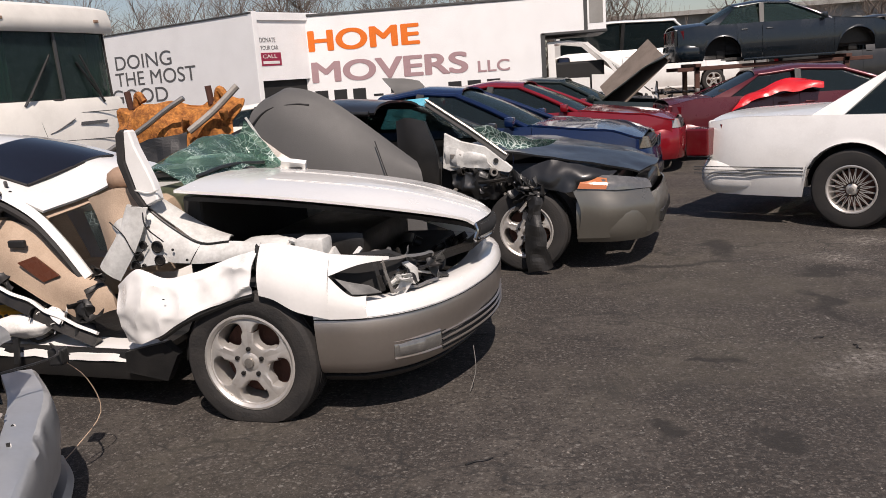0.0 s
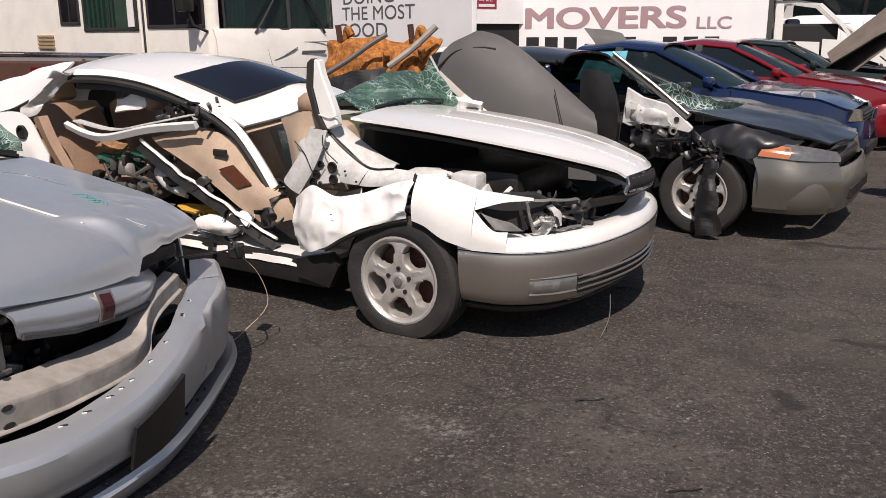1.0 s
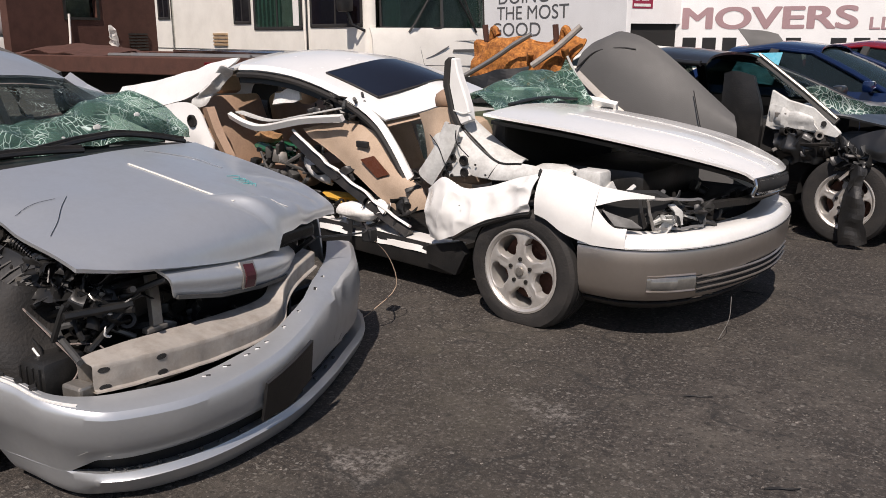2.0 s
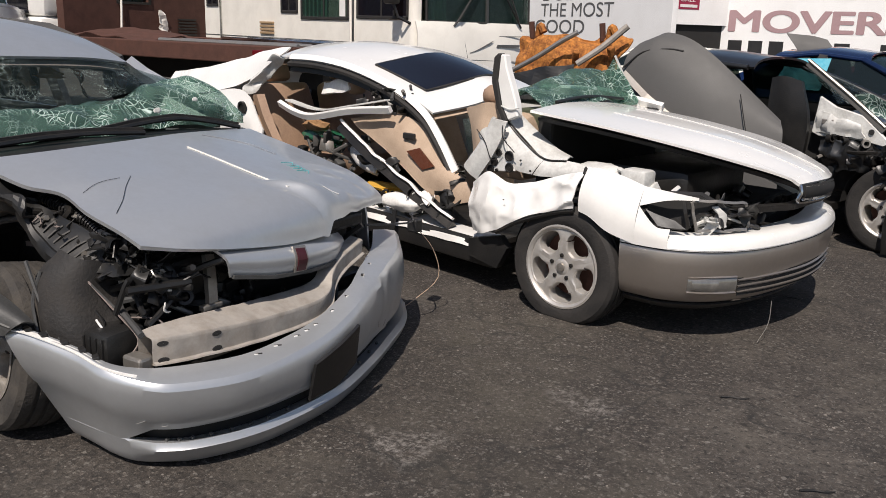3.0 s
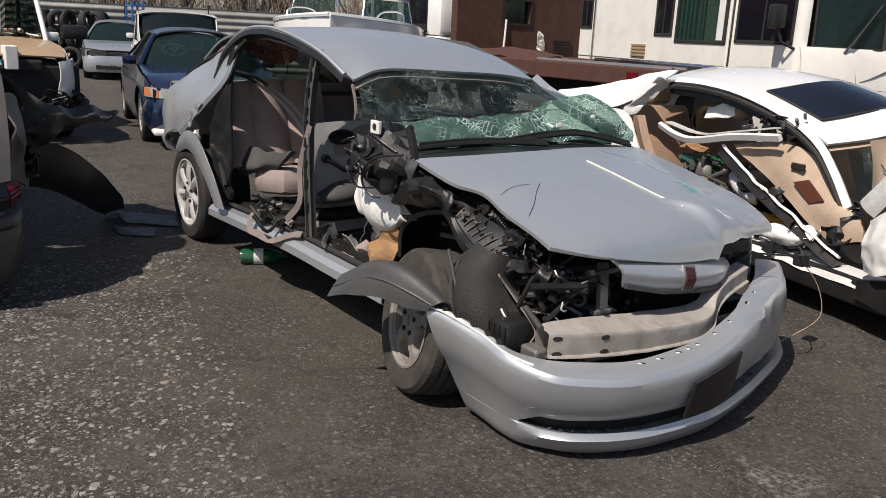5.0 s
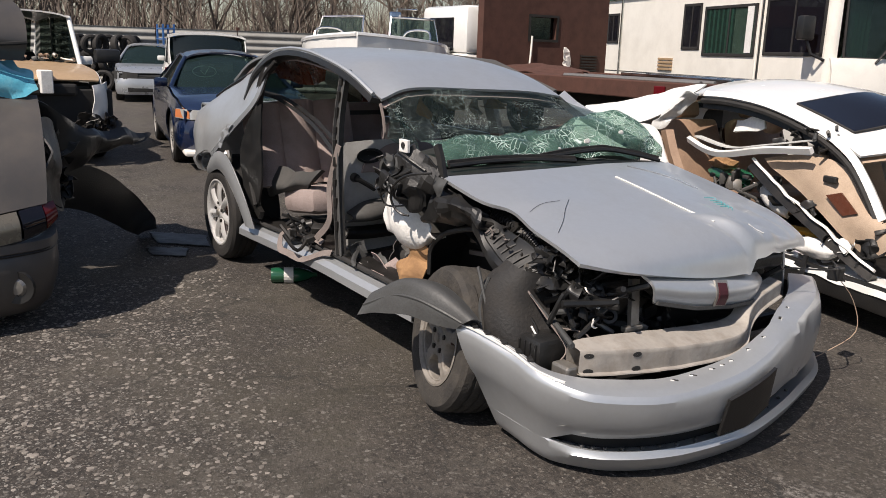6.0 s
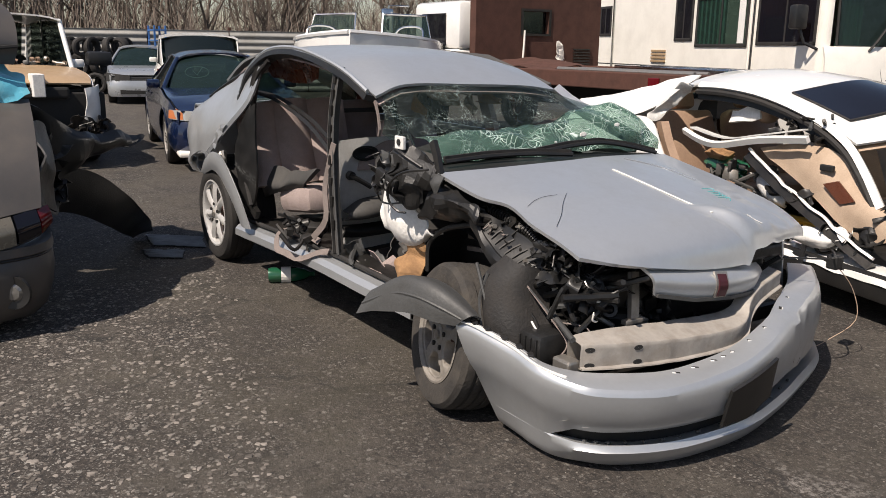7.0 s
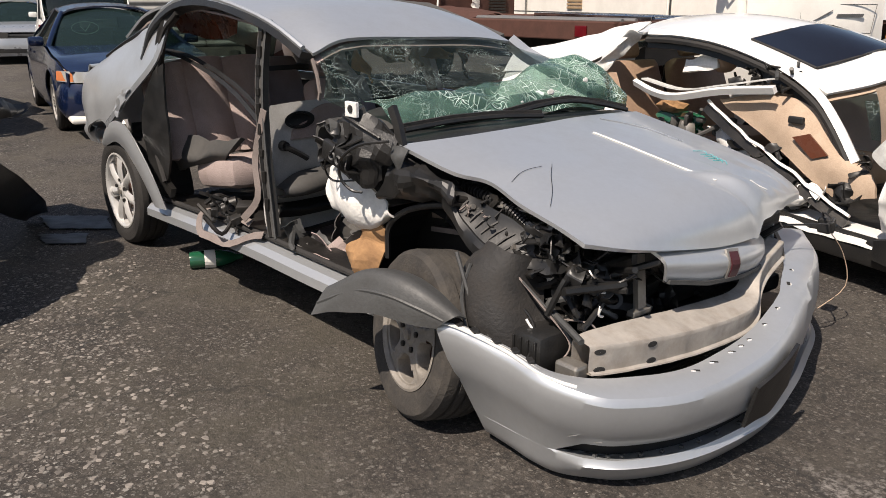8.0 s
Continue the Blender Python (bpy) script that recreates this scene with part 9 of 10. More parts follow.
for k, pts in enumerate(([(0.74, -0.70, 0.62), (0.86, -0.68, 0.52), (0.93, -0.66, 0.44), (0.92, -0.70, 0.38)], [(0.76, -0.70, 0.61), (0.88, -0.67, 0.51), (0.945, -0.66, 0.43), (0.93, -0.69, 0.37)], [(0.84, -0.66, 0.50), (0.95, -0.60, 0.50), (0.98, -0.58, 0.46)], [(0.78, -0.64, 0.66), (0.92, -0.52, 0.60), (1.0, -0.44, 0.63)], [(0.80, -0.60, 0.68), (0.90, -0.56, 0.63), (0.93, -0.46, 0.60), (0.90, -0.40, 0.62)])):
    part("loose_wire", tube(pts, 0.0035, 5, 16), (BELT, GREYPLASTIC, BELT, PLASTIC, PLASTIC)[k], S)
part("far_fender", patch([[(-0.05, 0.79, 0.94), (-0.05, 0.82, 0.7), (-0.05, 0.82, 0.3)], [(0.4, 0.83, 0.85), (0.4, 0.87, 0.76), (0.4, 0.88, 0.64)], [(0.70, 0.80, 0.74), (0.74, 0.85, 0.63), (0.76, 0.86, 0.4)]], 12, 10, 0.01), SILVER, S, smooth=40)
junk(S, "lamp_wreckage", (0.72, -0.56, 0.64), (0.10, 0.10, 0.05), 12, UNDER, 11, (0, 1))
junk(S, "engine_part", (0.74, -0.40, 0.48), (0.09, 0.26, 0.09), 16, UNDER, 12, (0, 1))
crush(S, "torn_shroud", (0.74, -0.50, 0.63), (0.12, 0.12, 0.06), 16, GLOSSBLACK, 65, 0.04, 0.10)
crush(S, "torn_shroud", (0.84, -0.30, 0.55), (0.04, 0.28, 0.08), 10, GLOSSBLACK, 66, 0.05, 0.11)
crush(S, "torn_lining", (0.46, -0.58, 0.76), (0.16, 0.05, 0.03), 9, RUBBER, 67, 0.02, 0.04)
junk(S, "engine_part", (0.86, 0.1, 0.48), (0.04, 0.4, 0.08), 14, PLASTIC, 13)
junk(S, "engine_part", (0.45, -0.55, 0.74), (0.16, 0.06, 0.06), 8, UNDER, 14, (1,))
for k, pts in enumerate(([(0.62, -0.72, 0.60), (0.80, -0.70, 0.50), (0.86, -0.76, 0.42), (0.84, -0.82, 0.33)], [(0.75, -0.60, 0.52), (0.95, -0.52, 0.60), (1.0, -0.45, 0.64)], [(0.80, -0.72, 0.50), (0.87, -0.72, 0.42), (0.84, -0.80, 0.36)],
                         [(0.05, -0.80, 0.98), (-0.12, -0.84, 0.90), (-0.16, -0.80, 0.80), (0.0, -0.76, 0.82)], [(0.92, 0.60, 0.60), (1.0, 0.85, 0.58), (0.85, 1.08, 0.56), (0.88, 1.14, 0.46)])):
    part("loose_wire", tube(pts, 0.0045, 5, 16), AIRBAG if k == 2 else PLASTIC, S)
part("loose_wire", tube([(0.86, 1.10, 0.50), (0.90, 1.22, 0.36), (0.92, 1.25, 0.2), (0.86, 1.12, 0.10), (0.82, 1.08, 0.06)], 0.0022, 5, 16), BEIGE, S, "thin pale loose wire")
part("wire_plug", box(0.84, 1.06, 0.47, 0.90, 1.12, 0.54, 0.01), PLASTIC, S)

# ---- white wreck ----
Wc = thing("white_wreck", pose(0.139, 4.488, 0, 0, 0, -10), "white sedan wreck with one side torn off and a flat tyre", "car")
WB = plan_curve([(0.36, -0.84), (0.58, -0.815), (0.76, -0.69), (0.88, -0.48), (0.945, -0.2), (0.965, 0.1), (0.93, 0.42), (0.84, 0.70), (0.66, 0.86), (0.4, 0.90)])
low_b = sweep(WB, [(0.485, -0.004), (0.465, 0.004), (0.41, 0.0), (0.345, -0.008), (0.28, -0.022), (0.235, -0.04), (0.215, -0.07)], 56, -0.006)
up_b = sweep(WB, [(0.545, -0.16), (0.556, -0.09), (0.552, -0.05), (0.54, -0.02), (0.518, -0.003), (0.487, 0.004)], 56, -0.006)
WBP = part("front_bumper", up_b, WHITE, Wc, "two-tone bumper, white above champagne", smooth=50)
part("lower_cover", low_b, CHAMPAGNE, WBP, "champagne lower bumper cover", smooth=50)
part("bumper_seam", sweep(WB, [(0.492, 0.006), (0.488, -0.004), (0.482, 0.006)], 56), DARK, WBP)
FOG = plan_curve([(0.685, -0.742), (0.78, -0.655), (0.845, -0.555)])
FG = part("fog_lamp", sweep(FOG, [(0.355, 0.0), (0.345, 0.006), (0.30, 0.006), (0.282, -0.002)], 10, -0.01), FOGLENS, WBP, "clear fog lamp", smooth=40)
for z in (0.358, 0.279):
    part("fog_frame", sweep(FOG, [(z + 0.006, 0.0), (z, 0.009), (z - 0.006, 0.0)], 10), CHAMPAGNE, FG)
part("fog_lens", sweep(plan_curve([(0.70, -0.728), (0.75, -0.685), (0.79, -0.64)]), [(0.346, 0.008), (0.338, 0.014), (0.305, 0.014), (0.293, 0.008)], 8), FOGLENS, FG, smooth=40)
for k in range(3):
    bar = plan_curve([(0.85, -0.55), (0.92, -0.32), (0.965, -0.05), (0.96, 0.2), (0.91, 0.48)])
    part("grille_bar", sweep(bar, [(0.345 - 0.03 * k, -0.004), (0.341 - 0.03 * k, 0.006), (0.331 - 0.03 * k, -0.004)], 24), CHAMPAGNE, WBP)
part("lower_grille", sweep(plan_curve([(0.85, -0.55), (0.915, -0.32), (0.958, -0.05), (0.955, 0.2), (0.905, 0.48)]), [(0.35, -0.002), (0.26, -0.002)], 24), DARK, WBP)
part("air_dam", sweep(WB, [(0.205, -0.08), (0.185, -0.10), (0.165, -0.14)], 40, 0.008), PLASTIC, WBP)
# grille on the raised hood's lip
GR = part("grille", patch([[(0.935, -0.13, 0.768), (0.945, -0.13, 0.735), (0.93, -0.12, 0.695)], [(0.945, 0.08, 0.758), (0.955, 0.08, 0.725), (0.94, 0.08, 0.685)], [(0.905, 0.36, 0.743), (0.915, 0.36, 0.705), (0.90, 0.36, 0.665)]], 10, 6, 0.02), DARK, Wc, "black grille with chrome bars", smooth=40)
for k in range(4):
    part("grille_bar", tube([(0.952, -0.13, 0.76 - 0.02 * k), (0.962, 0.08, 0.75 - 0.02 * k), (0.922, 0.36, 0.735 - 0.02 * k)], 0.005 + 0.003 * (k in (0, 3)), 5, 8), CHROME, GR)
part("grille_surround", tube([(0.935, -0.145, 0.775), (0.948, -0.15, 0.735), (0.935, -0.14, 0.685), (0.96, 0.08, 0.68), (0.915, 0.36, 0.66)], 0.010, 6, 14), CHROME, GR, smooth=True)
# hood
w_hood = [[(-0.37, -0.66, 1.054), (-0.44, -0.22, 1.07), (-0.50, 0.26, 1.05), (-0.50, 0.74, 1.0)], [(0.08, -0.52, 0.99), (0.05, -0.12, 1.01), (0.02, 0.32, 0.99), (-0.02, 0.80, 0.94)],
          [(0.52, -0.38, 0.91), (0.52, -0.04, 0.935), (0.48, 0.36, 0.91), (0.42, 0.82, 0.86)], [(0.86, -0.22, 0.825), (0.86, 0.04, 0.83), (0.82, 0.35, 0.81), (0.70, 0.80, 0.76)], [(0.945, -0.17, 0.78), (0.95, 0.06, 0.775), (0.91, 0.35, 0.755), (0.77, 0.80, 0.71)]]
WH = part("hood", patch(w_hood, 36, 28, 0.014), WHITE, Wc, "sprung white hood lifted off its seat", smooth=40)
for v in (0.30, 0.62):
    part("hood_crease", tube([spline([spline(r, v + 0.02) for r in w_hood], 0.15 + 0.08 * k) + Vector((0, 0, 0.002)) for k in range(10)], 0.0016, 6, 20), WHITE, WH)
part("hood_frame", patch([[(a + 0.01, b2 + 0.06, c - 0.04) for a, b2, c in r[:2]] for r in w_hood], 20, 4, 0.02), UNDER, WH)
# crumpled near fender in two torn sheets
f_top = [(-0.64, -0.80, 0.63), (-0.50, -0.83, 0.715), (-0.38, -0.81, 0.665), (-0.22, -0.80, 0.69), (-0.06, -0.80, 0.745), (0.06, -0.81, 0.78), (0.10, -0.80, 0.79)]
f_low = [(-0.62, -0.80, 0.36), (-0.50, -0.86, 0.37), (-0.38, -0.88, 0.42), (-0.27, -0.885, 0.485), (-0.13, -0.885, 0.545), (0.0, -0.875, 0.59), (0.09, -0.87, 0.61)]


def fend(u, v):
    a, c = spline(f_top, u), spline(f_low, u)
    p = a.lerp(c, v)
    p.y -= 0.028 * math.sin(v * math.pi)
    q, q2 = p * 5.5, p * 13
    skew = Vector((q.x * 1.1 + q.z * 0.8, q.y, q.z * 1.2 - q.x * 0.7))
    fold = abs(noise.noise(skew + Vector((3, 3, 3)))) - 0.2
    nick = abs(noise.noise(q2 + Vector((1, 8, 3)))) - 0.2
    near = 0.6 + 0.9 * max(0, u - 0.35)
    return p + Vector((0.02 * noise.noise(q), (0.060 * fold + 0.010 * nick) * near, 0.015 * fold + 0.005 * nick)) * min(1, 6 * v * (1 - v) + 0.35)


part("front_fender", thicken(grid(fend, 64, 32), 0.005), WHITE, Wc, "crumpled white fender", smooth=24)
g_top = [(0.125, -0.80, 0.815), (0.20, -0.81, 0.82), (0.32, -0.80, 0.80), (0.44, -0.785, 0.765)]
g_low = [(0.13, -0.875, 0.605), (0.20, -0.875, 0.585), (0.30, -0.87, 0.53), (0.44, -0.845, 0.49)]
nose = grid(lambda u, v: spline(g_top, u).lerp(spline(g_low, u), v) + Vector((0, -0.03 * math.sin(v * math.pi), 0)), 26, 14)
brow = patch([[(0.44, -0.785, 0.765), (0.44, -0.825, 0.675)], [(0.56, -0.755, 0.752), (0.56, -0.765, 0.712)], [(0.68, -0.70, 0.735), (0.68, -0.70, 0.722)]], 10, 6, 0)
chin = patch([[(0.44, -0.825, 0.675), (0.44, -0.85, 0.58), (0.44, -0.845, 0.49)], [(0.50, -0.825, 0.615), (0.50, -0.84, 0.55), (0.51, -0.835, 0.49)], [(0.545, -0.82, 0.585), (0.55, -0.83, 0.54), (0.56, -0.825, 0.49)], [(0.60, -0.80, 0.583), (0.60, -0.815, 0.54), (0.60, -0.815, 0.49)]], 12, 6, 0)
part("front_fender_nose", thicken(join(nose, brow, chin), 0.006), WHITE, Wc, smooth=40)
part("arch_lip", strip([spline(f_low, 0.30 + 0.70 * k / 14) + Vector((0, 0.012, -0.012)) for k in range(15)], 0.03, 0.014, (0, -0.6, 1)), PLASTIC, Wc, "black wheel arch edge")
for px, pz in ((-0.34, 0.59),):
    part("scuff", blob((px, -0.895, pz), 0.005, 1, 0.4, 2, (1.4, 0.5, 0.6)), UNDER, Wc)
part("tear", blob((0.11, -0.79, 0.745), 0.05, 2, 0.5, 3, (0.7, 0.5, 1.5)), DARK, Wc, "dark ragged tear in the fender")
# Near-black plate behind the lamp opening: the cavity's shade is put into its colour.
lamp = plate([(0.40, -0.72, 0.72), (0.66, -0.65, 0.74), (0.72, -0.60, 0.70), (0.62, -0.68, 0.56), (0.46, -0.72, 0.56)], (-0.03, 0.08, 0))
part("headlight_shade_plate", lamp, DARK, Wc, "near-black plate painted as the shade in the empty headlight opening")
part("lamp_floor", patch([[(0.46, -0.80, 0.66), (0.52, -0.785, 0.64), (0.60, -0.76, 0.62)], [(0.54, -0.812, 0.592), (0.59, -0.795, 0.589), (0.655, -0.755, 0.588)]], 5, 8, 0.006), GREYPLASTIC, Wc, "grey inner lamp panel", smooth=40)
junk(Wc, "lamp_wreckage", (0.68, -0.50, 0.61), (0.06, 0.10, 0.035), 12, UNDER, 21)
part("lamp_bracket", patch([[(0.71, -0.60, 0.69), (0.73, -0.60, 0.65), (0.74, -0.59, 0.60)], [(0.735, -0.57, 0.685), (0.755, -0.56, 0.65), (0.765, -0.55, 0.60)]], 5, 8, 0.008, 0.03, 5, 14), PRIMER, Wc, "bent pale lamp bracket", smooth=20)
for k, pts in enumerate(([(0.66, -0.66, 0.60), (0.72, -0.55, 0.63), (0.80, -0.45, 0.60)], [(0.70, -0.60, 0.66), (0.78, -0.52, 0.64), (0.82, -0.40, 0.68)], [(0.64, -0.62, 0.70), (0.72, -0.52, 0.69), (0.80, -0.36, 0.62)])):
    part("lamp_wire", tube(pts, 0.008 - 0.002 * k, 5, 10), PLASTIC if k else PRIMER, Wc)
for pts in ([(0.655, -0.715, 0.72), (0.72, -0.63, 0.715), (0.775, -0.53, 0.705), (0.80, -0.45, 0.70)], [(0.655, -0.725, 0.715), (0.67, -0.715, 0.65), (0.685, -0.70, 0.575)], [(0.80, -0.45, 0.70), (0.81, -0.44, 0.64), (0.82, -0.44, 0.575)], [(0.685, -0.70, 0.578), (0.76, -0.58, 0.572), (0.82, -0.45, 0.572)]):
    part("lamp_carrier", strip([spline(pts, k / 8) + 0.006 * noise.noise_vector(spline(pts, k / 8) * 23) for k in range(9)], 0.013, 0.008, (0.6, -0.6, 0.4)), STEEL, Wc, "bare pale headlamp carrier")
part("slam_panel", strip([(0.60, -0.60, 0.66), (0.80, -0.38, 0.66), (0.88, -0.1, 0.65), (0.88, 0.3, 0.65)], 0.05, 0.03), UNDER, Wc, "grimy panel above the radiator")
crush(Wc, "torn_bracket", (0.70, -0.60, 0.62), (0.05, 0.06, 0.035), 9, PRIMER, 71, 0.03, 0.06)
crush(Wc, "torn_shroud", (0.74, -0.50, 0.62), (0.08, 0.10, 0.05), 10, GLOSSBLACK, 72, 0.04, 0.08)
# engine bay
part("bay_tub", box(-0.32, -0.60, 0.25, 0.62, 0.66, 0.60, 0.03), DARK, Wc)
part("far_fender", patch([[(-0.5, 0.80, 0.93), (-0.5, 0.87, 0.6), (-0.5, 0.85, 0.3)], [(0.0, 0.84, 0.88), (0.0, 0.90, 0.75), (0.0, 0.89, 0.67)], [(0.7, 0.78, 0.74), (0.74, 0.84, 0.62), (0.72, 0.84, 0.5)]], 14, 10, 0.01), WHITE, Wc, smooth=40)
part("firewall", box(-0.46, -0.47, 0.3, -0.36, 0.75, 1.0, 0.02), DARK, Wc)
part("engine_cover", box(-0.12, -0.30, 0.55, 0.42, 0.42, 0.78, 0.05), UNDER, Wc, smooth=True)
part("strut_tower", blob((0.0, -0.50, 0.73), 0.13, 3, 0.3, 2, (1.3, 0.8, 0.5)), PRIMER, Wc, smooth=60)
part("reservoir", box(0.18, -0.60, 0.68, 0.33, -0.48, 0.80, 0.02), PRIMER, Wc, smooth=True)
junk(Wc, "engine_part", (0.15, -0.52, 0.70), (0.22, 0.08, 0.04), 14, PRIMER, 22)
junk(Wc, "engine_part", (0.60, -0.1, 0.58), (0.18, 0.4, 0.06), 20, UNDER, 23)
part("lamp_divider", strip([(0.625, -0.735, 0.715), (0.64, -0.742, 0.66), (0.66, -0.735, 0.59)], 0.016, 0.010, (0.3, -1, 0)), UNDER, Wc)
part("inner_apron", join(grid(lambda u, v: spline([(-0.556, -0.62, 0.975), (-0.438, -0.62, 0.88), (-0.281, -0.625, 0.792), (-0.131, -0.62, 0.796), (0.03, -0.62, 0.785)], u).lerp(spline([(-0.54, -0.665, 0.80), (-0.455, -0.665, 0.72), (-0.345, -0.66, 0.705), (-0.238, -0.66, 0.705), (0.03, -0.65, 0.74)], u), v) + Vector((0, -0.014 * math.sin(v * math.pi), 0)), 40, 8, 0.008),
                         grid(lambda u, v: spline([(-0.545, -0.622, 0.978), (-0.42, -0.622, 0.885), (-0.281, -0.627, 0.796), (-0.14, -0.622, 0.800)], u).lerp(spline([(-0.547, -0.50, 1.0), (-0.433, -0.50, 0.925), (-0.294, -0.50, 0.845), (-0.178, -0.50, 0.804)], u), v) + Vector((0, 0, 0.012 * math.sin(v * math.pi))), 30, 5, 0.006)), PRIMER, Wc, "bent bare inner apron with bolt holes", smooth=24)
part("apron_seam", tube([(-0.33, -0.668, 0.70), (-0.30, -0.665, 0.745), (-0.275, -0.63, 0.795)], 0.003, 5, 8), DARK, Wc)
part("apron_flange", tube([(-0.55, -0.632, 0.975), (-0.438, -0.632, 0.884), (-0.281, -0.637, 0.797), (-0.131, -0.632, 0.80)], 0.006, 6, 16), UNDER, Wc, "dark sealed apron edge", smooth=True)
for px, pz in ((-0.515, 0.885), (-0.40, 0.775), (-0.33, 0.725)):
    part("apron_hole", lathe([(0.001, 0), (0.006, 0), (0.006, -0.006), (0.001, -0.006)], 10), DARK, Wc).location = (px, -0.683, pz)
# door post and upright pillar end
part("hinge_post", patch([[(-0.604, -0.66, 0.985), (-0.68, -0.67, 0.845), (-0.80, -0.67, 0.70)], [(-0.585, -0.70, 0.985), (-0.655, -0.71, 0.842), (-0.775, -0.71, 0.69)], [(-0.54, -0.705, 0.985), (-0.605, -0.715, 0.833), (-0.735, -0.715, 0.665)], [(-0.499, -0.69, 0.98), (-0.54, -0.70, 0.858), (-0.692, -0.70, 0.637)]], 14, 18, 0.02, 0.006, 5, 6), PRIMER, Wc, "bare white door hinge post", smooth=30)
part("post_gusset", plate([(-0.575, -0.685, 0.87), (-0.53, -0.685, 0.90), (-0.497, -0.685, 0.79), (-0.44, -0.685, 0.708), (-0.655, -0.685, 0.68)], (0, 0.02, 0), 0.004), PRIMER, Wc, "bare gusset behind the post")
for gx, gz, r in ((-0.555, 0.80, 0.020), (-0.585, 0.745, 0.024), (-0.61, 0.70, 0.024), (-0.48, 0.79, 0.030), (-0.475, 0.725, 0.028), (-0.565, 0.70, 0.010)):
    part("gusset_hole", lathe([(0.001, 0), (r * 0.72, 0.0), (r * 0.8, -0.006), (r, -0.004), (r, 0.004)], 14), UNDER, Wc).location = (gx, -0.689, gz)
for pts in ([(-0.70, -0.72, 0.92), (-0.62, -0.74, 0.86), (-0.58, -0.72, 0.76), (-0.52, -0.70, 0.80)], [(-0.52, -0.70, 1.0), (-0.50, -0.73, 0.90), (-0.42, -0.72, 0.82)]):
    part("cut_cable", tube(pts, 0.003, 5, 14), PLASTIC, Wc)
for px, pz, r in ((-0.76, 0.70, 0.024), (-0.735, 0.72, 0.012), (-0.66, 0.815, 0.012), (-0.645, 0.835, 0.008)):
    part("post_hole", lathe([(0.001, 0), (r * 0.7, 0), (r * 0.7, -0.008), (0.001, -0.006)], 12), DARK, Wc).location = (px, -0.716, pz)
part("hinge_plate", patch([[(-0.70, -0.71, 0.90), (-0.66, -0.715, 0.93), (-0.61, -0.71, 0.94)], [(-0.68, -0.715, 0.86), (-0.64, -0.725, 0.88), (-0.60, -0.715, 0.90)]], 5, 6, 0.01, 0.01, 3, 14), PRIMER, Wc, smooth=30)
bm = plate([(-0.598, -0.665, 1.342), (-0.566, -0.665, 1.342), (-0.545, -0.665, 1.262), (-0.500, -0.665, 1.159), (-0.470, -0.665, 1.083), (-0.455, -0.665, 1.007), (-0.523, -0.665, 0.98), (-0.573, -0.665, 1.061), (-0.610, -0.665, 1.198)], (0, 0.055, 0), 0.008)
part("front_pillar_end", bm, WHITE, Wc, "upright end of the cut front pillar", smooth=30)
part("pillar_seal", plate([(-0.638, -0.672, 1.325), (-0.604, -0.672, 1.350), (-0.590, -0.672, 1.340), (-0.608, -0.672, 1.198), (-0.571, -0.672, 1.06), (-0.521, -0.672, 0.98), (-0.552, -0.672, 0.962), (-0.606, -0.672, 1.05), (-0.650, -0.672, 1.195)], (0, 0.05, 0), 0.006), RUBBER, Wc)
part("pillar_fold", tube([(-0.443, -0.668, 1.06), (-0.50, -0.672, 1.045), (-0.572, -0.668, 1.06)], 0.004, 5, 8), PRIMER, Wc)
# roof, sunroof, pillars
w_roof = [[(-1.24, -0.52, 0.955), (-1.17, -0.22, 1.00), (-1.17, 0.18, 1.07), (-1.20, 0.55, 1.06)], [(-1.52, -0.55, 1.085), (-1.50, -0.25, 1.115), (-1.50, 0.15, 1.185), (-1.52, 0.55, 1.15)],
          [(-2.0, -0.56, 1.205), (-2.0, -0.25, 1.255), (-2.0, 0.15, 1.305), (-2.0, 0.55, 1.27)], [(-2.5, -0.56, 1.245), (-2.5, -0.25, 1.315), (-2.5, 0.15, 1.355), (-2.5, 0.55, 1.325)], [(-2.92, -0.52, 1.21), (-2.95, -0.22, 1.29), (-2.98, 0.15, 1.335), (-2.98, 0.5, 1.30)]]
w_at = lambda u, v: spline([spline(r, v) for r in w_roof], u)
WR = part("roof", patch(w_roof, 28, 20, -0.014), WHITE, Wc, "sagging white roof with tinted sunroof", smooth=40)
SR = part("sunroof", grid(lambda u, v: w_at(0.19 + 0.26 * u, 0.17 + 0.64 * v) + Vector((0, 0, 0.008)), 10, 10, 0.006), DARKGLASS, WR, "dark tinted sunroof glass", smooth=60)
part("sunroof_seal", tube([w_at(0.19 + 0.26 * u, 0.17 + 0.64 * v) + Vector((0, 0, 0.008)) for u, v in ((0, 0), (0.5, 0), (1, 0), (1, 0.5), (1, 1), (0.5, 1), (0, 1), (0, 0.5), (0, 0))], 0.008, 6), RUBBER, SR)
part("headliner", patch([[(a, b2 * 0.95, c - 0.05) for a, b2, c in r] for r in w_roof], 12, 10, 0.01), BEIGE, Wc)
pill = [(-2.62, -0.575, 1.235), (-2.30, -0.585, 1.235), (-1.94, -0.58, 1.195), (-1.54, -0.575, 1.09), (-1.27, -0.58, 0.965), (-1.10, -0.60, 0.82), (-0.94, -0.62, 0.63)]
part("roof_rail", strip([spline(pill, k / 24) for k in range(25)], 0.044, 0.026, (0, -0.8, 0.6)), WHITE, Wc, "bent white roof rail and front pillar", smooth=30)
part("rail_seal", tube([spline(pill, k / 24) + Vector((-0.012, -0.012, -0.045)) for k in range(25)], 0.020, 6), RUBBER, Wc)
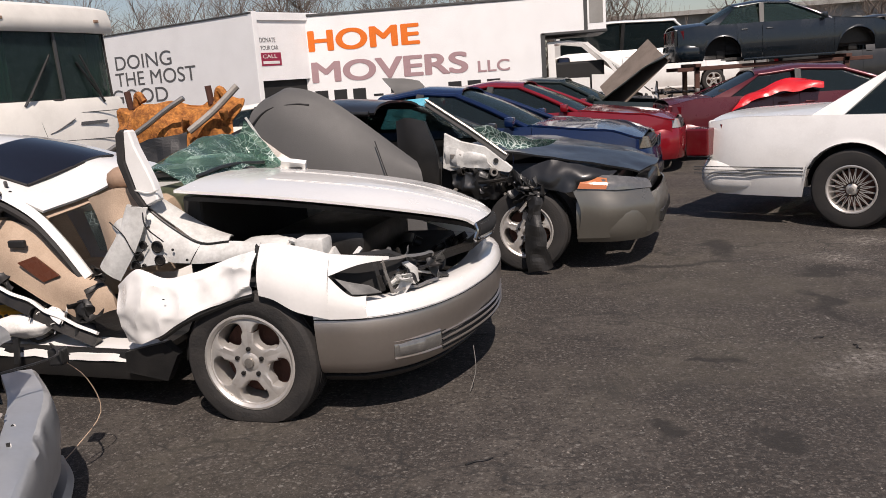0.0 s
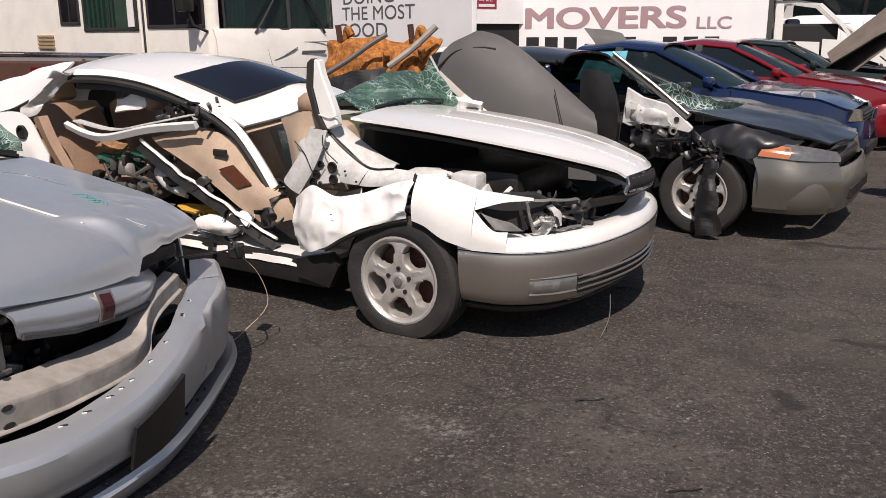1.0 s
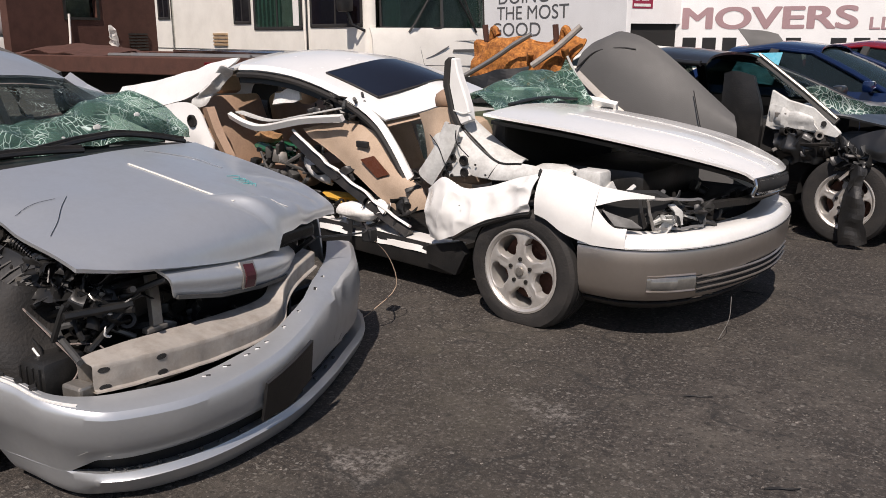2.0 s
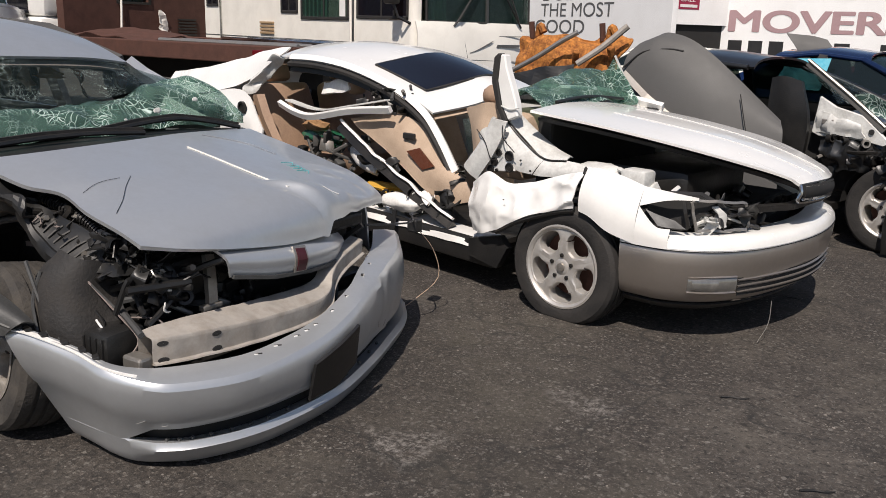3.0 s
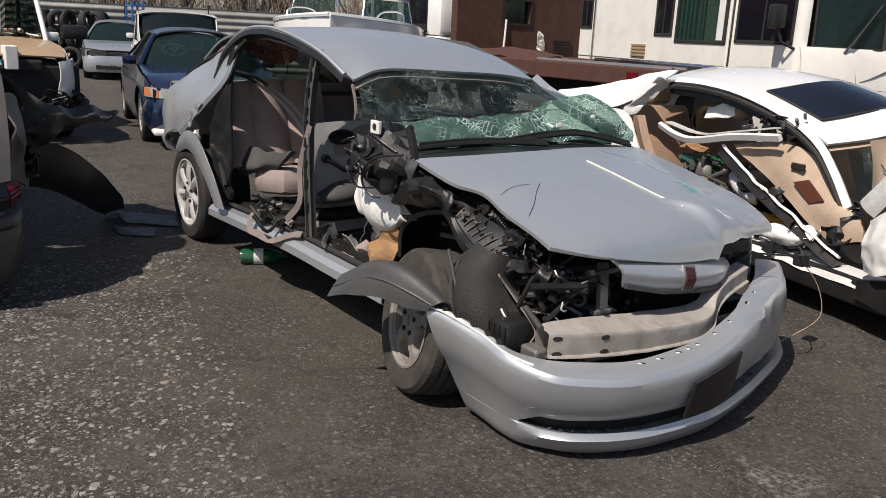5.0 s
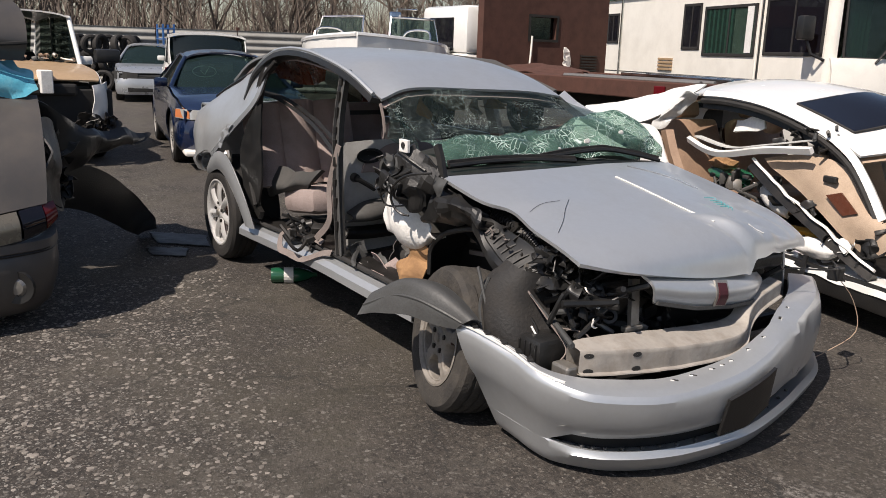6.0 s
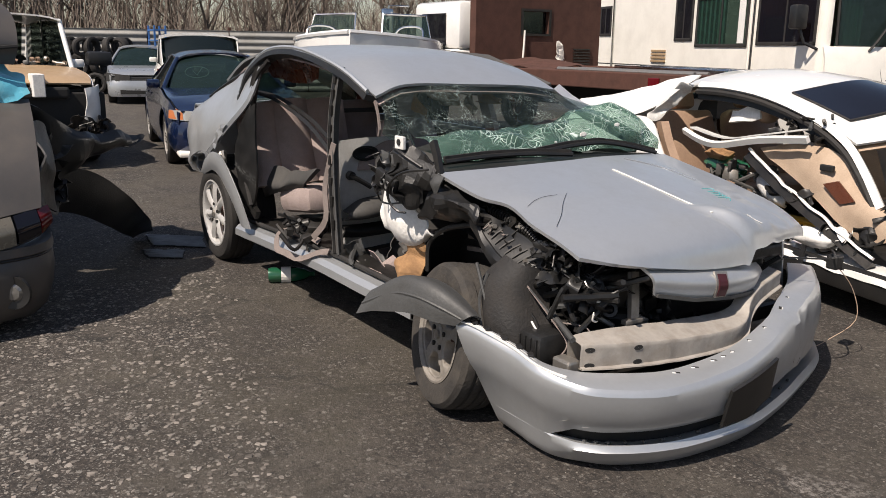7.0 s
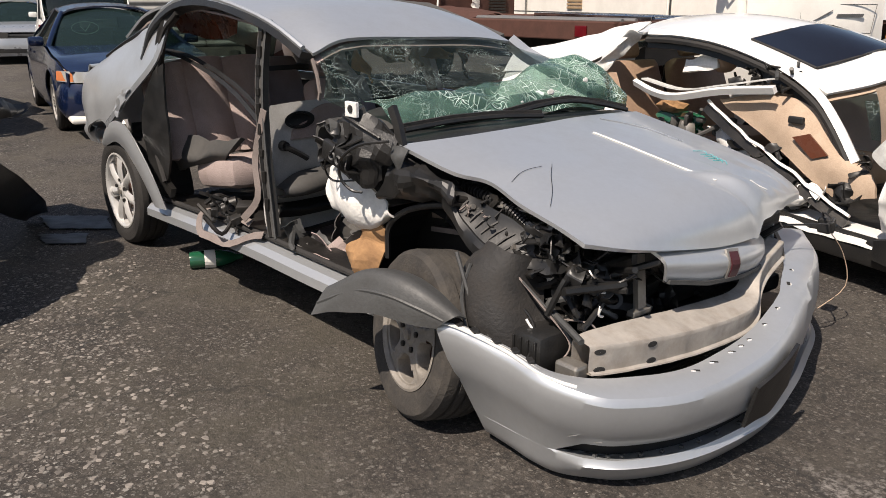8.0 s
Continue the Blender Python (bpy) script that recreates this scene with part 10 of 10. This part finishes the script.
part("rail_seal", strip([spline(pill, k / 24) + Vector((-0.03, 0.03, -0.075)) for k in range(24)], 0.06, 0.03, (0, -1, 0.2)), UNDER, Wc)
part("quarter_glass", plate([(-0.95, -0.50, 0.74), (-1.08, -0.42, 0.93), (-0.80, -0.38, 0.95), (-0.80, -0.46, 0.72)], (0.004, 0.004, 0)), CRACKED, Wc)
part("far_front_pillar", strip([(-1.22, 0.58, 1.07), (-0.80, 0.66, 1.08), (-0.35, 0.76, 1.0)], 0.06, 0.04, (0, 1, 0.5)), WHITE, Wc)
part("crushed_windscreen", patch([[(-0.42, -0.48, 1.045), (-0.48, 0, 1.06), (-0.50, 0.62, 1.03)], [(-0.52, -0.46, 1.10), (-0.58, 0, 1.16), (-0.58, 0.62, 1.12)], [(-0.64, -0.42, 1.12), (-0.74, 0.02, 1.21), (-0.72, 0.62, 1.22)], [(-0.80, -0.38, 1.02), (-0.92, 0.05, 1.08), (-0.98, 0.60, 1.12)]], 20, 26, 0.004, 0.035, 9, 7), CRUSHED, Wc, "crushed green windscreen", smooth=20)
part("glass_shard", patch([[(-0.69, 0.50, 1.19), (-0.64, 0.51, 1.25), (-0.61, 0.52, 1.32)], [(-0.58, 0.51, 1.10), (-0.54, 0.52, 1.16), (-0.55, 0.53, 1.24)], [(-0.48, 0.52, 1.01), (-0.42, 0.53, 1.03), (-0.41, 0.54, 1.06)]], 10, 8, 0.005, 0.015, 3, 9), CRUSHED, Wc, "upright shard of crazed glass", smooth=20)
part("shard_edge", strip([(-0.605, 0.53, 1.33), (-0.53, 0.54, 1.20), (-0.40, 0.55, 1.0)], 0.012, 0.010, (0, -1, 0.2)), PRIMER, Wc)
part("wiper", tube([(-0.46, -0.3, 1.075), (-0.5, 0.1, 1.09), (-0.5, 0.5, 1.06)], 0.01, 6, 10), PLASTIC, Wc)
part("windscreen_frame", strip([(-1.16, 0.1, 1.06), (-0.9, 0.0, 1.06), (-0.62, -0.2, 1.09)], 0.05, 0.03), PLASTIC, Wc)
# rear quarter
part("rear_pillar_skin", patch([[(-2.60, -0.60, 1.315), (-2.64, -0.63, 1.27), (-2.72, -0.64, 1.22)], [(-2.85, -0.60, 1.28), (-2.88, -0.65, 1.20), (-2.94, -0.68, 1.08)], [(-3.2, -0.61, 1.20), (-3.22, -0.67, 1.11), (-3.22, -0.72, 0.98)], [(-3.6, -0.64, 1.12), (-3.6, -0.70, 1.04), (-3.6, -0.76, 0.92)], [(-4.1, -0.66, 1.05), (-4.12, -0.72, 0.97), (-4.12, -0.78, 0.88)]], 26, 12, 0.012, 0.012, 3, 5), WHITE, Wc, "torn white rear pillar skin", smooth=30)
part("rear_quarter", patch([[(-2.72, -0.76, 0.72), (-2.70, -0.78, 0.55), (-2.60, -0.78, 0.35)], [(-2.98, -0.76, 0.98), (-2.95, -0.80, 0.80), (-2.90, -0.80, 0.62)], [(-3.5, -0.78, 0.92), (-3.5, -0.83, 0.75), (-3.5, -0.82, 0.5)], [(-4.1, -0.76, 0.90), (-4.15, -0.80, 0.7), (-4.12, -0.78, 0.4)]], 20, 14, 0.012, 0.015, 5, 5), WHITE, Wc, smooth=30)
part("torn_edge", patch([[(-2.66, -0.62, 1.25), (-2.72, -0.60, 1.15), (-2.85, -0.62, 1.05), (-2.95, -0.66, 0.95)], [(-2.78, -0.66, 1.22), (-2.86, -0.68, 1.12), (-2.98, -0.71, 1.03), (-3.04, -0.74, 0.94)]], 8, 18, 0.02, 0.05, 6, 9), PRIMER, Wc, "ragged torn sheet edge", smooth=20)
part("lock_plate", lathe([(0.001, 0), (0.03, 0), (0.03, -0.01), (0.045, -0.01), (0.045, 0.01)], 14), UNDER, Wc).location = (-2.93, -0.80, 0.86)
part("trunk_lid", patch([[(-3.2, -0.62, 1.10), (-3.25, 0, 1.14), (-3.2, 0.62, 1.10)], [(-3.7, -0.64, 1.06), (-3.75, 0, 1.09), (-3.7, 0.62, 1.06)], [(-4.1, -0.64, 1.0), (-4.2, 0, 1.03), (-4.1, 0.64, 1.0)], [(-4.12, -0.62, 0.55), (-4.24, 0, 0.55), (-4.12, 0.62, 0.55)]], 18, 12, 0.012), WHITE, Wc, smooth=40)
part("rear_window", patch([[(-2.94, -0.45, 1.24), (-2.98, 0.45, 1.31)], [(-3.25, -0.55, 1.08), (-3.25, 0.55, 1.12)]], 6, 8, 0.004), TINT, Wc)
part("rear_bumper", patch([[(-3.5, -0.84, 0.5), (-3.5, -0.84, 0.3)], [(-4.1, -0.74, 0.52), (-4.1, -0.74, 0.26)], [(-4.3, 0, 0.52), (-4.3, 0, 0.26)], [(-4.1, 0.8, 0.52), (-4.1, 0.8, 0.26)]], 16, 4, 0.012), CHAMPAGNE, Wc, smooth=40)
part("far_side", patch([[(-3.9, 0.82, 0.9), (-2.4, 0.86, 0.93), (-1.2, 0.88, 0.93), (-0.5, 0.86, 0.92)], [(-3.9, 0.86, 0.55), (-2.4, 0.9, 0.55), (-1.2, 0.9, 0.55), (-0.5, 0.88, 0.55)], [(-3.9, 0.8, 0.3), (-2.4, 0.82, 0.22), (-1.2, 0.82, 0.22), (-0.5, 0.82, 0.22)]], 12, 20, 0.012), WHITE, Wc, smooth=40)
part("far_glass", plate([(-1.2, 0.80, 0.93), (-2.7, 0.80, 0.95), (-2.75, 0.60, 1.24), (-1.35, 0.58, 1.06)], (0, 0.004, 0)), TINT, Wc)
# cabin
part("floor", grid(lambda u, v: Vector((-2.7 + 2.1 * u, -0.70 + 1.45 * v, 0.26 + 0.02 * noise.noise(Vector((u * 8, v * 6, 2))))), 20, 12, 0.03), UNDER, Wc)
part("sill", grid(lambda u, v: Vector((-2.6 + 2.05 * u, -0.70, 0.315 - 0.05 * u)) + Vector(((0, 0.12, 0.02), (0, 0, 0.015), (0, -0.06, 0.0), (0, -0.065, -0.03))[round(v * 3)]) + Vector((0, 0.015 * noise.noise(Vector((u * 12, v, 3))), 0.012 * noise.noise(Vector((u * 14, v, 7))))), 40, 3, 0.008), WHITE, Wc, "buckled white sill step", smooth=25)
part("sill_trim", box(-2.5, -0.765, 0.12, -0.50, -0.70, 0.275, 0.03, Matrix.Translation((0, 0, 0.28)) @ Euler((0, radians(1.5), 0)).to_matrix().to_4x4() @ Matrix.Translation((0, 0, -0.28))), PLASTIC, Wc, "black lower sill trim", smooth=True)
part("mud_guard", plate([(-0.66, -0.80, 0.30), (-0.42, -0.82, 0.36), (-0.36, -0.82, 0.30), (-0.43, -0.82, 0.17), (-0.66, -0.80, 0.20)], (0, 0.05, 0)), PLASTIC, Wc)
seat(Wc, -2.72, -0.32, 0.34, TANLEATHER, 0.62, 20, "rear_seat")
seat(Wc, -2.72, 0.34, 0.34, TANLEATHER, 0.62, 20, "rear_seat")
seat(Wc, -1.75, 0.38, 0.30, BEIGE, 0.52, 22, "driver_seat")
part("seat_bolster", patch([[(-2.96, -0.62, 0.95), (-2.84, -0.64, 0.80), (-2.72, -0.64, 0.62)], [(-2.84, -0.66, 0.96), (-2.74, -0.67, 0.80), (-2.62, -0.66, 0.62)]], 8, 10, 0.06), TANLEATHER, Wc, smooth=60)
part("door_beam", strip([spline([(-2.60, -0.70, 0.915), (-2.40, -0.71, 0.865), (-2.2, -0.71, 0.855), (-1.83, -0.70, 0.925), (-1.45, -0.69, 0.965)], k / 16) for k in range(17)], 0.03, 0.04, (0, -0.5, 1)), WHITE, Wc, "bent white door beam")
part("door_beam", strip([spline([(-2.55, -0.66, 0.94), (-2.2, -0.66, 0.90), (-1.85, -0.66, 0.955), (-1.5, -0.66, 1.02)], k / 12) for k in range(13)], 0.06, 0.010), PRIMER, Wc)
DP = part("inner_door_panel", patch([[(-1.93, -0.62, 0.86), (-1.66, -0.60, 0.915), (-1.40, -0.58, 0.905), (-1.15, -0.56, 0.82)], [(-1.62, -0.65, 0.72), (-1.40, -0.65, 0.77), (-1.20, -0.63, 0.75), (-1.0, -0.60, 0.66)], [(-1.32, -0.67, 0.59), (-1.16, -0.67, 0.61), (-0.98, -0.66, 0.60), (-0.82, -0.64, 0.58)], [(-1.02, -0.66, 0.42), (-0.95, -0.66, 0.44), (-0.88, -0.66, 0.45), (-0.78, -0.65, 0.47)]], 24, 18, 0.02, 0.02, 2, 5), BEIGE, Wc, "beige inner door panel hanging diagonally", smooth=30)
part("wood_insert", patch([[(-1.30, -0.69, 0.72), (-1.20, -0.68, 0.75)], [(-1.16, -0.69, 0.62), (-1.07, -0.68, 0.65)]], 4, 4, 0.012), WOODTRIM, DP, "dark wood switch plate")
part("door_pull", box(-1.36, -0.67, 0.79, -1.26, -0.645, 0.83, 0.008), PLASTIC, DP)
edge = [(-1.96, -0.66, 0.85), (-1.72, -0.69, 0.735), (-1.50, -0.71, 0.64), (-1.25, -0.72, 0.535), (-1.05, -0.72, 0.44), (-0.88, -0.70, 0.36)]
part("door_shell_edge", strip([spline(edge, k / 34) + Vector((0.004, 0.006, 0.008)) * noise.noise(Vector((k * 0.31, 1, 2))) for k in range(35)], 0.016, 0.03, (0, -1, 0.6)), WHITE, Wc, "white torn door shell edge")
crush(Wc, "torn_door_skin", (-1.15, -0.70, 0.47), (0.16, 0.02, 0.05), 5, WHITE, 76, 0.03, 0.07)
crush(Wc, "torn_door_lining", (-1.05, -0.68, 0.44), (0.16, 0.03, 0.05), 8, GLOSSBLACK, 77, 0.03, 0.07)
crush(Wc, "torn_door_lining", (-1.55, -0.68, 0.60), (0.22, 0.02, 0.05), 8, GLOSSBLACK, 78, 0.03, 0.07)
part("door_shell", strip([spline(edge, k / 16) + Vector((-0.02, 0.02, -0.055)) for k in range(17)], 0.05, 0.07, (0, -1, 0.6)), UNDER, Wc, "black door shell wreckage")
part("side_airbag", patch([[(-1.94, -0.60, 0.75), (-1.78, -0.64, 0.70), (-1.60, -0.62, 0.63)], [(-1.92, -0.62, 0.62), (-1.78, -0.68, 0.58), (-1.62, -0.66, 0.54)], [(-1.88, -0.60, 0.54), (-1.76, -0.62, 0.51), (-1.64, -0.62, 0.50)]], 10, 12, 0.02, 0.02, 5, 6), AIRBAG, Wc, "white side airbag cushion", smooth=60)
part("mirror_shell", blob((-1.30, -0.72, 0.40), 0.15, 3, 0.2, 6, (1.2, 0.45, 0.38)), AIRBAG, Wc, "white torn-off mirror shell", smooth=60)
part("curtain_airbag", patch([[(-2.35, -0.50, 1.06), (-2.2, -0.52, 1.10), (-2.05, -0.5, 1.12)], [(-2.35, -0.52, 0.98), (-2.2, -0.54, 1.0), (-2.05, -0.52, 1.04)]], 6, 8, 0.02, 0.03, 8, 8), AIRBAG, Wc, smooth=50)
part("headrest", blob((-2.08, -0.42, 1.09), 0.085, 2, 0.15, 1, (0.8, 1.2, 1.1)), TANLEATHER, Wc, smooth=60)
part("dash_end", patch([[(-0.92, -0.50, 1.0), (-0.86, -0.52, 0.86), (-0.82, -0.54, 0.70)], [(-0.78, -0.54, 1.06), (-0.74, -0.57, 0.88), (-0.72, -0.58, 0.70)], [(-0.68, -0.5, 1.05), (-0.66, -0.52, 0.88), (-0.64, -0.54, 0.70)]], 8, 12, 0.04, 0.02, 3, 6), BEIGE, Wc, "beige dashboard end", smooth=40)
part("dash_top", blob((-0.76, -0.48, 1.10), 0.095, 2, 0.2, 5, (1.0, 0.8, 0.7)), TANLEATHER, Wc, smooth=60)
part("dashboard", box(-0.92, -0.45, 0.6, -0.55, 0.8, 1.0, 0.06), BEIGE, Wc, smooth=True)
part("bottle_crate", blob((-2.35, -0.50, 0.66), 0.13, 3, 0.5, 7, (1.6, 0.6, 0.5)), GREENBOTTLE, Wc, "crumpled green plastic wrap", smooth=30)
part("yellow_foam", blob((-1.55, -0.60, 0.44), 0.10, 2, 0.6, 8, (2.0, 0.7, 0.35)), YELLOWPART, Wc)
part("orange_scrap", blob((-2.45, -0.48, 0.75), 0.09, 2, 0.6, 9, (1.3, 0.6, 0.6)), CARDBOARD, Wc)
junk(Wc, "torn_scrap", (-1.55, -0.62, 0.38), (0.45, 0.08, 0.05), 26, UNDER, 31)
junk(Wc, "torn_scrap", (-2.2, -0.52, 0.62), (0.35, 0.1, 0.10), 16, CHARCOAL, 32)
junk(Wc, "rail_scrap", (-1.62, -0.56, 1.02), (0.22, 0.03, 0.06), 12, UNDER, 33, (0, 1))
crush(Wc, "hinge_scrap", (-0.86, -0.66, 0.62), (0.03, 0.02, 0.05), 4, UNDER, 34, 0.02, 0.04)
part("hanging_strap", strip([(-1.28, -0.80, 0.36), (-1.27, -0.83, 0.24), (-1.30, -0.82, 0.12)], 0.03, 0.012, (0, -1, 0)), PLASTIC, Wc)
part("whip_wire", tube([(0.93, -0.30, 0.20), (0.95, -0.36, 0.10), (0.93, -0.42, 0.01)], 0.0018, 5, 8), STEEL, Wc)
wheel(Wc, 0.03, -0.755, 0.285, 0.325, 0.2185, 0.205, -1, "five", flat=1)
wheel(Wc, 0.03, 0.77, 0.315, 0.325, 0.2185, 0.205, 1, "five")
wheel(Wc, -2.64, -0.70, 0.30, 0.30, 0.2185, 0.20, -1, "five")
wheel(Wc, -2.64, 0.77, 0.31, 0.31, 0.2185, 0.20, 1, "five")
part("front_axle", tube([(0.03, -0.7, 0.29), (0.03, 0.75, 0.3)], 0.04, 8), UNDER, Wc)
part("rear_axle", tube([(-2.64, -0.7, 0.29), (-2.64, 0.75, 0.3)], 0.04, 8), UNDER, Wc)
part("wheel_house", lathe([(0.355, -0.80), (0.355, -0.5), (0.05, -0.48)], 20, 0.5), DARK, Wc).location = (0.03, 0, 0.27)
